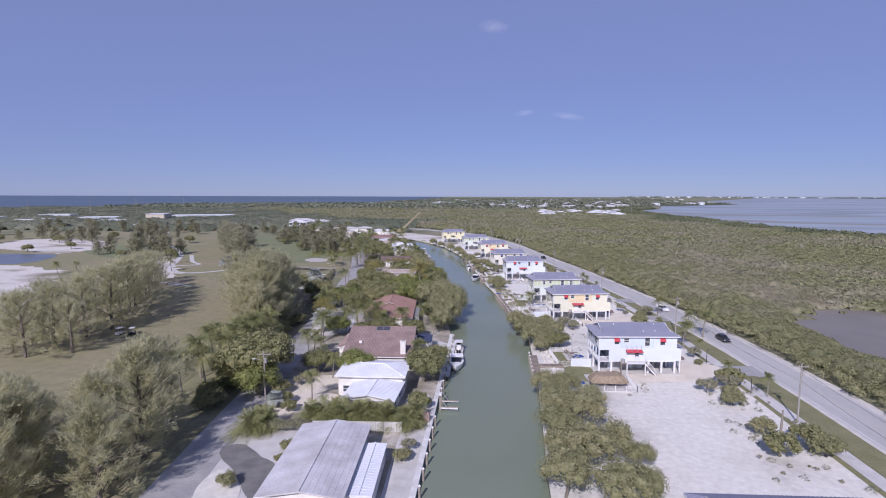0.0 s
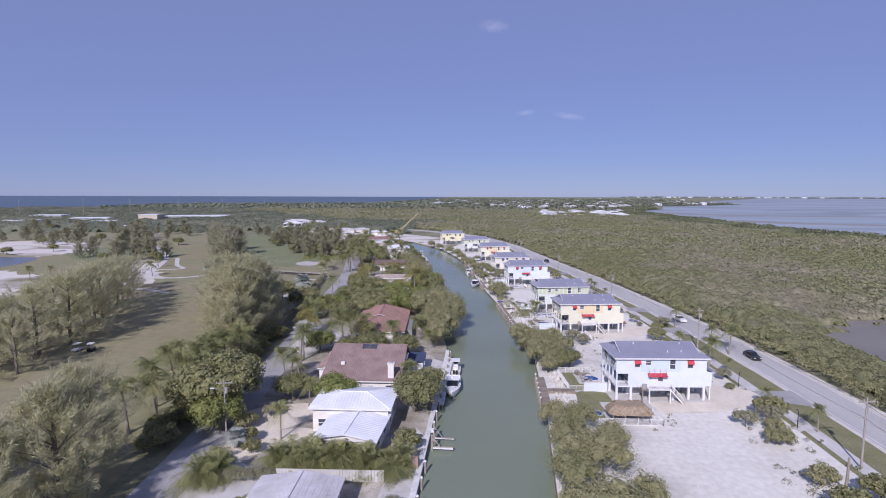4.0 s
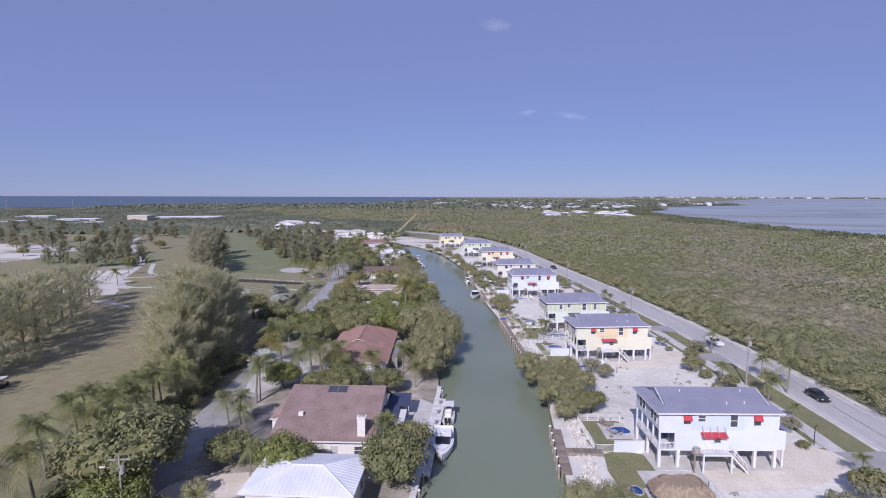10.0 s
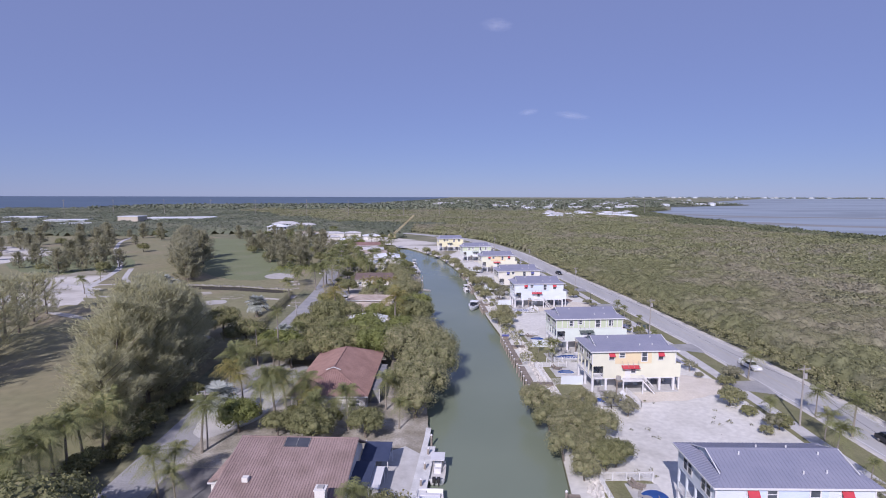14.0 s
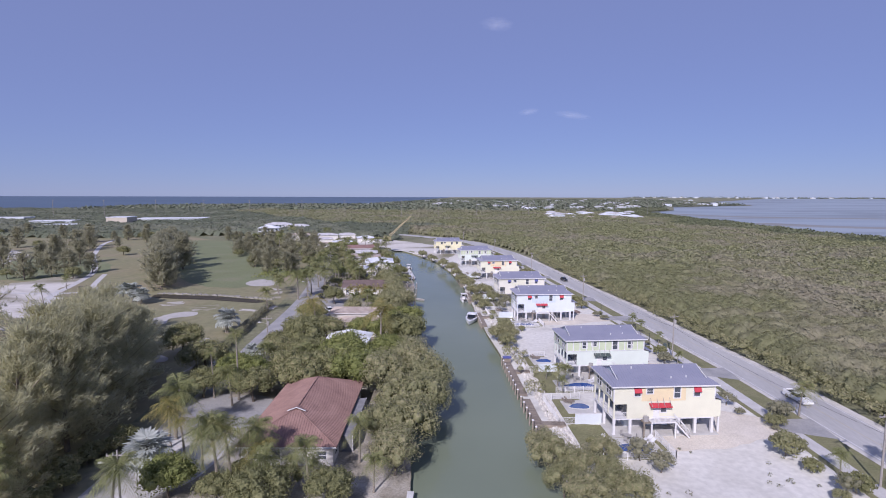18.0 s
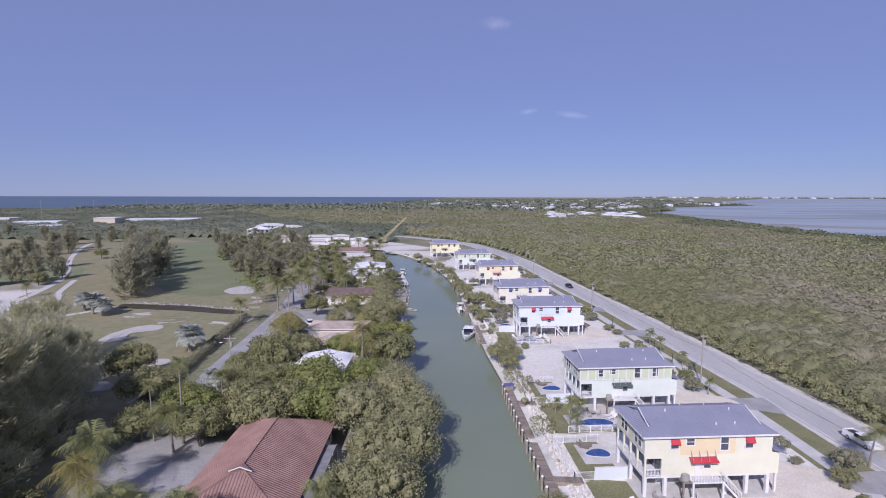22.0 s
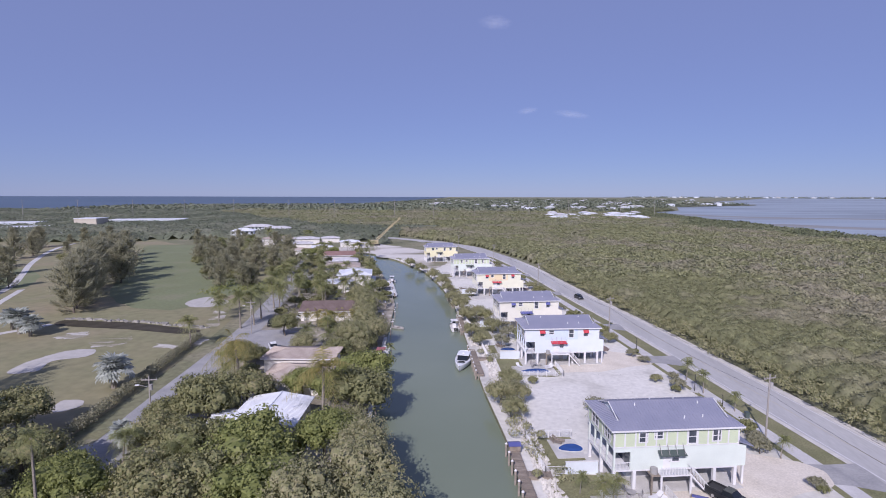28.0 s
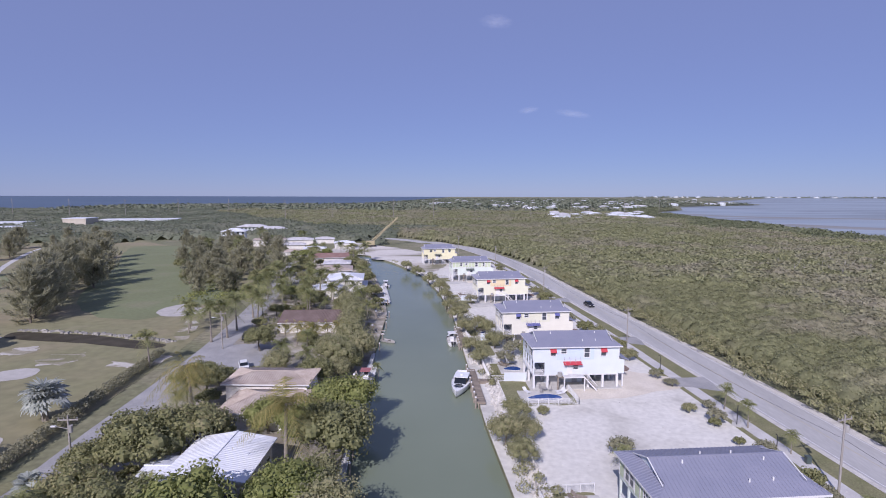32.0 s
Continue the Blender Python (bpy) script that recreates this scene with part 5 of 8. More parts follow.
for k in range(3):
    part("balcony_post", box(6.3, 6.5, -6 + 5 * k, -5.8 + 5 * k, 0, 5.5), M_TRIM, FWH)
part("balcony", box(6.0, 8.0, -7, 7, 2.7, 2.9), M_TRIM, FWH)
ranch(-66.5, 352, 14, 16, 15, 3.6, 1.3, "hip", M_TANROOF, "pinkish tiled hipped roof", rib=0)
ranch(-71, 372, 14, 13, 11, 3.6, 1.2, "hip", M_AGEDROOF, "grey hipped roof beyond the palms", rib=0)
ranch(-81, 396, 14, 18, 16, 3.6, 1.5, "gable_x", M_TILEROOF, "bright terracotta gabled roof", rib=0)
for x, y, w, d, h, m in [(-104, 437, 14, 10, 3.2, M_WHITEROOF), (-125, 458, 15, 11, 3.2, M_AGEDROOF), (-112, 420, 12, 9, 3.0, M_TANROOF), (-150, 478, 22, 13, 4.5, M_TANROOF), (-132, 486, 20, 12, 4.0, M_AGEDROOF), (-118, 500, 14, 10, 3.4, M_AGEDROOF), (-95, 470, 14, 10, 3.5, M_WHITEROOF)]:
    ranch(x, y, 20, w, d, h, 1.2, "hip", m, "low pale-roofed house beyond the side street", rib=0, openings=False, group="far houses")


def tower_house(x, y, yaw, w, d, floors, wall, roof_m, label):
    """A far block of several floors with porches round it and a shallow hipped roof."""
    H = thing("apartment_house", x, y, 0, yaw, label, "house", "far houses")
    a, b = w / 2, d / 2
    for f in range(floors):
        z = f * 3.0
        part("storey_wall", box(-a + 1, a - 1, -b + 1, b - 1, z, z + 2.8), wall, H)
        part("porch_floor", box(-a, a, -b, b, z + 2.8, z + 3.0), M_TRIM, H)
        n = max(3, int(w / 3))
        for k in range(n + 1):
            part("post", box(-a + k * w / n - 0.12, -a + k * w / n + 0.12, -b, -b + 0.2, z, z + 2.8), M_TRIM, H)
        for k in range(n):
            u = -a + (k + 0.5) * w / n
            if abs(u) < a - 1.5:
                part("window", box(u - 0.7, u + 0.7, -b + 0.95, -b + 1.0, z + 0.6, z + 2.2), M_GLASS, H)
    t = floors * 3.0
    k = min(a, b)
    pl = [[(-a - .5, -b - .5, t), (a + .5, -b - .5, t), (a - k, 0, t + 2), (-a + k, 0, t + 2)], [(a + .5, b + .5, t), (-a - .5, b + .5, t), (-a + k, 0, t + 2), (a - k, 0, t + 2)], [(-a - .5, b + .5, t), (-a - .5, -b - .5, t), (-a + k, 0, t + 2)], [(a + .5, -b - .5, t), (a + .5, b + .5, t), (a - k, 0, t + 2)]]
    part("roof", poly(pl, None, 0.2), roof_m, H)
    return H


tower_house(-182, 492, 15, 16, 12, 3, P_WHITE, M_WHITEROOF, "white three-storey house with wrap-round porches")
tower_house(-212, 585, 15, 26, 14, 2, P_MINT, M_AGEDROOF, "pale green two-storey block with grey roof")
tower_house(-184, 560, 15, 26, 14, 2, P_IVORY, M_AGEDROOF, "cream two-storey block with pale grey roof")
for x, y, yaw, w, d, h, wm, lab in [(-414, 628, 10, 22, 22, 10, P_BEIGE, "beige windowless hall of a far school"), (-379, 672, 20, 74, 24, 7, P_WHITE, "long white flat-roofed school building"), (-352, 640, 20, 30, 18, 5, P_WHITE, "low white school annexe"),
                                   (-415, 552, 20, 34, 20, 6, P_WHITE, "white low commercial building among trees"), (-470, 600, 20, 40, 22, 7, P_WHITE, "white far warehouse among trees"), (-520, 560, 10, 30, 20, 6, P_WHITE, "pale far building among trees"), (-345, 500, 25, 18, 12, 5, P_IVORY, "small cream clubhouse by the fairway"), (-560, 640, 15, 36, 22, 8, P_WHITE, "white far warehouse among trees"), (-450, 530, 12, 22, 14, 5, P_WHITE, "low white far building"), (-620, 600, 10, 30, 18, 6, P_WHITE, "pale far building among trees")]:
    H = thing("flat_roofed_building", x, y, 0, yaw, lab, "building", "far buildings")
    part("wall", box(-w / 2, w / 2, -d / 2, d / 2, 0, h), wm, H)
    part("roof", box(-w / 2 - 0.5, w / 2 + 0.5, -d / 2 - 0.5, d / 2 + 0.5, h, h + 0.5), M_WHITEROOF, H)
    for k in range(int(w / 5)):
        u = -w / 2 + 2.5 + k * 5
        if "windowless" not in lab:
            part("window", box(u - 1, u + 1, -d / 2 - 0.05, -d / 2, h * 0.4, h * 0.7), M_GLASS, H)
rs = random.Random(7)
far_roofs = [M_WHITEROOF, M_WHITEROOF, M_AGEDROOF, M_TANROOF, M_WHITEROOF]
proto = []
for k in range(5):
    H = thing("far_house", 0, 0, 0, 0, "small pale house in the distant town", "house", "distant town")
    w, d, h = 14 + 3 * k, 11 + k, 4.5 + (k % 3) * 2
    part("wall", box(-w / 2, w / 2, -d / 2, d / 2, 0, h), [P_WHITE, P_IVORY, P_WHITE, P_MINT, P_WHITE][k], H)
    a, b = w / 2 + 0.6, d / 2 + 0.6
    part("roof", poly([[(-a, -b, h), (a, -b, h), (a - b, 0, h + 2), (-a + b, 0, h + 2)], [(a, b, h), (-a, b, h), (-a + b, 0, h + 2), (a - b, 0, h + 2)], [(-a, b, h), (-a, -b, h), (-a + b, 0, h + 2)], [(a, -b, h), (a, b, h), (a - b, 0, h + 2)]], None, 0.2), far_roofs[k], H)
    for q in (0, 2):
        part("window", box(-w / 3 + q * w / 3 - 0.9, -w / 3 + q * w / 3 + 0.9, -d / 2 - 0.05, -d / 2, h * 0.4, h * 0.75), M_GLASS, H)
    proto.append(H)


def far_place(u, v):
    """A spot of distant ground by bearing (tangent, from straight ahead) and by distance."""
    return u * v, v


for k in range(190):
    if k < 40:
        b, dist = rs.uniform(0.10, 0.27), rs.uniform(830, 1000)
    elif k < 110:
        b, dist = rs.uniform(0.0, 0.44), rs.uniform(1150, 1900)
    else:
        b, dist = rs.uniform(-0.25, 0.42), rs.uniform(1500, 2900)
    x, y = far_place(b, dist)
    if lerp(COAST_L, y) + 30 < x < lerp(COAST_R, y) - 25:
        copy_thing(proto[k % 5], pose(x, y, 0, 0, 0, rs.uniform(-30, 30)) @ Matrix.Scale(0.78 if k < 40 else 0.95, 4))
for k in range(48):
    x = rs.uniform(1200, 4200)
    copy_thing(proto[k % 5], pose(x, 4585 - 0.1 * (x - 1200) + rs.uniform(0, 40), 0.2, 0, 0, rs.uniform(-30, 30)) @ Matrix.Scale(rs.uniform(0.8, 1.3), 4))
for m in proto:
    for o in list(m.children) + [m]:
        bpy.data.objects.remove(o)

# ---- woods and mangrove ----
rng = np.random.default_rng(5)


def jitter_grid(x0, x1, y0, y1, step):
    gx, gy = np.meshgrid(np.arange(x0, x1, step), np.arange(y0, y1, step))
    p = np.stack([gx.ravel(), gy.ravel()], 1)
    return p + rng.uniform(-0.9, 0.9, p.shape) * step


def patchy(p, scale, seed):
    return np.array([noise.noise(Vector((x * scale, y * scale, seed))) for x, y in p])


def road_right(y):
    return np.interp(y, [a for a, _ in ROAD_L], [b for _, b in ROAD_L]) + 9.6


def coast_right(y):
    return np.interp(y, [a for a, _ in COAST_R], [b for _, b in COAST_R])


def in_pond(p):
    return (((p[:, 0] - 113) / 25) ** 2 + ((p[:, 1] - 135) / 41) ** 2) < 1 + 0.6 * patchy(p, 0.06, 3.0) + 0.5 * patchy(p, 0.2, 5.0)


def keep_mangrove(p):
    ok = (p[:, 0] > road_right(p[:, 1]) - np.maximum(p[:, 1] - 517, 0) * 0.9) & (p[:, 0] < coast_right(p[:, 1]) - 4)
    return ok & (p[:, 0] < 0.9 * p[:, 1] + 24)


def hashed(i, j, seed):
    v = np.sin(i * 127.1 + j * 311.7 + seed * 74.7) * 43758.5453
    return v - np.floor(v)


def domes(p, cell, seed):
    """How high the crowns of a wood stand at the places p, 0 to 1: one dome of its own width and height in each cell."""
    q = p / cell
    base = np.floor(q)
    best = np.full(len(p), -1.0)
    for di in (-1, 0, 1):
        for dj in (-1, 0, 1):
            i, j = base[:, 0] + di, base[:, 1] + dj
            cx, cy = i + 0.1 + 0.8 * hashed(i, j, seed), j + 0.1 + 0.8 * hashed(i, j, seed + 3)
            tall, wide = 0.55 + 0.45 * hashed(i, j, seed + 5), 0.8 + 0.7 * hashed(i, j, seed + 7)
            d2 = (q[:, 0] - cx) ** 2 + (q[:, 1] - cy) ** 2
            best = np.maximum(best, tall - 0.95 * d2 / wide)
    return np.clip(best, 0, 1)


def canopy_top(p, tall, cell, seed):
    """The height of a closed leafy canopy: crowns, clumps in them, and slow swells; it is lower round the pond."""
    swell = 1 + 0.16 * np.sin(p[:, 0] * 0.031 + 1.3 * np.sin(p[:, 1] * 0.023)) * np.cos(p[:, 1] * 0.027 + seed)
    wet = ((p[:, 0] - 113) / 25) ** 2 + ((p[:, 1] - 135) / 41) ** 2
    return tall * swell * np.clip(0.3 + 0.4 * (wet - 0.9), 0.3, 1) * (0.12 + 0.58 * domes(p, cell, seed) + 0.26 * domes(p, cell * 0.4, seed + 11) + 0.16 * domes(p, cell * 2.9, seed + 23))


def canopy_wood(name, keep, x0, x1, y0, y1, step, tall, cell, density, leaf, material, label, seed=1):
    """A wood seen from above: a closed canopy sheet with leaf clumps standing on it. keep tells which places are wooded."""
    gx, gy = np.arange(x0, x1 + step, step), np.arange(y0, y1 + step, step)
    X, Y = np.meshgrid(gx, gy)
    p = np.stack([X.ravel(), Y.ravel()], 1) + rng.uniform(-0.28, 0.28, (X.size, 2)) * step
    ok = keep(p).reshape(X.shape)
    z = canopy_top(p, tall, cell, seed).reshape(X.shape)
    level = ok.astype(float)
    inner = ok
    for k in range(4):
        grown = np.pad(inner, 1)
        inner = inner & grown[2:, 1:-1] & grown[:-2, 1:-1] & grown[1:-1, 2:] & grown[1:-1, :-2]
        level += inner
    z = 0.05 + z * np.interp(level, (1, 2, 3, 4, 5), (0.0, 0.5, 0.8, 0.95, 1.0))
    full = ok[:-1, :-1] & ok[1:, :-1] & ok[:-1, 1:] & ok[1:, 1:]
    w = len(gx)
    n0 = (np.arange(len(gy) - 1)[:, None] * w + np.arange(w - 1)[None, :])[full]
    quads = np.stack([n0, n0 + 1, n0 + w + 1, n0 + w], 1)
    used, inv = np.unique(quads, return_inverse=True)
    co = np.stack([p[:, 0], p[:, 1], z.ravel()], 1)[used]
    me = bpy.data.meshes.new(name)
    me.vertices.add(len(co))
    me.vertices.foreach_set("co", co.astype(np.float32).ravel())
    nq = len(quads)
    me.loops.add(4 * nq)
    me.loops.foreach_set("vertex_index", inv.ravel().astype(np.int32))
    me.polygons.add(nq)
    me.polygons.foreach_set("loop_start", np.arange(0, 4 * nq, 4, dtype=np.int32))
    me.polygons.foreach_set("loop_total", np.full(nq, 4, dtype=np.int32))
    me.materials.append(material)
    me.update(calc_edges=True)
    tagged(obj(name, me), label, "trees", kind="stuff")
    count = int((x1 - x0) * (y1 - y0) * density)
    q = np.stack([rng.uniform(x0, x1, count), rng.uniform(y0, y1, count)], 1)
    q = q[keep(q)]
    fx, fy = (q[:, 0] - x0) / step, (q[:, 1] - y0) / step
    ix, iy = np.clip(fx.astype(int), 0, len(gx) - 2), np.clip(fy.astype(int), 0, len(gy) - 2)
    sel = full[iy, ix]
    q, fx, fy, ix, iy = q[sel], (fx - ix)[sel], (fy - iy)[sel], ix[sel], iy[sel]
    top = (z[iy, ix] * (1 - fx) + z[iy, ix + 1] * fx) * (1 - fy) + (z[iy + 1, ix] * (1 - fx) + z[iy + 1, ix + 1] * fx) * fy
    e = cell * 0.07
    h = canopy_top(q, tall, cell, seed)
    nx = (canopy_top(q + [e, 0], tall, cell, seed) - h) / e
    ny = (canopy_top(q + [0, e], tall, cell, seed) - h) / e
    out = unit(np.stack([-nx, -ny, np.ones(len(q))], 1))
    tuft = domes(q, 3.0 * leaf + 0.35, seed + 31) * (0.8 * leaf + 0.1) * np.minimum(1, top / 1.5)
    c = np.stack([q[:, 0], q[:, 1], top + tuft + rng.uniform(-0.5, 0.3, len(q)) * leaf], 1)
    quad = leaves(rng, c, out, leaf * np.ones(len(q)), 1.3, 0.46)
    tagged(obj(name, quads_mesh(name, quad, material)), label, "trees", kind="stuff")


edge = jitter_grid(30, 80, 50, 470, 1.9)
e0 = road_right(edge[:, 1])
edge = edge[(edge[:, 0] > e0) & (edge[:, 0] < e0 + 6)]
thicket("roadside_bushes", rng, edge, 1.35 * rng.uniform(0.7, 1.25, len(edge)), 2.5 * rng.uniform(0.6, 1.25, len(edge)), 96, 0.3, L_MANG, "dense olive-green bushes along the road shoulder", 0.65)


def shore_belt(p, wider=0):
    return coast_right(p[:, 1]) - p[:, 0] < 62 + wider + 18 * np.sin(p[:, 1] * 0.021) + 9 * np.sin(p[:, 1] * 0.083 + p[:, 0] * 0.05)


def near_lot(p, inset=0):
    return (p[:, 0] < road_right(p[:, 1]) + 55 - inset) & (p[:, 1] < 330 - inset)


def wood_near(p):
    return keep_mangrove(p) & near_lot(p) & (p[:, 0] > road_right(p[:, 1]) + 3.5) & ~in_pond(p)


def wood_mid(p):
    ok = keep_mangrove(p) & ~near_lot(p, 8) & ~shore_belt(p) & (p[:, 0] > road_right(p[:, 1]) + 3 - np.maximum(p[:, 1] - 517, 0) * 0.9)
    ok[ok] = ~in_pond(p[ok])
    return ok


def wood_far(p):
    return keep_mangrove(p) & ~shore_belt(p) & (p[:, 0] > -40 - (p[:, 1] - 520) * 0.9)


def wood_shore(p):
    return keep_mangrove(p) & shore_belt(p, 16)


M_LABEL = "low dense mangrove forest with greyer half-bare stands"
canopy_wood("mangrove_forest", wood_near, 40, 125, 60, 330, 0.9, 4.9, 4.4, 15.0, 0.3, C_MANG, "low dense mangrove forest beside the road")
canopy_wood("mangrove_forest", wood_mid, 20, 332, 70, 338, 1.7, 5.3, 5.4, 3.4, 0.62, C_MANG, M_LABEL)
canopy_wood("mangrove_forest", wood_mid, -150, 332, 322, 632, 2.3, 5.5, 6.4, 1.5, 0.95, C_MANG, M_LABEL)
canopy_wood("mangrove_forest", wood_far, -500, 332, 606, 1300, 4.5, 5.0, 9.0, 0.3, 1.3, C_MANG, "distant low mangrove forest", 4)
canopy_wood("shore_mangroves", wood_shore, 200, 640, 360, 1300, 4.5, 6.4, 8.0, 0.3, 1.4, C_SHORE, "taller dark green mangroves along the bay shore", 7)


def wooded_left(p):
    """Far woodland left of the canal, outside the golf course, the lots and the streets."""
    x, y = p[:, 0], p[:, 1]
    town = (y < 470) | ((x > -70) & (y < 560)) | ((x > -260) & (x < -90) & (y < 505))
    gaps = np.sin(x * 0.043 + 2 * np.sin(y * 0.031)) * np.sin(y * 0.052 + x * 0.013) > 0.72
    return ~town & ~gaps & (x < np.where(y < 640, -40, -60 - (y - 520) * 0.85)) & (y < 1050)


def far_shore(p):
    cl = np.interp(p[:, 1], [a for a, _ in COAST_L], [b for _, b in COAST_L])
    return (p[:, 0] > cl + 10) & (p[:, 0] < coast_right(p[:, 1]) - 12)


def far_key(p):
    return np.abs(p[:, 1] - (4640 - 0.1 * (p[:, 0] - 1200))) < 60


sheet("far_key", [(1100, 4600), (2600, 4440), (4400, 4260), (4400, 4420), (2600, 4600), (1100, 4760)], M_SCRUB, 0.0, "low wooded key on the far side of the bay", "ground")
canopy_wood("far_woods", far_key, 1150, 4300, 4250, 4750, 24.0, 9.0, 40.0, 0.004, 9.0, C_FAR, "thin line of trees on a far key", 17)
canopy_wood("far_woods", wooded_left, -1000, 0, 430, 1060, 5.0, 8.0, 10.0, 0.26, 1.2, C_FAR, "distant scrubby woodland round low buildings", 9)
canopy_wood("far_woods", far_shore, -900, 900, 1060, 3000, 15.0, 5.2, 24.0, 0.016, 5.0, C_FAR, "distant woodland on the far shore", 13)

# ---- trees ----
CAS = [casuarina(11, 14, 0.33), casuarina(12, 14, 0.36), casuarina(13, 14, 0.29)]
MIDC = [casuarina(17, 14, 0.44, 7, 11, 0.11, boughs=58), casuarina(18, 14, 0.40, 7, 11, 0.11, boughs=58)]
THIN = [casuarina(14, 14, 0.33, 6, 7, 0.2, L_CASU_SHADED), casuarina(15, 14, 0.30, 6, 7, 0.2, L_CASU_SHADED), casuarina(16, 14, 0.36, 6, 7, 0.2, L_CASU_SHADED)]
BROAD = [broadleaf(21, 4.5, 8.0, L_BROAD, 0.25, 6600, k=36), broadleaf(22, 4.5, 7.5, L_BROAD, 0.25, 6600, k=36), broadleaf(23, 4.5, 7.5, L_BRIGHT, 0.25, 6600, k=36)]
FINE = [broadleaf(25, 4.3, 8.2, L_MANG, 0.21, 8000, flat=1.1, core=0.45, k=44), broadleaf(26, 4.3, 7.8, L_MANG, 0.21, 8000, flat=1.1, core=0.45, k=44)]
BUSH = [broadleaf(31, 2.2, 2.8, L_MANG, 0.2, 2400, False, "bush"), broadleaf(32, 2.2, 2.8, L_BROAD, 0.26, 1700, False, "bush"), broadleaf(33, 2.2, 2.8, L_GREY, 0.16, 1200, False, "bush")]
SBUSH = [broadleaf(36, 2.4, 3.4, L_MANG, 0.34, 850, False, "bush", 1.0), broadleaf(37, 2.2, 2.8, L_GREY, 0.3, 600, False, "bush"), broadleaf(38, 2.2, 2.8, L_BROAD, 0.34, 850, False, "bush")]
MBUSH = [broadleaf(34, 2.6, 4.0, L_MANG, 0.125, 6400, False, "bush", 1.0), broadleaf(35, 2.6, 4.4, L_MANG, 0.125, 6400, False, "bush", 1.0)]
PALM = [palm(41, 6.5, 28, 3.0), palm(42, 6.5, 26, 3.2), palm(43, 6.5, 30, 2.9)]
TALL = palm(49, 12.0, 22, 2.0, L_PALM, 0.03)
YPALM = [palm(45, 6.0, 22, 3.0, L_YELLOW, 0.05), palm(46, 6.0, 20, 2.7, L_YELLOW, 0.08)]
SILVER = [fan_palm(51, 2.4, 1.6, 56), fan_palm(52, 2.1, 1.5, 56)]
ARECA = [palm(47, 1.3, 38, 2.6, L_PALM, 0.02, droop=0.75), palm(48, 1.5, 34, 2.8, L_PALM, 0.02, droop=0.8)]
MODELS = [TALL] + CAS + MIDC + THIN + BROAD + FINE + BUSH + MBUSH + SBUSH + PALM + YPALM + SILVER + ARECA

T_CAS = "tall feathery grey-green Australian pine on the golf course"
for i, (x, y, h) in enumerate([
        (-49, 68, 14), (-53, 76, 13), (-60, 60, 12), (-68, 58, 11), (-72, 70, 9), (-53, 62, 12), (-66, 66, 10), (-47, 57, 11),
        (-105, 108, 13), (-105, 116, 13), (-112, 112, 12), (-104, 125, 14), (-103, 133, 15), (-106, 141, 15), (-109, 149, 15), (-113, 157, 15), (-117, 165, 14), (-121, 174, 14), (-126, 183, 13), (-132, 194, 12), (-137, 204, 11),
        (-113, 122, 13), (-116, 144, 13), (-126, 166, 12), (-97, 112, 11),
        (-58, 128, 12), (-60, 133, 15), (-63, 139, 17), (-66, 145, 18), (-62, 150, 17), (-61, 142, 16), (-68, 156, 17), (-66, 164, 15), (-72, 151, 15), (-73, 160, 14), (-70, 168, 13), (-77, 165, 12), (-64, 157, 15), (-68, 139, 12), (-79, 173, 13), (-84, 168, 12), (-74, 177, 11), (-86, 178, 12), (-93, 187, 13), (-97, 197, 12), (-62, 54, 12), (-57, 55, 12), (-75, 62, 11), (-55, 50, 12), (-80, 68, 9),
        (-127, 264, 13), (-131, 270, 14), (-134, 277, 14), (-140, 284, 15), (-146, 293, 14), (-152, 302, 15), (-159, 313, 15), (-167, 326, 15), (-176, 341, 14), (-186, 359, 14), (-197, 379, 13), (-150, 316, 14), (-164, 339, 14), (-208, 398, 13),
        (-218, 308, 11), (-200, 280, 10), (-216, 330, 11), (-243, 345, 12), (-262, 382, 12), (-231, 301, 10), (-275, 410, 12), (-300, 440, 12), (-320, 400, 12), (-290, 360, 10)]):
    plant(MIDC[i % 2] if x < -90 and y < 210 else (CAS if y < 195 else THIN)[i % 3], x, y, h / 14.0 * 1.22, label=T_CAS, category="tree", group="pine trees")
for i in range(64):
    x = -100 - 1.5 * i + rng.uniform(-9, 9) * (1 + i / 40)
    y = 312 + 2.7 * i + rng.uniform(-6, 6)
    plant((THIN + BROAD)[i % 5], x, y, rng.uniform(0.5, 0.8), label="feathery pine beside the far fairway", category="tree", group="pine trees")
for i, (x, y) in enumerate([(-120, 330), (-122, 357), (-118, 377), (-112, 400), (-96, 318), (-91, 330), (-89, 345), (-104, 335), (-108, 350), (-98, 362), (-101, 380), (-126, 392), (-128, 410), (-120, 422), (-106, 366), (-140, 420), (-134, 436), (-112, 342), (-99, 350), (-94, 356)]):
    plant((BROAD[0], THIN[0], BROAD[1], THIN[1], BROAD[2])[i % 5], x, y, rng.uniform(0.7, 1.0), label="dense tree between the fairway and the street", category="tree", group="fairway trees")
for i in range(70):
    x, y = rng.uniform(-440, -175), rng.uniform(265, 500)
    if x < -150 - (y - 265) * 0.55 and not (-330 < x < -240 and y < 300):
        plant((THIN + BROAD[:2])[i % 5], x, y, rng.uniform(0.5, 0.95), label="scattered tree on the far golf course", category="tree", group="golf trees")
T_BR = "spreading leafy green shade tree"
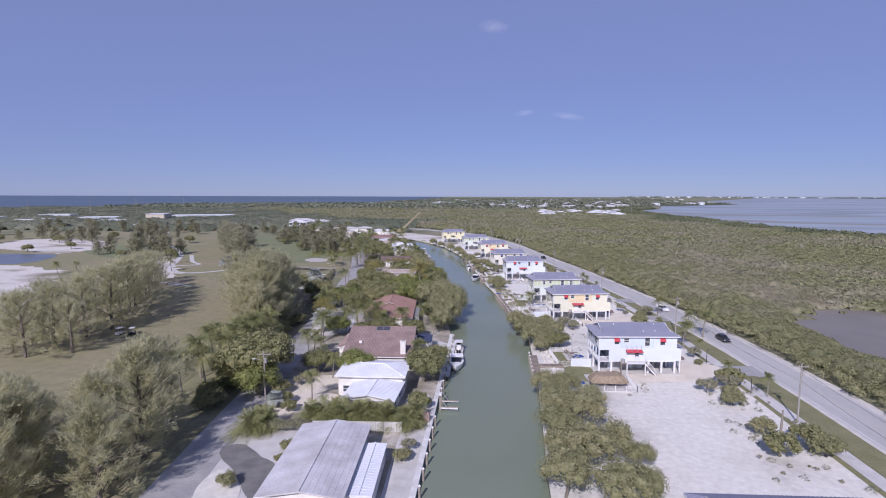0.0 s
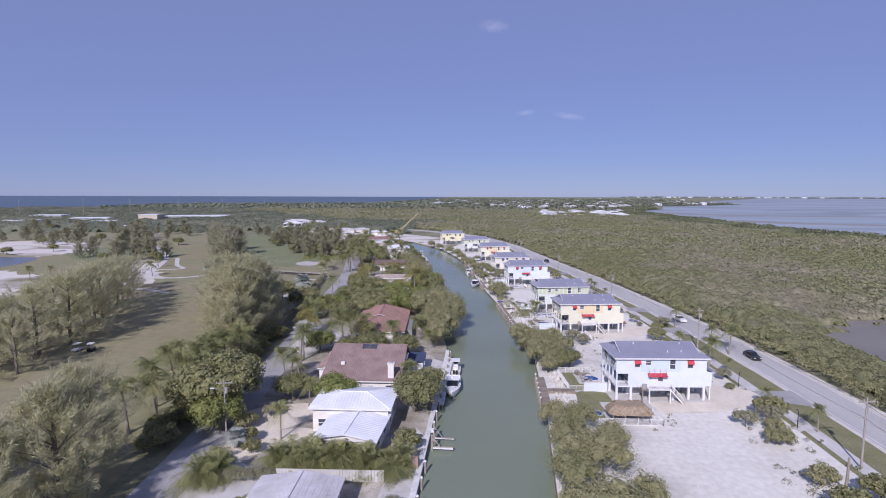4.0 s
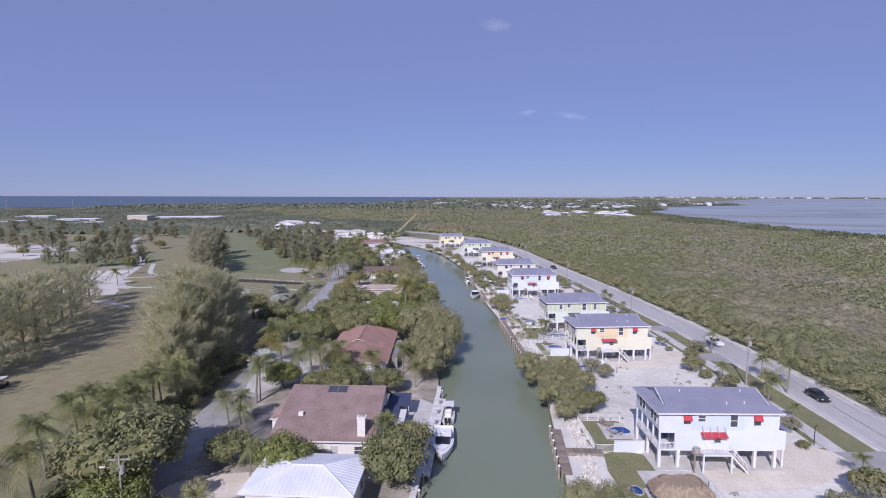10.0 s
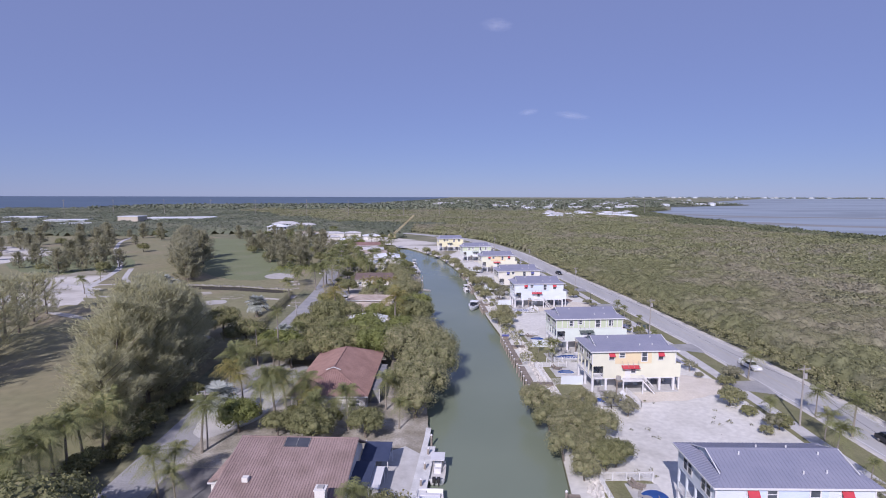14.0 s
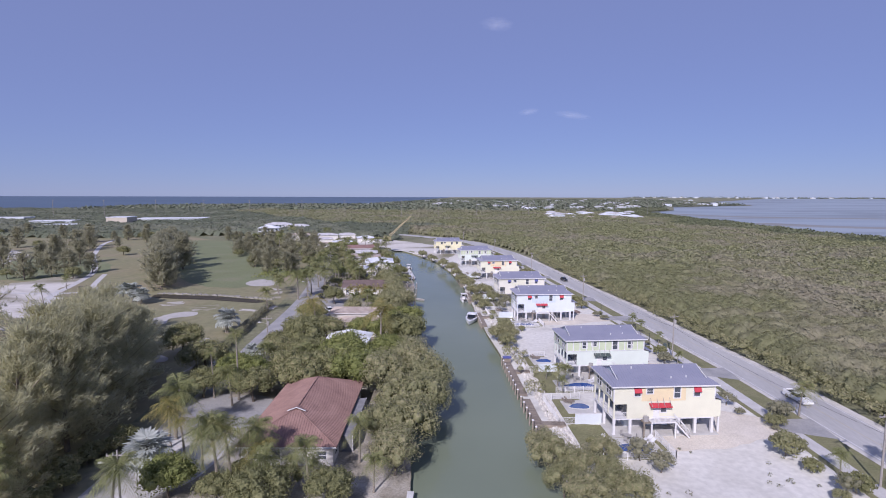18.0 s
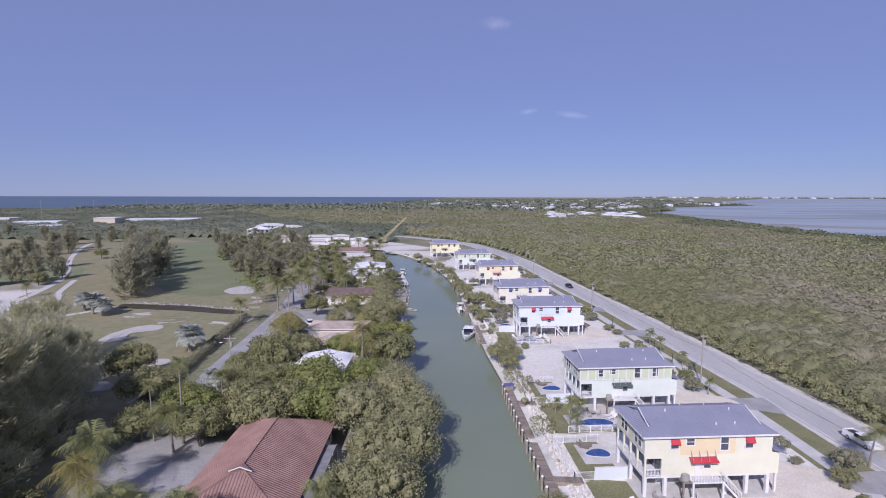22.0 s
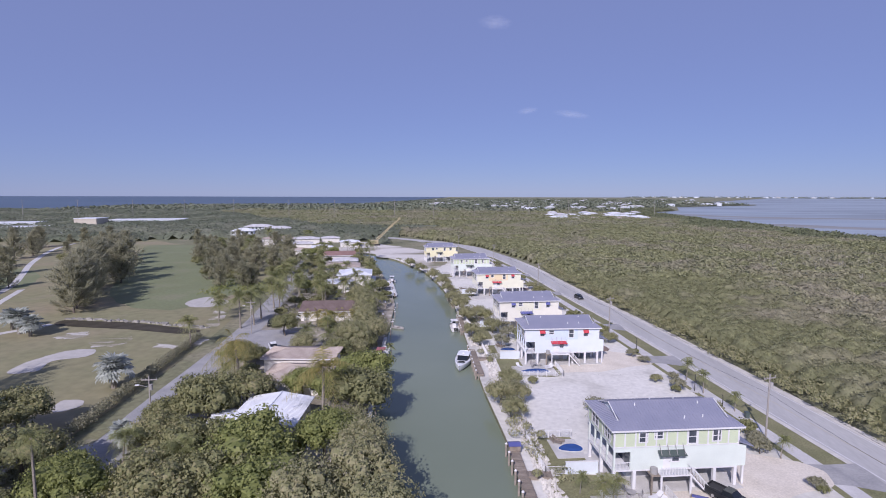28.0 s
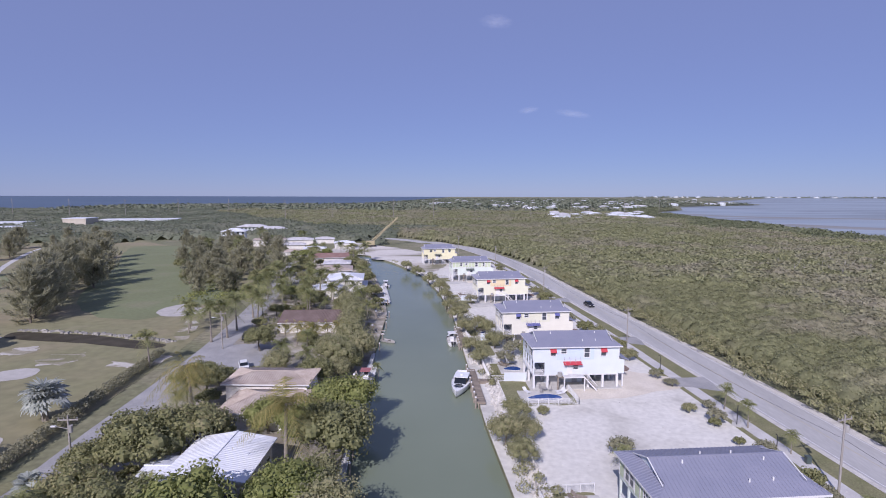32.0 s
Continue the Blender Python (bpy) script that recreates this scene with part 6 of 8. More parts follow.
for i, (x, y, r, h) in enumerate([
        (-70, 186, 4.2, 7), (-58, 173.8, 4.0, 8.5), (-46, 167, 4.2, 6.5), (-44, 193, 4.8, 7.5), (-40, 198, 4.4, 7), (-29, 177, 5.2, 8.5), (-42, 162, 3.6, 5.5), (-34, 166, 4.6, 7), (-25, 169, 4.6, 7.5), (-37, 178, 4.4, 6.5), (-20, 197, 5.0, 8.5), (-22, 184, 4.0, 6.5),
        (-30, 171, 4.4, 7), (-45, 183, 3.8, 5.5), (-26, 203, 3.6, 5.5), (-38, 170, 4.2, 6.5), (-49, 190, 3.4, 5), (-51, 172, 3.4, 5), (-44, 96, 5.2, 11), (-46, 102, 4.6, 9.5), (-42, 91, 3.4, 6.5), (-51, 98, 3.6, 6), (-48, 101, 3.4, 6), (-26, 101, 3.4, 6), (-35, 104, 2.9, 4.5), (-12, 101, 3.6, 7.5), (-22, 209, 4.4, 7.5),
        (-52, 163, 3.2, 5), (-11, 108, 3.0, 5.5), (-33, 206, 3.0, 5), (-52, 245, 3.2, 5)]):
    plant(BROAD[i % 3], x, y, (r / 4.5 + h / 7.7) / 2 * 1.22, label=T_BR, category="tree", group="shade trees")
for i, (x, y, r) in enumerate([(-12, 140, 3.8), (-11, 148, 4.6), (-10, 157, 4.8), (-10.5, 166, 4.8), (-14, 173, 5), (-16, 181, 4.4), (-19, 167, 5), (-14, 157, 4.5), (-15, 148, 4), (-20, 190, 3.2), (-30, 233, 4.2), (-27, 240, 4.0), (-31, 247, 4.2), (-34, 258, 4.2), (-36, 268, 4), (-39, 278, 4), (-43, 288, 3.6), (-33, 238, 4)]):
    plant(FINE[i % 2], x, y, r / 4.5 * 1.02, label="dense small-leaved tree leaning over the canal bank", category="tree", group="bank trees")
for i, (x, y, r) in enumerate([
        (12, 89, 3.2), (15.5, 82, 3.6), (11, 78, 3.4), (13.5, 69, 3.8), (18, 73, 3.2), (10, 63, 3.4), (19.5, 63, 2.8), (11, 96, 2.6), (15, 96, 2.8), (18, 89, 2.6), (21, 71, 2.2), (16, 60, 3.4), (11, 71, 3.2), (12, 83, 3.2),
        (10, 137, 2.6), (8.5, 142, 3.0), (12, 141, 2.8), (11, 128, 2.6), (13, 123, 2.2), (15.5, 131, 2.2), (17, 146, 2.2), (18, 135, 2.6), (14, 128, 2.4), (16, 140, 2.2), (8, 148, 2.2), (12, 133, 2.8), (15, 137, 2.4),
        (5, 212, 2.3), (3, 205, 2.8), (5, 199, 2.2), (6, 206, 2.4), (-3.5, 247, 2.2), (-5, 263, 2.8), (-8, 275, 2.8), (-11.5, 290, 2.4), (-17, 317, 2.8), (-23, 335, 2.8), (-1, 240, 2.0), (2, 252, 2.6), (0, 262, 2.4), (-2, 270, 2.2), (-14, 304, 2.4), (-31, 356, 2.6), (-38, 372, 2.6)]):
    plant(MBUSH[i % 2], x, y, r / 2.6 * 1.1, label="olive-green mangrove bush on the canal bank", category="bush", group="bank bushes")
for i, (x, y, r) in enumerate([(48, 122, 2.0), (48, 104, 3.0), (44, 94, 2.2), (48.5, 80, 2.6), (46, 99, 1.6), (49.5, 163, 2.7), (47, 160, 1.8), (47, 141, 2.2), (44, 139, 1.2), (38, 199, 1.4), (40, 193, 1.6), (36, 214, 1.1), (34, 219, 1.3), (37, 208, 1.0), (43.6, 150.5, 2.7), (43.1, 168.5, 2.0), (31, 246, 2.2), (30, 252, 2.5), (28, 262, 2.8), (26, 268, 2.6), (22, 296, 2.6), (20, 308, 2.6), (18, 318, 2.4), (-27, 106, 2.0), (-24.5, 106, 1.7), (-11.3, 72.9, 1.5), (-11.8, 69.9, 1.5), (-36, 88, 1.8), (-38.5, 92.5, 2.0), (-27.6, 98.5, 1.5), (-36.2, 97, 1.9), (-34, 84.6, 1.6), (-29, 71.4, 1.3), (-28.6, 68, 1.1), (-33.2, 61.6, 1.5), (46.7, 101.7, 2.6), (43.4, 83, 2.2), (42.4, 76, 2.8), (48.9, 76.4, 2.6), (18.5, 148, 1.2), (15, 149, 1.1), (16, 151, 1.0), (9.5, 216, 1.2)]):
    plant(BUSH[i % 2 if i % 5 else 2], x, y, r / 2.2, label="leafy garden shrub on bare sand", category="bush", group="shrubs")
sy = rng.uniform(164, 405, 90)
sp = np.stack([np.array([bank_r(v) for v in sy]) + rng.uniform(1.3, 5.5, 90), sy], 1)
tagged(thicket("seawall_shrubbery", rng, sp, rng.uniform(0.6, 1.45, 90), rng.uniform(0.9, 2.3, 90), 150, 0.2, L_MANG, "low green shrubs growing along the seawall"), category="shrubs", kind="stuff")
for i, (x, y, r) in enumerate([(16.5, 126, 2.2), (18, 127, 1.9), (19, 203, 1.8), (4, 240, 2.0), (6, 246, 2.4), (5, 256, 2.0), (-5, 300, 2.2), (42, 100, 1.8), (22, 147, 2.0), (24, 144, 1.8), (46, 141, 1.6), (51, 166, 1.2)]):
    plant(BROAD[1] if i < 2 else BUSH[2], x, y, 0.62 if i < 2 else r / 2.2 * 1.3, label="thin half-bare young tree on the sandy lot", category="tree", group="young trees")
for k in range(30):
    y = 84 + 2.1 * k + rng.uniform(-0.8, 0.8)
    x = lerp([(q[1], q[0]) for q in LEFT_ROAD], y) - 5.2 - rng.uniform(0, 3.4)
    plant(BUSH[1], x, y, rng.uniform(0.7, 1.15), label="dark leafy undergrowth along the side street", category="bush", group="street bushes")
T_PA = "coconut palm with arching green fronds"
for i, (x, y, h) in enumerate([
        (-56, 89, 6.5), (-53, 92, 6), (-58, 99, 6.5), (-59, 106, 6.5), (-55, 108, 6), (-54, 112, 6), (-55, 117, 6.5), (-54, 122, 6), (-57, 112, 6.5), (-58, 118, 6), (-56, 126, 6), (-60, 111, 6), (-53, 105, 5.5), (-56, 103, 6), (-57, 122, 6),
        (-34.5, 135.6, 7), (-32, 134.4, 6.5), (-30.5, 136.6, 6), (-22, 134.6, 5.5), (-27, 133.6, 4.5), (-41.4, 125.5, 6), (-31.4, 89.2, 4), (-40.6, 114.2, 4.5), (-40.3, 117, 4), (-36.8, 112, 4), (-47.4, 147, 6.5), (-38.5, 139, 4.5),
        (-66, 262, 7), (-63, 268, 7), (-68, 276, 7), (-61, 281, 6.5), (-72, 290, 7), (-74, 300, 7), (-66, 293, 6), (-57, 290, 6), (-54, 283, 6), (-77, 310, 7), (-70, 305, 6), (-62, 300, 6), (-56, 300, 8), (-80, 322, 7), (-50, 296, 5),
        (-79, 262, 5), (-81, 266, 5), (-77, 258, 4.5), (-65, 255, 7), (-67, 251, 7), (-49, 208, 3.5), (-15, 109, 4.5), (-45, 160, 5),
        (-150, 235, 5), (-190, 225, 4), (-196, 221, 4), (-165, 262, 4), (-70, 232, 5.5), (-48, 302, 6), (-90, 395, 7), (-70, 398, 7), (-66, 404, 7), (-92, 372, 6), (-88, 362, 6), (-86, 348, 6)]):
    plant(PALM[i % 3], x, y, h / 6.5 * 1.2, label=T_PA, category="palm tree", group="coconut palms")
for i in range(37):
    x, y = (rng.uniform(-29, -15.5), rng.uniform(80.5, 83)) if i < 26 else ((rng.uniform(-13.5, -10.5), rng.uniform(79, 83)) if i < 31 else (rng.uniform(-38, -33.5), rng.uniform(76, 82)))
    plant(ARECA[i % 2], x, y, rng.uniform(0.75, 1.25), label="bushy clumping palm in a garden hedge", category="palm tree", group="hedge palms")
for i, (x, y, h) in enumerate([(-45, 162.5, 12.5), (-50, 163, 9)]):
    plant(TALL, x, y, h / 12.0, yaw=90 * i, label="very tall thin palm beside the side street", category="palm tree", group="tall palms")
for i, (x, y, h) in enumerate([(-29, 136, 5.5), (-45.5, 207, 10), (-25.2, 193.5, 10), (-48, 250, 5), (-45, 250, 5), (-42.5, 250, 5.3), (-40, 250, 5), (-37.5, 250.5, 5.3), (-35, 251.5, 5), (-33, 253, 5), (-46.8, 144.6, 6.2), (-43.6, 143, 5.5)]):
    plant(YPALM[i % 2], x, y, h / 6.0, label="coconut palm with yellowing fronds", category="palm tree", group="yellow palms")
for i, (x, y, s) in enumerate([(-44.2, 136, 1.5), (-70.2, 206.5, 1.75), (-122, 240, 1.7), (-117, 238, 1.5), (-128, 244, 1.4), (-53.5, 186, 0.9), (-51, 184, 0.85), (-37, 86, 0.8)]):
    plant(SILVER[i % 2], x, y, s, label="silvery blue fan palm with stiff round leaves", category="palm tree", group="silver palms")
for i, (x, y, s) in enumerate([(57, 139.5, 1.5), (56, 147, 1.1), (53.5, 165, 1.3), (48.5, 130, 1.4), (52, 138, 1.0), (47.5, 145, 0.8), (50.5, 126, 0.7), (52.5, 99, 0.9), (42, 190, 0.7), (41, 214, 0.9), (40.5, 221, 0.9), (43, 206, 0.7), (18, 196, 1.0), (19.5, 197, 0.7), (14.0, 174.3, 1.0), (15.4, 175.6, 0.9), (14.6, 171.4, 0.7), (12.2, 178.6, 0.6), (-25, 136.5, 0.9), (-22, 136, 0.9), (-21, 230, 0.7), (49.5, 108, 0.8), (9, 244, 0.9), (8, 240, 0.8)]):
    plant(PALM[i % 3], x, y, s * 0.62, label="small palm beside the path", category="palm tree", group="path palms")
HOUSE_PLOTS = [(-22, 64, 9, 12), (-21.5, 95, 9, 9), (-24, 117, 12, 13), (-28.5, 153, 10, 15), (-36, 214, 10, 10), (-34, 191, 9, 8), (-45.5, 266, 10, 9), (-53, 314, 9, 12), (-67, 355, 10, 10), (-72, 373, 8, 7), (-81, 396, 11, 10), (-37, 70, 6, 12), (-44, 150, 6, 14), (-37, 113, 6, 9), (-53, 240, 8, 12), (-34, 92, 7, 7), (-22, 191, 5, 8), (-12, 118, 4, 12)]
rv = random.Random(17)
placed = []
for k in range(1500):
    y = rv.uniform(84, 420)
    x0 = lerp([(q[1], q[0]) for q in LEFT_ROAD], min(y, 400)) + 5.0
    x1 = lerp(CANAL_L, y) - 2.6
    x = rv.uniform(x0, x1)
    if any(abs(x - a) < w and abs(y - b) < d for a, b, w, d in HOUSE_PLOTS) or any((x - a) ** 2 + (y - b) ** 2 < 16 for a, b in placed):
        continue
    if len(placed) > 150:
        break
    placed.append((x, y))
    r = rv.random()
    if r < 0.42:
        plant(BUSH[1], x, y, rv.uniform(0.7, 1.3), label="dense leafy garden bush between canal houses", category="bush", group="garden bushes")
    elif r < 0.66:
        plant(PALM[k % 3], x, y, rv.uniform(0.6, 1.05), label="coconut palm in a canal-side garden", category="palm tree", group="garden palms")
    elif r < 0.9:
        plant(BROAD[k % 3], x, y, rv.uniform(0.55, 0.85), label="small leafy garden tree between canal houses", category="tree", group="garden trees")
    else:
        plant(FINE[k % 2], x, y, rv.uniform(0.6, 0.85), label="fine-leaved garden tree between canal houses", category="tree", group="garden trees")
snag = thing("dead_tree", 0, 0)
bm = bmesh.new()
tube([(0, 0, 0), (0.1, 0.05, 2.6), (0.0, 0.2, 5.6)], [0.12, 0.10, 0.04], bm, 5)
part("trunk", bm, mat("bleached_dead_wood", two((0.30, 0.285, 0.25), (0.42, 0.40, 0.36)), 2.0, 0.9), snag)
for k, (a, z0, ln) in enumerate([(0.4, 2.8, 1.5), (2.6, 3.4, 1.3), (4.4, 4.2, 1.0)]):
    part("branch", tube([(0.05, 0.1, z0), (math.cos(a) * ln * 0.6, math.sin(a) * ln * 0.6, z0 + 0.7), (math.cos(a) * ln, math.sin(a) * ln, z0 + 1.5)], [0.07, 0.05, 0.025], None, 4), snag.children[0].data.materials[0], snag)
for k in range(64):
    f = rv.random()
    x, y = 140 + 74 * f + rv.gauss(0, 8), 378 - 34 * f + rv.gauss(0, 24)
    plant(snag, x, y, rv.uniform(0.75, 1.25), label="bleached dead tree trunk standing in mangroves", category="dead tree", group="dead trees")
lx, ly = rng.uniform(39, 51, 60), rng.uniform(66, 106, 60)
tagged(thicket("lot_scrub", rng, np.stack([lx + (ly - 86) * 0.06, ly], 1), rng.uniform(0.2, 0.7, 60), rng.uniform(0.25, 0.8, 60), 40, 0.15, L_GREY, "low scrubby weed clumps on the sandy lot"), category="weeds", kind="stuff")
for k in range(44):
    y = rv.uniform(110, 400)
    plant(SBUSH[2] if k % 3 == 0 else SBUSH[1], path_c(y) - rv.uniform(2.0, 5.5), y, rv.uniform(0.3, 0.85), label="rounded garden shrub beside the bike path", category="bush", group="path shrubs")
for k in range(70):
    x, y = rv.uniform(-175, -62), rv.uniform(395, 520)
    if x > -60 - (y - 380) * 0.55:
        continue
    plant((BUSH[1], PALM[k % 3], SBUSH[2], SBUSH[0])[k % 4], x, y, rv.uniform(0.8, 1.5), label="garden greenery round far canal-end houses", category="tree", group="far garden trees")
gp = []
while len(gp) < 260:
    y = rv.uniform(222, 405)
    x = rv.uniform(lerp([(q[1], q[0]) for q in LEFT_ROAD], min(y, 400)) + 4.4, lerp(CANAL_L, y) - 2.0)
    if not any(abs(x - c) < w * 0.95 and abs(y - d) < h * 0.95 for c, d, w, h in HOUSE_PLOTS):
        gp.append((x, y))
gp = np.array(gp)
tagged(thicket("garden_undergrowth", rng, gp, rng.uniform(0.7, 1.9, 260), rng.uniform(0.9, 2.8, 260), 90, 0.24, L_BROAD, "leafy undergrowth between canal houses and palms"), category="shrubs", kind="stuff")
MODELS.append(snag)
for m in MODELS:
    for o in list(m.children) + [m]:
        bpy.data.objects.remove(o)

# ---- yards, docks, boats, poles, vehicles ----
M_THATCH = mat("dry_palm_thatch", two((0.22, 0.17, 0.12), (0.36, 0.29, 0.21)), 1.2, 0.95, fine=0.3, bump=0.6, stretch=(3, 3, 0.6))
M_GEL = mat("white_gelcoat", two((0.72, 0.73, 0.74), (0.80, 0.81, 0.82)), 0.6, 0.25)
M_DARKGLASS = mat("dark_tinted_glass", two((0.012, 0.015, 0.02), (0.02, 0.024, 0.03)), 0.5, 0.08)
M_BLACK = mat("black_rubber", two((0.02, 0.02, 0.022), (0.035, 0.035, 0.037)), 2.0, 0.7)
M_POLE = mat("weathered_pole_wood", two((0.24, 0.22, 0.20), (0.36, 0.34, 0.32)), 2.0, 0.9, fine=0.2, stretch=(4, 4, 0.4))
M_ROCK = mat("white_coral_rock", two((0.42, 0.40, 0.37), (0.56, 0.54, 0.50)), 2.0, 0.95, fine=0.2, island=0.2)
M_YELLOWMETAL = mat("yellow_machine_paint", two((0.40, 0.34, 0.20), (0.50, 0.43, 0.27)), 1.0, 0.5)
M_CONCWALL = mat("white_seawall_concrete", two((0.50, 0.50, 0.49), (0.66, 0.66, 0.65)), 0.8, 0.9, fine=0.12)


def picket_fence(points, label, height=1.2, m=None, z=0.02):
    """A white aluminium yard fence along the places: posts, rails and thin pickets."""
    m = m or M_TRIM
    F = thing("fence", points[0][0], points[0][1], z, 0, label, "fence", "yard fences")
    o = Vector(points[0])
    for a, b in zip(points, points[1:]):
        a, b = Vector(a) - o, Vector(b) - o
        n = max(1, round((b - a).length / 1.9))
        for k in range(n + 1):
            q = a.lerp(b, k / n)
            part("post", box(q.x - 0.05, q.x + 0.05, q.y - 0.05, q.y + 0.05, 0, height + 0.05), m, F)
        for h in (0.15, height):
            part("rail", bar((a.x, a.y, h), (b.x, b.y, h), 0.05), m, F)
        bm = bmesh.new()
        c = int((b - a).length / 0.14)
        for k in range(1, c):
            q = a.lerp(b, k / c)
            box(q.x - 0.014, q.x + 0.014, q.y - 0.014, q.y + 0.014, 0.1, height, bm)
        tagged(part("picket_infill", bm, m, F), kind="stuff")
    return F


def pool(x, y, yaw, rx, ry, label):
    """A kidney-shaped pool: coping ring and blue water."""
    P = thing("swimming_pool", x, y, 0.12, yaw, label, "pool", "pools")
    n = 36
    ring = []
    for k in range(n):
        t = 2 * math.pi * k / n
        r = 1 - 0.16 * math.cos(2 * t + 0.5) * math.sin(t)
        ring.append((rx * r * math.cos(t), ry * r * math.sin(t) * (1 + 0.15 * math.cos(t))))
    bm = bmesh.new()
    bm.faces.new([bm.verts.new((a, b, 0.02)) for a, b in ring])
    bmesh.ops.triangulate(bm, faces=bm.faces[:])
    part("water", bm, M_WATERPOOL, P)
    bm = bmesh.new()
    lo = [bm.verts.new((a, b, 0.05)) for a, b in ring]
    hi = [bm.verts.new((a * 1.09, b * 1.15, 0.05)) for a, b in ring]
    dn = [bm.verts.new((a * 1.09, b * 1.15, -0.02)) for a, b in ring]
    for k in range(n):
        j = (k + 1) % n
        bm.faces.new((lo[k], hi[k], hi[j], lo[j]))
        bm.faces.new((hi[k], dn[k], dn[j], hi[j]))
    part("coping", bm, M_CONCWALL, P)
    return P


def lounger(x, y, yaw, m, label):
    L = thing("sun_lounger", x, y, 0.12, yaw, label, "lounger", "pool loungers")
    part("seat", box(-0.33, 0.33, -0.95, 0.35, 0.28, 0.36), m, L)
    part("backrest", poly([[(-0.33, 0.35, 0.36), (0.33, 0.35, 0.36), (0.33, 0.95, 0.8), (-0.33, 0.95, 0.8)]], None, 0.08), m, L)
    for sx in (-0.28, 0.28):
        for sy in (-0.85, 0.3):
            part("leg", box(sx - 0.03, sx + 0.03, sy - 0.03, sy + 0.03, 0, 0.28), m, L)


def table_set(x, y, yaw):
    T = thing("patio_table", x, y, 0.12, yaw, "dark round patio table on a pool deck", "table", "patio tables")
    part("tabletop", tube([(0, 0, 0.68), (0, 0, 0.73)], 0.6, None, 12), M_AC, T)
    part("stem", tube([(0, 0, 0), (0, 0, 0.68)], 0.06, None, 6), M_AC, T)
    for k in range(3):
        a = k * 2.1
        C = thing("patio_chair", x + math.cos(a) * 1.1, y + math.sin(a) * 1.1, 0.12, math.degrees(a) + 90, "dark slatted patio chair on a deck", "chair", "patio chairs")
        part("seat", box(-0.25, 0.25, -0.25, 0.25, 0.4, 0.46), M_AC, C)
        part("backrest", box(-0.25, 0.25, -0.28, -0.22, 0.46, 0.95), M_AC, C)
        for sx in (-0.2, 0.2):
            for sy in (-0.2, 0.2):
                part("leg", box(sx - 0.025, sx + 0.025, sy - 0.025, sy + 0.025, 0, 0.4), M_AC, C)


for k, (hx, hy, hyaw) in enumerate([(31.7, 109.9, 4.5), (28.0, 155.8, 8.5), (24.4, 181.0, 9.5), (16.9, 228.6, 8.5), (12.0, 256.8, 11), (4.8, 304.6, 12)]):
    m = pose(hx, hy, 0, 0, 0, hyaw)

    def at(px, py, m=m):
        q = m @ Vector((px, py, 0))
        return (q.x, q.y)
    picket_fence([at(-12.8, 4.2), at(-15.5, 4.2), at(-15.7, 14.4), at(-8.6, 14.6)], "white metal picket fence round a canal-side lawn")
    W = thing("garden_wall", *at(-10.6, 4.2), 0, hyaw, "smooth white garden wall beside the raised house", "wall", "garden walls")
    part("wall_panel", box(-2.2, 2.2, -0.08, 0.08, 0.02, 1.75), P_WHITE, W)
    part("wall_cap", box(-2.25, 2.25, -0.12, 0.12, 1.75, 1.82), M_TRIM, W)
    pool(*at(-9.9, 11.0), hyaw, 1.75, 1.15, "small blue pool with pale coping on a deck")
    lounger(*at(-11.6, 12.6), hyaw + 60, M_WOOD, "brown wooden sun lounger by a pool")
    lounger(*at(-11.0, 13.2), hyaw + 60, M_WOOD, "brown wooden sun lounger by a pool")
    if k in (1, 2, 3):
        pool(*at(-7.0, -4.4), hyaw, 3.0, 1.25, "kidney-shaped blue pool with pale coping")
        picket_fence([at(-12.5, -7.6), at(-1.8, -7.6), at(-1.8, -1.2)], "white metal picket fence beside a pool")
        lounger(*at(-9.8, -2.0), hyaw + 20, M_TRIM, "white plastic sun lounger by a pool")
        lounger(*at(-3.6, -3.2), hyaw - 70, M_TRIM, "white plastic sun lounger by a pool")
        lounger(*at(-3.6, -2.2), hyaw - 70, M_TRIM, "white plastic sun lounger by a pool")
        table_set(*at(-6.4, -1.6), hyaw)
    if k == 0:
        table_set(*at(-11.2, 9.4), hyaw)
    if k < 4:
        gx1, gy1 = at(-14.6, 3.3)
        gx0 = bank_r(gy1) + 0.8
        G = thing("gangway", gx0, gy1, 0, math.degrees(math.atan2(0.05, 1)), "brown plank gangway from a dock across the rock walk", "gangway", "gangways")
        count = max(4, int((gx1 - gx0) / 0.3))
        for q in range(count):
            part("plank", box(q * 0.3, q * 0.3 + 0.27, -0.7, 0.7, 0.5, 0.56), M_WOOD, G)
        for sy in (-0.6, 0.6):
            part("bearer", box(0, count * 0.3, sy - 0.06, sy + 0.06, 0.02, 0.5), M_WOOD, G)

# thatched hut with its deck and fence
hut = thing("tiki_hut", 23.8, 101.3, 0, 3, "brown thatched hut with a low hipped roof", "hut")
bm = bmesh.new()
n = 32
prof = [(1.0, 1.5), (1.06, 1.55), (0.95, 2.0), (0.82, 2.45), (0.7, 2.65)]
rings = []
for f, z in prof:
    rings.append([bm.verts.new((3.5 * (f if f > 0.9 else f * 0.92 + 0.06) * math.copysign(abs(math.cos(t)) ** 0.45, math.cos(t)) + 0.06 * math.sin(9 * t), 2.1 * f * math.copysign(abs(math.sin(t)) ** 0.45, math.sin(t)), z + 0.07 * math.sin(11 * t + z))) for t in [2 * math.pi * q / n for q in range(n)]])
for r0, r1 in zip(rings, rings[1:]):
    for q in range(n):
        bm.faces.new((r0[q], r0[(q + 1) % n], r1[(q + 1) % n], r1[q]))
bm.faces.new(rings[-1])
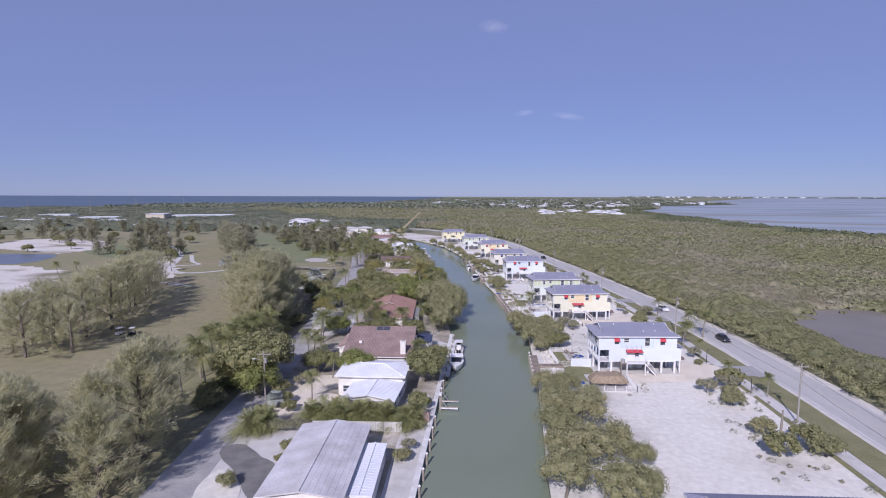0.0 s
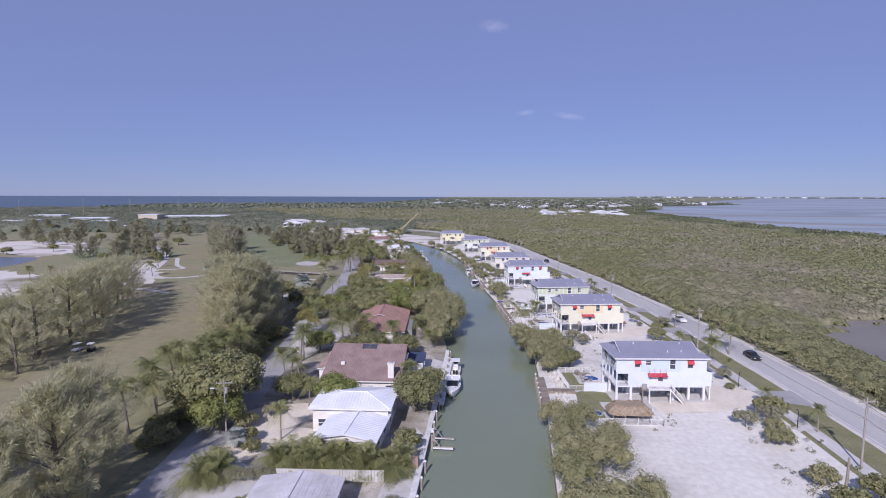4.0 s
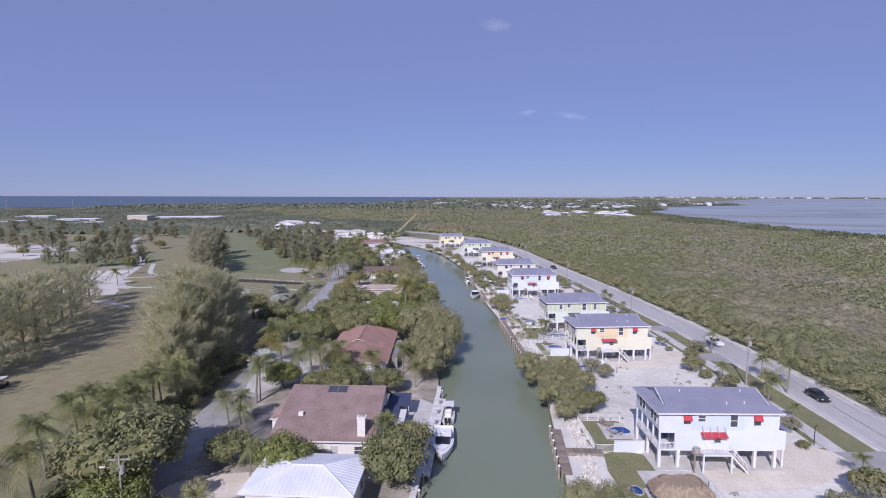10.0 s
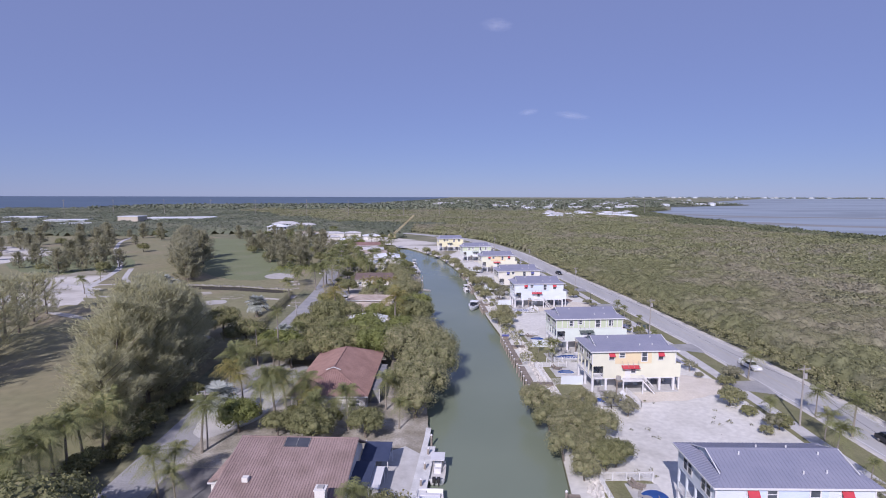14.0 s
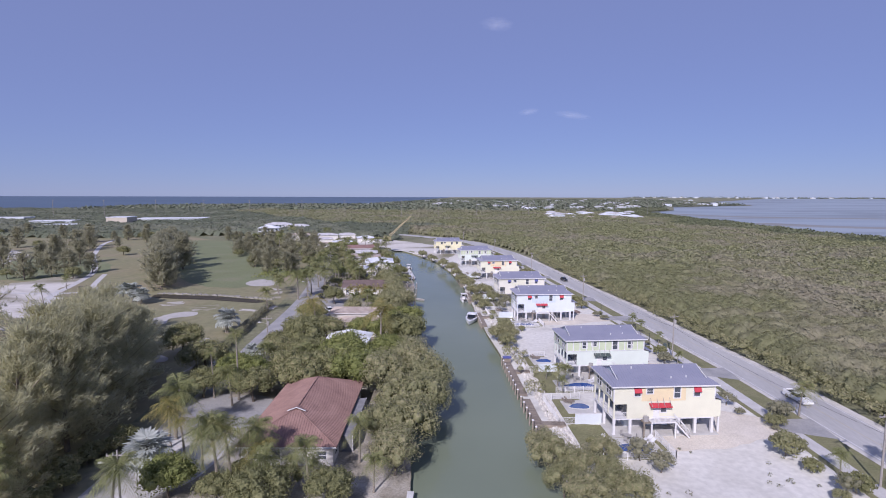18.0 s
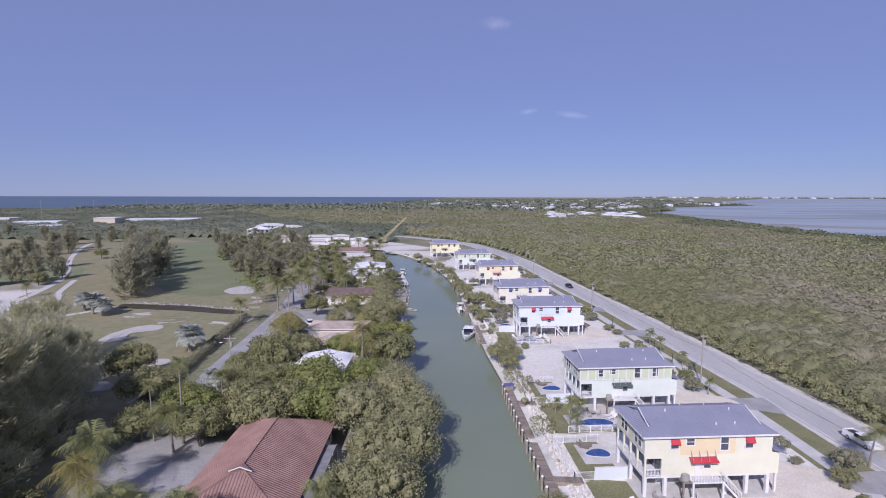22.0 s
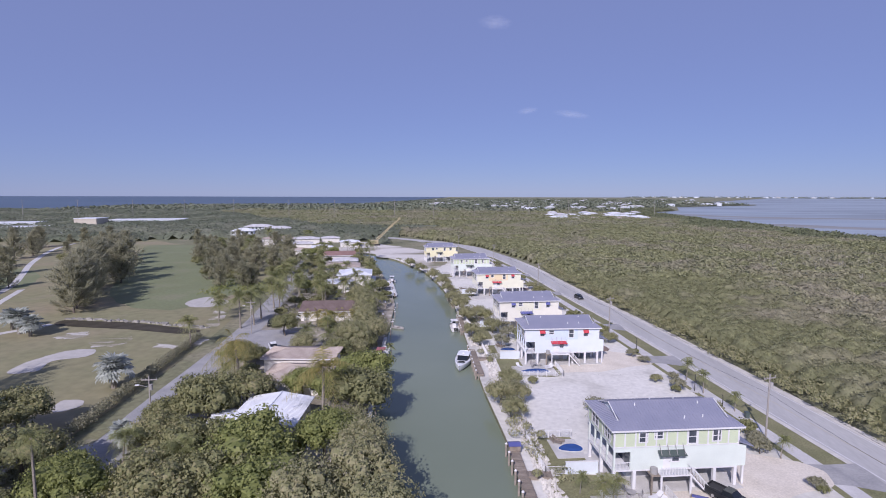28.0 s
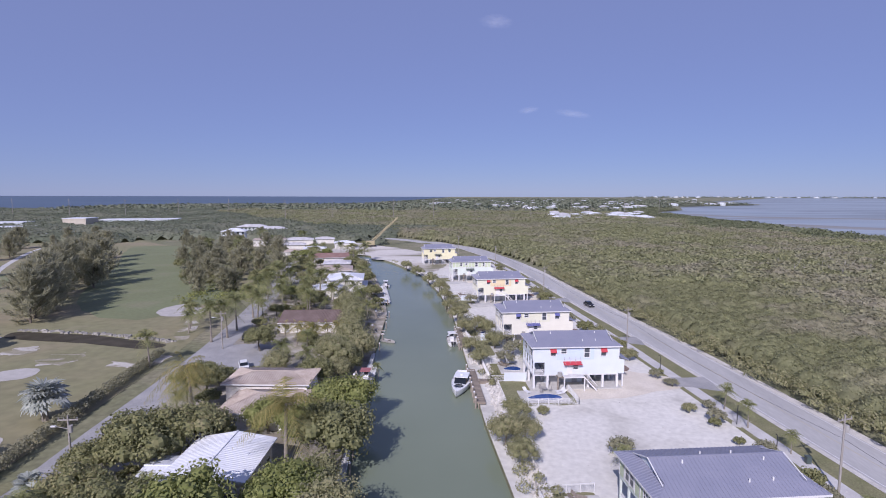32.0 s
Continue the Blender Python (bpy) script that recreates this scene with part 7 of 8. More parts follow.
roof = part("thatch_roof", bm, M_THATCH, hut)
rngt = np.random.default_rng(77)
tt = rngt.uniform(0, 2 * math.pi, 1500)
ff = rngt.uniform(0, 1, 1500)
sc = 1.05 - 0.36 * ff
px = 3.45 * sc * np.sign(np.cos(tt)) * np.abs(np.cos(tt)) ** 0.5
py = 2.1 * sc * np.sign(np.sin(tt)) * np.abs(np.sin(tt)) ** 0.5
pz = 1.55 + 1.1 * ff ** 0.85
cen = np.stack([px, py, pz + 0.05], 1)
al = np.stack([px / 3.45, py / 2.1, -0.9 * np.ones(1500)], 1)
obj("thatch_fringe", quads_mesh("thatch_fringe", leaves(rngt, cen, np.stack([px * 0.1, py * 0.3, np.ones(1500)], 1), 0.16, 4.5, 0.3, al), M_THATCH), roof)
for sx in (-3.0, -1.0, 1.0, 3.0):
    for sy in (-1.7, 1.7):
        part("post", tube([(sx, sy, 0.1), (sx, sy, 1.75)], 0.1, None, 7), M_WOOD, hut)
part("deck", box(-3.6, 3.9, -2.6, 2.6, 0.02, 0.14), M_CONC, hut)
picket_fence([(18.4, 98.5), (28.8, 99.0), (28.6, 104.5)], "white metal picket fence beside a thatched hut")
pool(-13.2, 91.2, 0, 1.3, 1.9, "small turquoise pool beside the seawall")
pool(18.9, 103.0, 0, 0.9, 0.9, "small blue pool by a thatched hut")


# seawalls, docks and pilings
def seawall(side, y0, y1, label):
    S = thing("seawall", 0, 0, 0, 0, label, "seawall", "seawalls", "structure")
    y = y0
    while y < y1:
        e = min(y + 3.0, y1)
        a, b = side(y), side(e)
        s = 1 if side(0) > 0 else -1
        part("wall_panel", poly([[(a, y, 0.22), (b, e, 0.22), (b - s * 0.22, e, 0.22), (a - s * 0.22, y, 0.22)]], None, 1.8), M_CONCWALL, S)
        part("cap", poly([[(a + s * 0.5, y + 0.02, 0.34), (b + s * 0.5, e - 0.02, 0.34), (b - s * 0.32, e - 0.02, 0.34), (a - s * 0.32, y + 0.02, 0.34)]], None, 0.14), M_CONCWALL, S)
        y = e


seawall(lambda y: lerp(CANAL_L, y), 40, 136, "white concrete seawall along the canal")
seawall(lambda y: lerp(CANAL_L, y), 190, 245, "grey concrete seawall along the canal")
M_PILE = mat("grey_piling_wood", two((0.22, 0.19, 0.16), (0.34, 0.30, 0.26)), 2.0, 0.9, fine=0.2)
pile0 = thing("piling", 0, 0, 0, 0, "grey wooden mooring piling with a white cap", "piling", "pilings")
part("pole", tube([(0, 0, -2.2), (0, 0, 1.35)], 0.16, None, 8), M_PILE, pile0)
part("cap", tube([(0, 0, 1.35), (0, 0, 1.42), (0, 0, 1.6)], [0.2, 0.19, 0.02], None, 8), M_TRIM, pile0)


def dock(y0, y1, out, width, label):
    """A plank walkway along the canal-side bank between two distances, with pilings on its outer edge."""
    Dk = thing("dock", 0, 0, 0, 0, label, "dock", "docks")
    y = y0
    n = 0
    while y < y1:
        x = bank_r(y) + out
        part("plank", box(x, x + width, y, y + 0.46, 0.42, 0.5), M_WOOD, Dk)
        y += 0.5
    y = y0
    while y <= y1:
        x = bank_r(y) + out
        part("bearer", box(x, x + width, y - 0.08, y + 0.08, 0.24, 0.42), M_WOOD, Dk)
        part("support", tube([(x + 0.2, y, -2.2), (x + 0.2, y, 0.3)], 0.13, None, 6), M_PILE, Dk)
        copy_thing(pile0, pose(x - 0.3, y, 0))
        y += 2.4


dock(106, 119, -0.5, 1.5, "weathered plank dock with white-capped pilings")
dock(144, 167, -0.5, 1.5, "weathered plank dock along the canal bank")
dock(169, 190, -0.5, 1.5, "weathered plank dock along the canal bank")
dock(219, 236, -0.3, 1.4, "brown plank dock beside a moored cruiser")
dock(252, 268, -0.4, 1.4, "brown plank dock beside a moored boat")
dock(284, 296, -0.4, 1.4, "far plank dock on the canal")
for k in range(18):
    y = 62 + k * 4.1
    if not (86 < y < 94):
        copy_thing(pile0, pose(-8.3, y, -0.2))
for y in (192, 196, 200, 222, 226, 234, 250, 258, 270, 282, 300, 312, 324):
    copy_thing(pile0, pose(lerp(CANAL_L, y) + 0.8, y, -0.2))
for o in list(pile0.children) + [pile0]:
    bpy.data.objects.remove(o)

# rock rubble along the lots
rr = np.random.default_rng(9)
v, f = [], []
for k in range(4200):
    y = rr.uniform(95, 400)
    x = bank_r(y) + rr.uniform(0.8, 3.0) + (1.7 if 100 < y < 240 else 0)
    s = rr.uniform(0.14, 0.5)
    b = len(v)
    c = np.array([x, y, s * 0.25])
    pts = np.array([[1, 0, 0], [0, 1, 0], [-1, 0, 0], [0, -1, 0], [0, 0, 1], [0, 0, -0.6]]) * rr.uniform(0.6, 1.2, (6, 3)) * s
    v += [tuple(c + q) for q in pts]
    f += [(b, b + 1, b + 4), (b + 1, b + 2, b + 4), (b + 2, b + 3, b + 4), (b + 3, b, b + 4), (b + 1, b, b + 5), (b + 2, b + 1, b + 5), (b + 3, b + 2, b + 5), (b, b + 3, b + 5)]
tagged(mesh_ob("rock_rubble", v, f, M_ROCK), "white coral rubble along the bank", "rocks", kind="stuff")
ribbon("rock_walk", [(bank_r(y) + 4.2, y) for y in range(104, 236, 8)], 1.9, mat("white_rock_walk", two((0.55, 0.53, 0.49), (0.72, 0.70, 0.66)), 1.6, 0.95, fine=0.3, bump=0.8, bump_scale=5), 0.07, "white crushed-rock walk along the bank", "path")
v, f = [], []
for k in range(420):
    x, y = rr.uniform(10, 46), rr.uniform(56, 226)
    if not (100 < y < 122 or 147 < y < 192):
        s = rr.uniform(0.03, 0.13)
        b = len(v)
        v += [(x - s, y, 0.02), (x, y - s, 0.02), (x + s, y, 0.02), (x, y + s, 0.02), (x, y, 0.02 + s)]
        f += [(b, b + 1, b + 4), (b + 1, b + 2, b + 4), (b + 2, b + 3, b + 4), (b + 3, b, b + 4)]
tagged(mesh_ob("loose_stones", v, f, M_ROCK), "small loose stones on the sand lots", "rocks", kind="stuff")
# weeds and debris lines on the empty lots
wx = rr.uniform(12, 46, 420)
wy = np.where(rr.uniform(size=420) < 0.5, rr.normal(99, 10, 420), rr.normal(136, 8, 420))
ok = (np.abs(wy - 112) > 7) & (wy > 60)
wp = np.stack([wx, wy], 1)[ok]
wp = wp[(patchy(wp, 0.12, 21.0) > 0.2) & ((wp[:, 0] > 38) | (wp[:, 1] > 94))]
thicket("lot_weeds", rr, wp, 0.35 * rr.uniform(0.5, 1.4, len(wp)), 0.4 * np.ones(len(wp)), 14, 0.16, L_GREY, "low dry weeds on bare sand")

# clipped hedge on the golf side of the street
hp = []
for k in range(150):
    t = k / 149
    q = Vector((-60, 174)).lerp(Vector((-72.5, 240)), t)
    hp += [(q.x + rr.uniform(-0.5, 0.5), q.y + rr.uniform(-0.2, 0.2)), (q.x + rr.uniform(-0.6, 0.6), q.y)]
hp = np.array(hp)
H = thicket("hedge", rr, hp, 1.0 * rr.uniform(0.8, 1.2, len(hp)), 1.9 * rr.uniform(0.85, 1.15, len(hp)), 44, 0.22, L_GREY, "grey-green clipped hedge beside the street")
tagged(H, category="hedge", kind="stuff")
lp = np.array([(-79 - 5 * (k % 6) + rr.uniform(-2, 2), 298 + 4 * (k // 6) + rr.uniform(-2, 2)) for k in range(36)])
thicket("green_shrubbery", rr, lp, 2.2 * rr.uniform(0.8, 1.2, 36), 1.6 * rr.uniform(0.8, 1.2, 36), 60, 0.4, L_BRIGHT, "bright green low shrubbery by a bunker")


# boats
def hull(L, B, H, bm=None):
    """Lofted hull, bow towards -y."""
    bm = bm or bmesh.new()
    st = []
    n = 12
    for i in range(n + 1):
        t = i / n
        y = L / 2 - t * L
        w = B / 2 * (1 - max(0, (t - 0.45) / 0.55) ** 2.3) * (0.92 + 0.08 * min(1, t * 4))
        sheer = H * (1 + 0.35 * max(0, t - 0.4) ** 1.5)
        w = max(w, 0.03)
        st.append([bm.verts.new(p) for p in ((-w, y, sheer), (-w * 0.93, y, H * 0.35), (-w * 0.6, y, -0.15 + 0.3 * t ** 4), (0, y, -0.35 + 0.55 * t ** 4), (w * 0.6, y, -0.15 + 0.3 * t ** 4), (w * 0.93, y, H * 0.35), (w, y, sheer))])
    for a, b in zip(st, st[1:]):
        for k in range(6):
            bm.faces.new((a[k], a[k + 1], b[k + 1], b[k]))
    bm.faces.new(st[0][::-1])
    return bm, st


def deck_of(L, B, H, f0, f1, z):
    bm = bmesh.new()
    prev = None
    for i in range(9):
        t = f0 + (f1 - f0) * i / 8
        y = L / 2 - t * L
        w = max(0.02, B / 2 * (1 - max(0, (t - 0.45) / 0.55) ** 2.3) - 0.04)
        zz = z + 0.35 * H * max(0, t - 0.4) ** 1.5
        row = (bm.verts.new((-w, y, zz)), bm.verts.new((0, y, zz + 0.06)), bm.verts.new((w, y, zz)))
        if prev:
            bm.faces.new((prev[0], prev[1], row[1], row[0]))
            bm.faces.new((prev[1], prev[2], row[2], row[1]))
        prev = row
    return bm


def outboard(parent, x, y, z):
    o = part("outboard_motor", box(x - 0.22, x + 0.22, y, y + 0.6, z, z + 0.55), M_BLACK, parent)
    part("leg", box(x - 0.08, x + 0.08, y + 0.1, y + 0.35, z - 0.9, z), M_BLACK, o)


def cruiser(x, y, yaw, L, B, label, z=-0.6, hardtop=True, bow_pad=True):
    c = thing("motor_cruiser", x, y, z, yaw, label, "boat", "moored boats")
    bm, _ = hull(L, B, 1.15)
    part("hull", bm, M_GEL, c, smooth=True)
    part("foredeck", deck_of(L, B, 1.15, 0.42, 0.985, 1.12), M_GEL, c)
    part("cockpit_sole", deck_of(L, B, 1.15, 0.01, 0.42, 0.55), M_CONC, c)
    w = B * 0.36
    f = [(-w, -L * 0.02, 1.15), (w, -L * 0.02, 1.15), (w * 0.85, -L * 0.16, 1.15), (-w * 0.85, -L * 0.16, 1.15)]
    t = [(-w * 0.92, 0.02 * L, 2.05), (w * 0.92, 0.02 * L, 2.05), (w * 0.8, -L * 0.06, 2.05), (-w * 0.8, -L * 0.06, 2.05)]
    bm = bmesh.new()
    a = [bm.verts.new(p) for p in f]
    b = [bm.verts.new(p) for p in t]
    for k in range(4):
        bm.faces.new((a[k], a[(k + 1) % 4], b[(k + 1) % 4], b[k]))
    part("windscreen", bm, M_DARKGLASS, c)
    if hardtop:
        top = part("hardtop", box(-w * 1.02, w * 1.02, -L * 0.075, L * 0.17, 2.05, 2.16), M_GEL, c)
        for sx in (-1, 1):
            part("strut", bar((sx * w, L * 0.15, 1.0), (sx * w, L * 0.15, 2.05), 0.07), M_GEL, top)
        part("radar", tube([(0, 0.03 * L, 2.16), (0, 0.03 * L, 2.4)], 0.28, None, 10), M_GEL, top)
    if bow_pad:
        part("sun_pad", tube([(0, -L * 0.26, 1.26), (0, -L * 0.26, 1.32)], B * 0.24, None, 12), M_DARKGLASS, c, "dark oval foredeck pad")
    part("helm_seat", box(-w * 0.7, w * 0.7, L * 0.07, L * 0.12, 0.6, 1.35), M_TRIM, c)
    part("stern_bench", box(-w, w, L * 0.38, L * 0.43, 0.6, 1.0), M_TRIM, c)
    rail = bmesh.new()
    pts = [(-B * 0.44, -L * 0.12, 1.7), (-B * 0.36, -L * 0.3, 1.8), (0, -L * 0.49, 1.95), (B * 0.36, -L * 0.3, 1.8), (B * 0.44, -L * 0.12, 1.7)]
    tube(pts, 0.03, rail, 5)
    part("bow_rail", rail, M_AC, c)
    return c


def console_boat(x, y, yaw, L, B, label, z=-0.6, top=None, motors=2):
    c = thing("motor_boat", x, y, z, yaw, label, "boat", "moored boats")
    bm, _ = hull(L, B, 0.85)
    part("hull", bm, M_GEL, c, smooth=True)
    part("sole", deck_of(L, B, 0.85, 0.02, 0.75, 0.45), M_CONC, c)
    part("foredeck", deck_of(L, B, 0.85, 0.75, 0.985, 0.84), M_GEL, c)
    part("console", box(-0.5, 0.5, -0.6, 0.3, 0.45, 1.35), M_GEL, c)
    part("windscreen", box(-0.45, 0.45, -0.62, -0.58, 1.35, 1.75), M_DARKGLASS, c)
    part("helm_seat", box(-0.45, 0.45, 0.8, 1.3, 0.45, 1.2), M_TRIM, c)
    t = part("t_top", box(-0.95, 0.95, -0.9, 1.3, 2.35, 2.45), top or M_TRIM, c)
    for sx in (-0.6, 0.6):
        for sy in (-0.6, 0.9):
            part("strut", bar((sx, sy, 0.5), (sx, sy, 2.36), 0.05), M_AC, t)
    for k in range(motors):
        outboard(c, (k - (motors - 1) / 2) * 0.6, L / 2 - 0.05, 0.6)
    return c


cruiser(-4.6, 229, -6, 12.0, 3.7, "white motor cruiser with dark bow pad moored at a dock")
console_boat(-8.6, 259, 190, 8.5, 2.6, "white centre-console boat moored stern out", top=M_TRIM)
cruiser(-6.6, 113.6, 4, 9.8, 3.4, "white cabin cruiser moored at the seawall", bow_pad=False)
console_boat(-6.6, 124.5, 182, 6.5, 2.3, "small white boat with twin outboards at the seawall")
console_boat(-22.8, 227.0, 186, 7.5, 2.5, "white boat with a red top on a lift", z=0.5, top=mat("faded_red_canvas", two((0.28, 0.10, 0.11), (0.36, 0.14, 0.15)), 1.0, 0.9))
console_boat(-40, 333, 195, 9, 2.8, "white fishing boat moored far down the canal")
console_boat(-63, 398, 205, 8, 2.6, "white boat at the canal's far end")
console_boat(-34.5, 300, 190, 6, 2.2, "small white boat by the bank")
sk = thing("skiff", -24.2, 257, -0.6, 60, "small grey open skiff by the bank", "boat", "moored boats")
bm, _ = hull(4.2, 1.6, 0.5)
part("hull", bm, M_AC, sk)
part("sole", deck_of(4.2, 1.6, 0.5, 0.02, 0.95, 0.2), M_AC, sk)
part("thwart", box(-0.7, 0.7, -0.2, 0.1, 0.4, 0.46), M_WOOD, sk)


def boat_lift(x, y, yaw, label, z=0.4):
    l = thing("boat_lift", x, y, -0.6, yaw, label, "boat lift", "boat lifts")
    for sy in (-1.6, 1.6):
        part("beam", box(-1.6, 1.4, sy - 0.09, sy + 0.09, z, z + 0.2), M_TRIM, l)
        part("bunk", box(-1.4, 1.4, sy * 0.9 - 0.05, sy * 0.9 + 0.05, z + 0.2, z + 0.32), M_WOOD, l)
        for sx in (-1.75,):
            part("post", box(sx - 0.14, sx + 0.14, sy - 0.14, sy + 0.14, -1.5, 2.6), M_PILE, l)
        part("arm", bar((-1.7, sy, 2.3), (-0.4, sy, z + 0.15), 0.1), M_AC, l)
    part("drive_box", box(-2.0, -1.6, -0.4, 0.4, 2.3, 2.7), M_TRIM, l)


boat_lift(-6.3, 90.4, 0, "white empty boat lift on the seawall")
boat_lift(-23.2, 227, 4, "boat lift holding a white boat", 0.2)
boat_lift(-28.0, 264, 8, "white empty boat lift on the bank")
boat_lift(-30.5, 280, 8, "white empty boat lift on the bank")

# docks on the left bank
for y0, y1 in ((104, 130), (222, 236), (300, 330)):
    L = thing("dock", 0, 0, 0, 0, "pale concrete dock along the seawall", "dock", "docks")
    y = y0
    while y < y1:
        x = lerp(CANAL_L, y)
        part("slab", box(x - 0.2, x + 1.5, y, y + 1.95, 0.1, 0.3), M_CONCWALL, L)
        part("support", tube([(x + 1.2, y + 0.5, -2.2), (x + 1.2, y + 0.5, 0.12)], 0.14, None, 6), M_PILE, L)
        y += 2.0


# utility poles with wires
def utility_pole(x, y, h, yaw, label):
    P = thing("utility_pole", x, y, 0, yaw, label, "utility pole", "utility poles")
    part("pole", tube([(0, 0, 0), (0, 0, h * 0.5), (0, 0, h)], [0.15, 0.13, 0.10], None, 8), M_POLE, P)
    arm = part("crossarm", box(-1.2, 1.2, -0.06, 0.06, h - 0.7, h - 0.55), M_POLE, P)
    for sx in (-1.1, -0.45, 1.1):
        part("insulator", tube([(sx, 0, h - 0.55), (sx, 0, h - 0.3)], 0.05, None, 6), M_AC, arm)
    part("transformer", tube([(0.32, -0.1, h - 2.2), (0.32, -0.1, h - 1.3)], 0.24, None, 10), M_AC, P)
    return P


POLES = [(51.4, 40), (51.6, 88), (51.2, 143), (43.0, 196), (32.8, 254), (20.5, 320), (4, 392), (-18, 452)]
for k, (x, y) in enumerate(POLES):
    utility_pole(x, y, 10.2, 8 * k, "weathered wooden utility pole with crossarm and transformer")
for k, ((x0, y0), (x1, y1)) in enumerate(zip(POLES, POLES[1:])):
    C = thing("power_line", x0, y0, 0, 0, "thin sagging overhead power line", "cable", "power lines")
    for off, z in ((-1.1, 9.85), (1.1, 9.85), (0, 7.2)):
        pts = []
        for q in range(9):
            t = q / 8
            pts.append(((x1 - x0) * t + off, (y1 - y0) * t, z - 0.9 * 4 * t * (1 - t)))
        part("wire", tube(pts, 0.018, None, 4), M_BLACK, C)
LP = [(-40.5, 90), (-41.2, 126.8), (-51.5, 190), (-61.5, 246), (-74, 312)]
for k, (x, y) in enumerate(LP):
    P = utility_pole(x, y, 9.0, 10, "wooden street pole with a lamp arm")
    a = part("lamp_arm", bar((0, 0, 7.2), (-1.6, 0, 7.6), 0.05), M_AC, P)
    part("lamp_head", box(-2.1, -1.5, -0.12, 0.12, 7.52, 7.66), M_TRIM, a)
# path lamps
for k, (x, y) in enumerate([(49.2, 118), (48.8, 163), (39.8, 215), (40.5, 205), (50.0, 100), (36, 240)]):
    L = thing("path_lamp", x, y, 0, 30 * k, "dark slim lamp post beside the path", "lamp post", "path lamps")
    part("post", tube([(0, 0, 0), (0, 0, 2.9)], 0.06, None, 6), M_BLACK, L)
    part("lamp_head", tube([(0, 0, 2.9), (0.15, 0, 3.15), (0.45, 0, 3.1)], 0.06, None, 6), M_BLACK, L)
    part("base", box(-0.9, 0.9, -0.7, 0.7, 0, 0.08), M_CONC, L)
T = thing("bare_trunk", 45.3, 81.5, 0, 0, "pale leaning bare tree trunk on the sand lot", "tree trunk")
part("trunk", tube([(0, 0, 0), (0.2, 0.1, 2.2), (0.35, 0.3, 4.6)], [0.22, 0.18, 0.12], None, 7), M_PALMBARK, T)
B = thing("bin", 43.8, 203.5, 0, 0, "dark green wheeled bin beside the road", "bin")
part("body", box(-0.3, 0.3, -0.35, 0.35, 0.1, 1.0), M_GREENAWN, B)
part("lid", box(-0.32, 0.32, -0.38, 0.38, 1.0, 1.08), M_GREENAWN, B)


# vehicles
def car(x, y, yaw, paint, label, pickup=False):
    c = thing("pickup_truck" if pickup else "car", x, y, 0.065, yaw, label, "vehicle", "vehicles")
    L, W = (5.4, 1.9) if pickup else (4.6, 1.8)
    bm = bmesh.new()
    prof = [(-L / 2, 0.45), (-L / 2 + 0.05, 0.8), (-L * 0.22, 0.95), (L / 2 - 0.1, 1.0), (L / 2, 0.5)]
    a = [bm.verts.new((-W / 2, p, z)) for p, z in prof] + [bm.verts.new((-W / 2, L / 2, 0.3)), bm.verts.new((-W / 2, -L / 2, 0.3))]
    b = [bm.verts.new((W / 2, v.co.y, v.co.z)) for v in a]
    n = len(a)
    for k in range(n):
        bm.faces.new((a[k], a[(k + 1) % n], b[(k + 1) % n], b[k]))
    bm.faces.new(a[::-1])
    bm.faces.new(b)
    body = part("body", bm, paint, c)
    y0, y1 = (-L * 0.2, L * 0.12) if pickup else (-L * 0.22, L * 0.42)
    w = W / 2 - 0.1
    bm = bmesh.new()
    lo = [bm.verts.new(p) for p in ((-w, y0, 0.92), (w, y0, 0.92), (w, y1, 0.98), (-w, y1, 0.98))]
    hi = [bm.verts.new(p) for p in ((-w * 0.82, y0 + 0.65, 1.5), (w * 0.82, y0 + 0.65, 1.5), (w * 0.82, y1 - (0.15 if pickup else 0.5), 1.5), (-w * 0.82, y1 - (0.15 if pickup else 0.5), 1.5))]
    for k in range(4):
        bm.faces.new((lo[k], lo[(k + 1) % 4], hi[(k + 1) % 4], hi[k]))
    part("glass_house", bm, M_DARKGLASS, c)
    part("roof", poly([[tuple(v) for v in [(-w * 0.84, y0 + 0.6, 1.53), (w * 0.84, y0 + 0.6, 1.53), (w * 0.84, y1 - 0.1 if pickup else y1 - 0.45, 1.53), (-w * 0.84, y1 - 0.1 if pickup else y1 - 0.45, 1.53)]]], None, 0.06), paint, c)
    if pickup:
        part("bed_floor", box(-w + 0.05, w - 0.05, y1 + 0.1, L / 2 - 0.12, 1.0, 1.03), M_BLACK, c)
        for sx in (-1, 1):
            part("bed_side", box(sx * w - 0.04, sx * w + 0.04, y1, L / 2 - 0.02, 0.95, 1.25), paint, c)
        part("tailgate", box(-w, w, L / 2 - 0.1, L / 2 - 0.02, 0.95, 1.25), paint, c)
    for sx in (-1, 1):
        for sy in (-L * 0.31, L * 0.3):
            t = part("wheel", tube([(sx * (W / 2 - 0.2), sy, 0.33), (sx * (W / 2 + 0.02), sy, 0.33)], 0.33, None, 12), M_BLACK, c)
            part("rim", tube([(sx * (W / 2 + 0.02), sy, 0.33), (sx * (W / 2 + 0.04), sy, 0.33)], 0.2, None, 10), M_AC, t)
        part("headlight", box(sx * W * 0.36 - 0.18, sx * W * 0.36 + 0.18, -L / 2 - 0.01, -L / 2 + 0.05, 0.62, 0.78), M_TRIM, c)
        part("tail_light", box(sx * W * 0.42 - 0.1, sx * W * 0.42 + 0.1, L / 2 - 0.06, L / 2 + 0.01, 0.62, 0.85), M_RED, c)
    return c


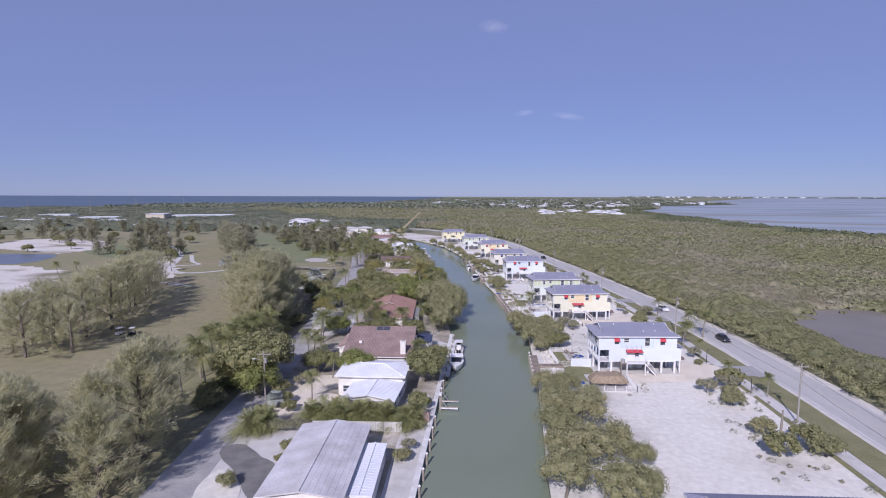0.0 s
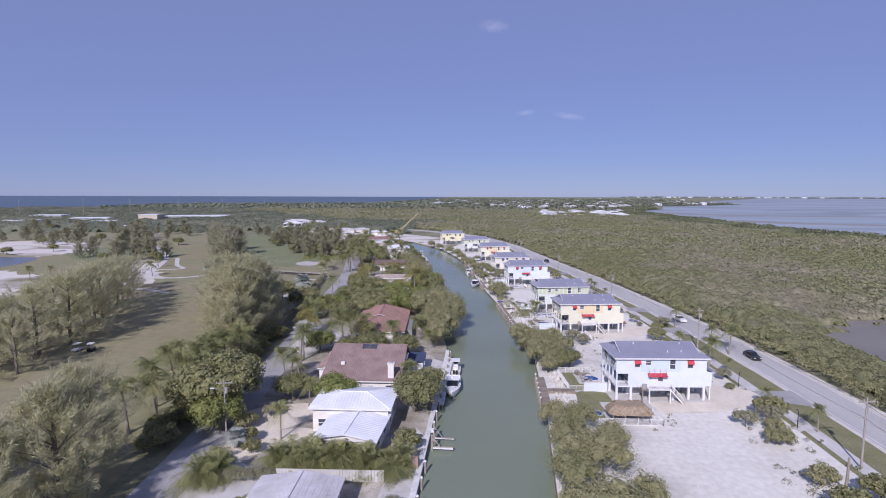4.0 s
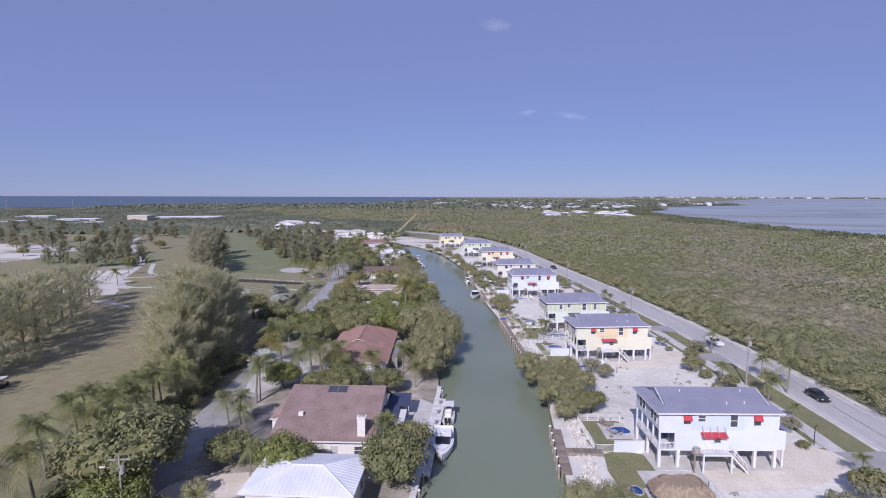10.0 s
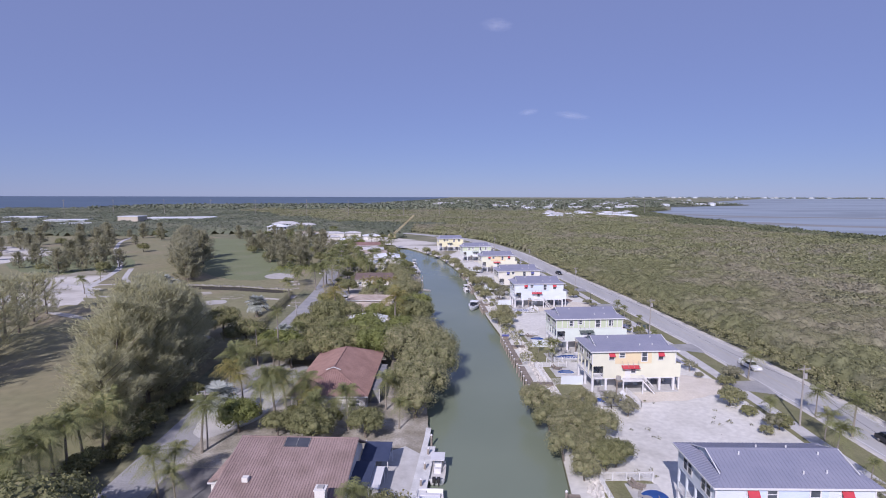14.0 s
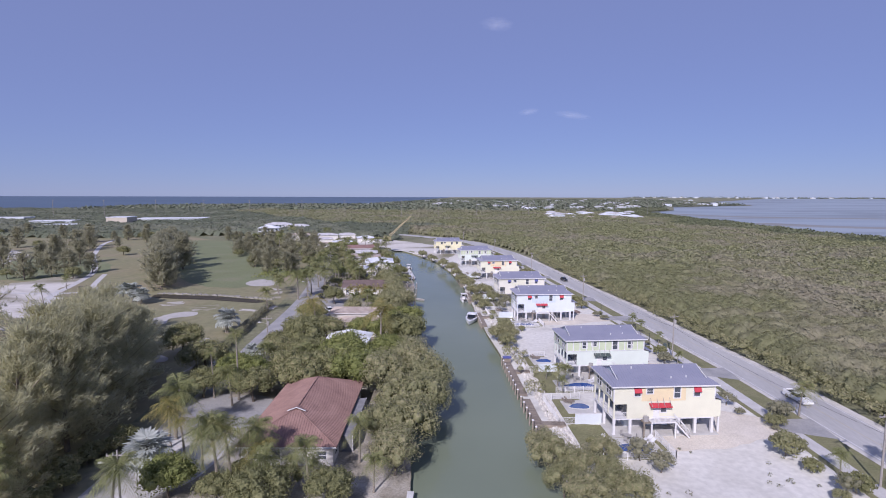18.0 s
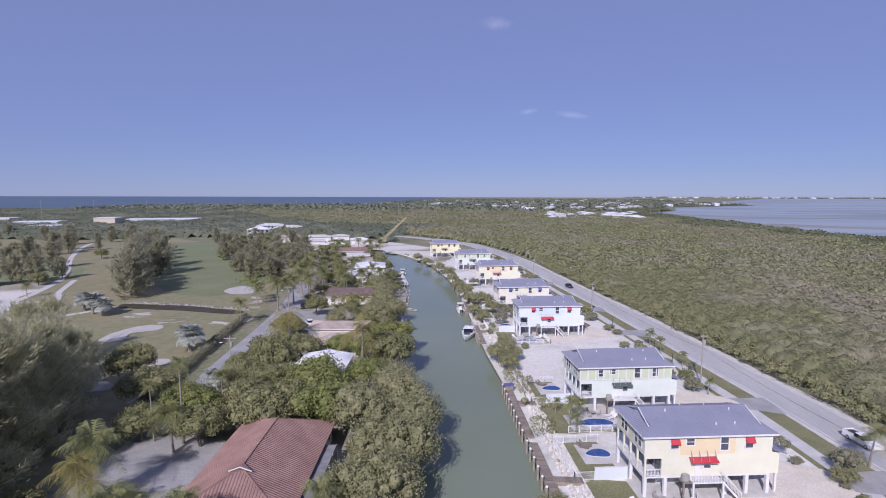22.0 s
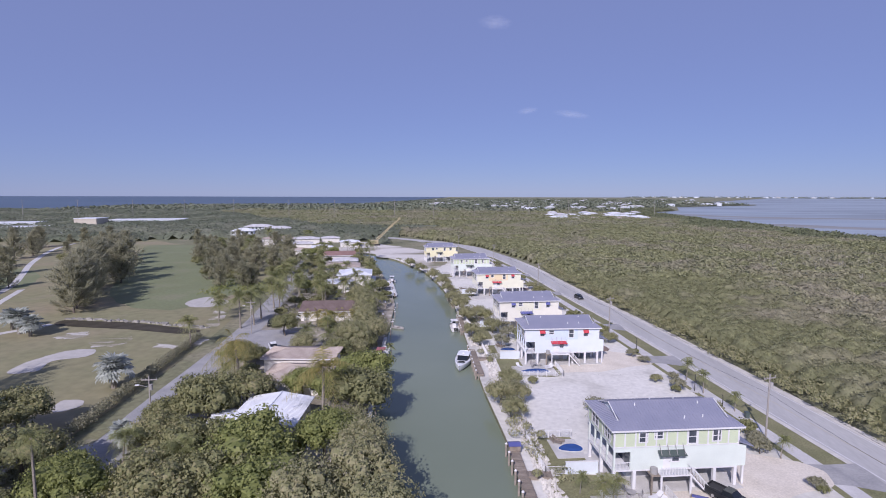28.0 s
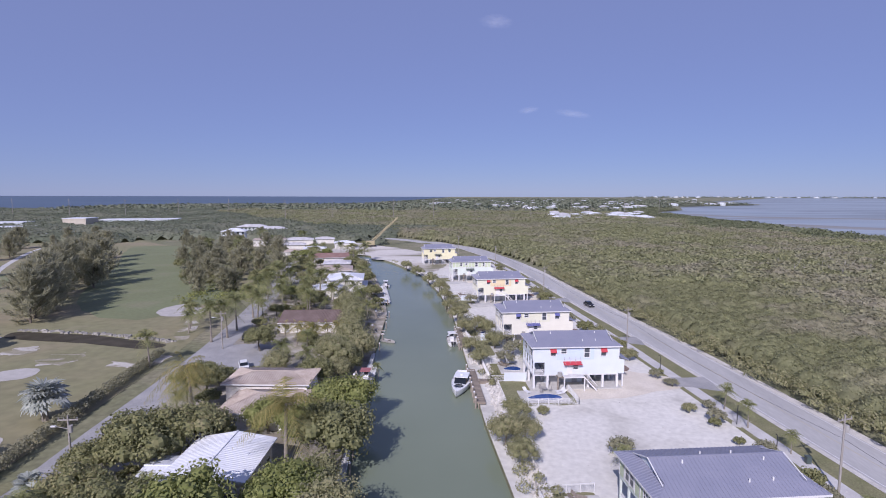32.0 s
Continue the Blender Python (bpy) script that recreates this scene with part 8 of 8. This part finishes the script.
M_CARBLACK = mat("black_car_paint", two((0.02, 0.022, 0.025), (0.035, 0.037, 0.04)), 0.5, 0.2)
M_CARSILVER = mat("silver_car_paint", two((0.45, 0.46, 0.47), (0.55, 0.56, 0.57)), 0.5, 0.3)
M_CARWHITE = mat("white_car_paint", two((0.66, 0.67, 0.68), (0.75, 0.76, 0.77)), 0.5, 0.3)
car(61.0, 137, 3, M_CARBLACK, "black car on the road")
car(57.2, 172, 8, M_CARWHITE, "white pickup truck on the road", True)
car(33, 301, 14, M_CARBLACK, "dark car far along the road")
car(30.0, 178.5, 40, M_CARBLACK, "black pickup truck parked by the mint house", True)
car(-60.0, 255, 20, M_CARBLACK, "dark car parked under palms")
car(-53, 262, 60, M_CARSILVER, "silver car parked under palms")
car(-50, 233, 30, M_CARWHITE, "white car parked on a forecourt")
for k, (x, y) in enumerate([(-97, 128), (-93.8, 128.4)]):
    G = thing("golf_cart", x, y, 0.03, 20 * k, "small golf cart with a pale roof in tree shade", "golf cart", "golf carts")
    part("body", box(-0.6, 0.6, -1.1, 1.1, 0.3, 0.75), M_CARBLACK if k else M_CARWHITE, G)
    part("seat", box(-0.55, 0.55, -0.1, 0.5, 0.75, 1.0), M_AC, G)
    top = part("roof", box(-0.65, 0.65, -0.9, 0.9, 1.85, 1.92), M_TRIM, G)
    for sx in (-0.55, 0.55):
        for sy in (-0.8, 0.8):
            part("strut", bar((sx, sy, 0.7), (sx, sy, 1.85), 0.04), M_BLACK, top)
            part("wheel", tube([(sx - 0.1, sy * 0.85, 0.25), (sx + 0.1, sy * 0.85, 0.25)], 0.25, None, 8), M_BLACK, G)
K = thing("kayak", 27.2, 178.3, 0.15, 70, "yellow and blue plastic kayak on the forecourt", "kayak")
bm, _ = hull(3.4, 0.8, 0.3)
part("hull", bm, M_YELLOWMETAL, K)
part("deck", deck_of(3.4, 0.8, 0.3, 0.02, 0.98, 0.3), M_BLUEAWN, K)

# blue cover on a dock locker
DL = thing("dock_locker", 4.6, 188.4, 0.5, 8, "wooden dock locker under a blue cover", "locker")
part("body", box(-0.8, 0.8, -0.6, 0.6, 0, 0.8), M_WOOD, DL)
part("cover", poly([[(-0.9, -0.7, 0.85), (0.9, -0.7, 0.85), (0.9, 0, 1.05), (-0.9, 0, 1.05)], [(-0.9, 0, 1.05), (0.9, 0, 1.05), (0.9, 0.7, 0.85), (-0.9, 0.7, 0.85)]], None, 0.12), M_BLUEAWN, DL)

# stucco yard wall with tiled top and hedge beside the white house
gw = thing("yard_wall", -16.5, 84.2, 0, -14, "low brown tiled garden wall", "wall")
part("wall_panel", box(-8, 7.5, -0.12, 0.12, 0.02, 1.7), M_BROWNROOF, gw)
for k in range(31):
    part("coping_tile", box(-8 + k * 0.5, -7.54 + k * 0.5, -0.2, 0.2, 1.7, 1.8), M_BROWNROOF, gw)
hq = np.array([(-35 + 6.8 * k / 49 + rr.uniform(-0.3, 0.3), 77.2 + 0.5 * k / 49 + rr.uniform(-0.6, 0.6)) for k in range(50)])
tagged(thicket("clipped_hedge", rr, hq, rr.uniform(0.7, 1.0, 50), rr.uniform(1.6, 1.9, 50), 110, 0.13, L_GREY, "grey-green clipped hedge beside a low house"), category="hedge", kind="stuff")
fw = thing("board_fence", -20.5, 78.4, 0, 3, "grey weathered board fence behind a low house", "fence")
for k in range(34):
    part("board", box(-7 + k * 0.42, -6.62 + k * 0.42, -0.03, 0.03, 0.05, 1.7), M_CONC, fw)
for h in (0.5, 1.4):
    part("rail", box(-7, 7.25, 0.03, 0.09, h, h + 0.1), M_WOOD, fw)

# construction crane on the far shore
cr = thing("crane", -79, 478, 0, -60, "yellow lattice-boom crawler crane on a building site", "crane")
part("body", box(-2, 2, -3, 2, 1.2, 4), M_YELLOWMETAL, cr)
for sx in (-1, 1):
    part("track", box(sx * 2 - 0.5, sx * 2 + 0.5, -3, 3, 0, 1.2), M_BLACK, cr)
boom = bmesh.new()
a0, a1 = Vector((0, 1, 3)), Vector((0, 19, 19))
for ox, oz in ((-0.8, 0), (0.8, 0), (-0.8, 1.6), (0.8, 1.6)):
    bar((ox, a0.y, a0.z + oz), (ox, a1.y, a1.z + oz * 0.3), 0.28, boom)
for k in range(12):
    p, q = a0.lerp(a1, k / 12), a0.lerp(a1, (k + 1) / 12)
    bar((-0.8, p.y, p.z), (0.8, q.y, q.z + 0.6), 0.2, boom)
part("boom", boom, M_YELLOWMETAL, cr)
part("mast_cable", bar((0, -2, 4), (0, 19, 19.4), 0.1), M_BLACK, cr)
part("hoist_cable", bar((0, 19, 19), (0, 19, 5), 0.08), M_BLACK, cr)

# tall pale transmission poles along the far highway
tp = thing("transmission_pole", 0, 0, 0, 0, "tall pale transmission pole above distant woods", "transmission pole", "transmission poles")
part("pole", tube([(0, 0, 0), (0, 0, 28)], [0.34, 0.2], None, 7), M_POLE, tp)
for h in (26.4,):
    part("crossarm", box(-1.6, 1.6, -0.12, 0.12, h, h + 0.22), M_POLE, tp)
for k in range(15):
    copy_thing(tp, pose(-660 + 64 * k + (k * 37 % 23), 700 + 14 * k + (k % 3) * 9, 0, 0, 0, 20))
for o in list(tp.children) + [tp]:
    bpy.data.objects.remove(o)


# small fair-weather clouds, far off
def cloud(x, y, z, w, h, seed):
    """A thin wisp: a cluster of soft, half-clear puffs."""
    m = bpy.data.materials.get("cloud_wisp")
    if not m:
        m = bpy.data.materials.new("cloud_wisp")
        m.use_nodes = True
        nt = m.node_tree
        b = nt.nodes["Principled BSDF"]
        b.inputs["Base Color"].default_value = (0.8, 0.8, 0.82, 1)
        b.inputs["Roughness"].default_value = 1
        tc = nt.nodes.new("ShaderNodeTexCoord")
        n = nt.nodes.new("ShaderNodeTexNoise")
        n.inputs["Scale"].default_value = 3.0
        n.inputs["Detail"].default_value = 6
        nt.links.new(tc.outputs["Object"], n.inputs["Vector"])
        g = nt.nodes.new("ShaderNodeTexGradient")
        g.gradient_type = 'SPHERICAL'
        nt.links.new(tc.outputs["Object"], g.inputs["Vector"])
        mu = nt.nodes.new("ShaderNodeMath")
        mu.operation = 'MULTIPLY'
        nt.links.new(n.outputs["Fac"], mu.inputs[0])
        nt.links.new(g.outputs["Fac"], mu.inputs[1])
        mr = nt.nodes.new("ShaderNodeMapRange")
        mr.inputs["From Min"].default_value, mr.inputs["From Max"].default_value = 0.08, 0.5
        mr.inputs["To Max"].default_value = 0.11
        nt.links.new(mu.outputs[0], mr.inputs["Value"])
        nt.links.new(mr.outputs[0], b.inputs["Alpha"])
    ob = part("cloud", poly([[(-1, 0, -1), (1, 0, -1), (1, 0, 1), (-1, 0, 1)]]), m)
    ob.matrix_basis = pose(x, y, z, 0, seed * 4, 0) @ Matrix.Diagonal((w, 1, h, 1))
    tagged(ob, "faint small white cloud", "cloud", kind="structure")


cloud(50, 4600, 1440, 170, 75, 1)
cloud(690, 4600, 690, 190, 40, 2)
cloud(330, 4650, 730, 110, 35, -2)
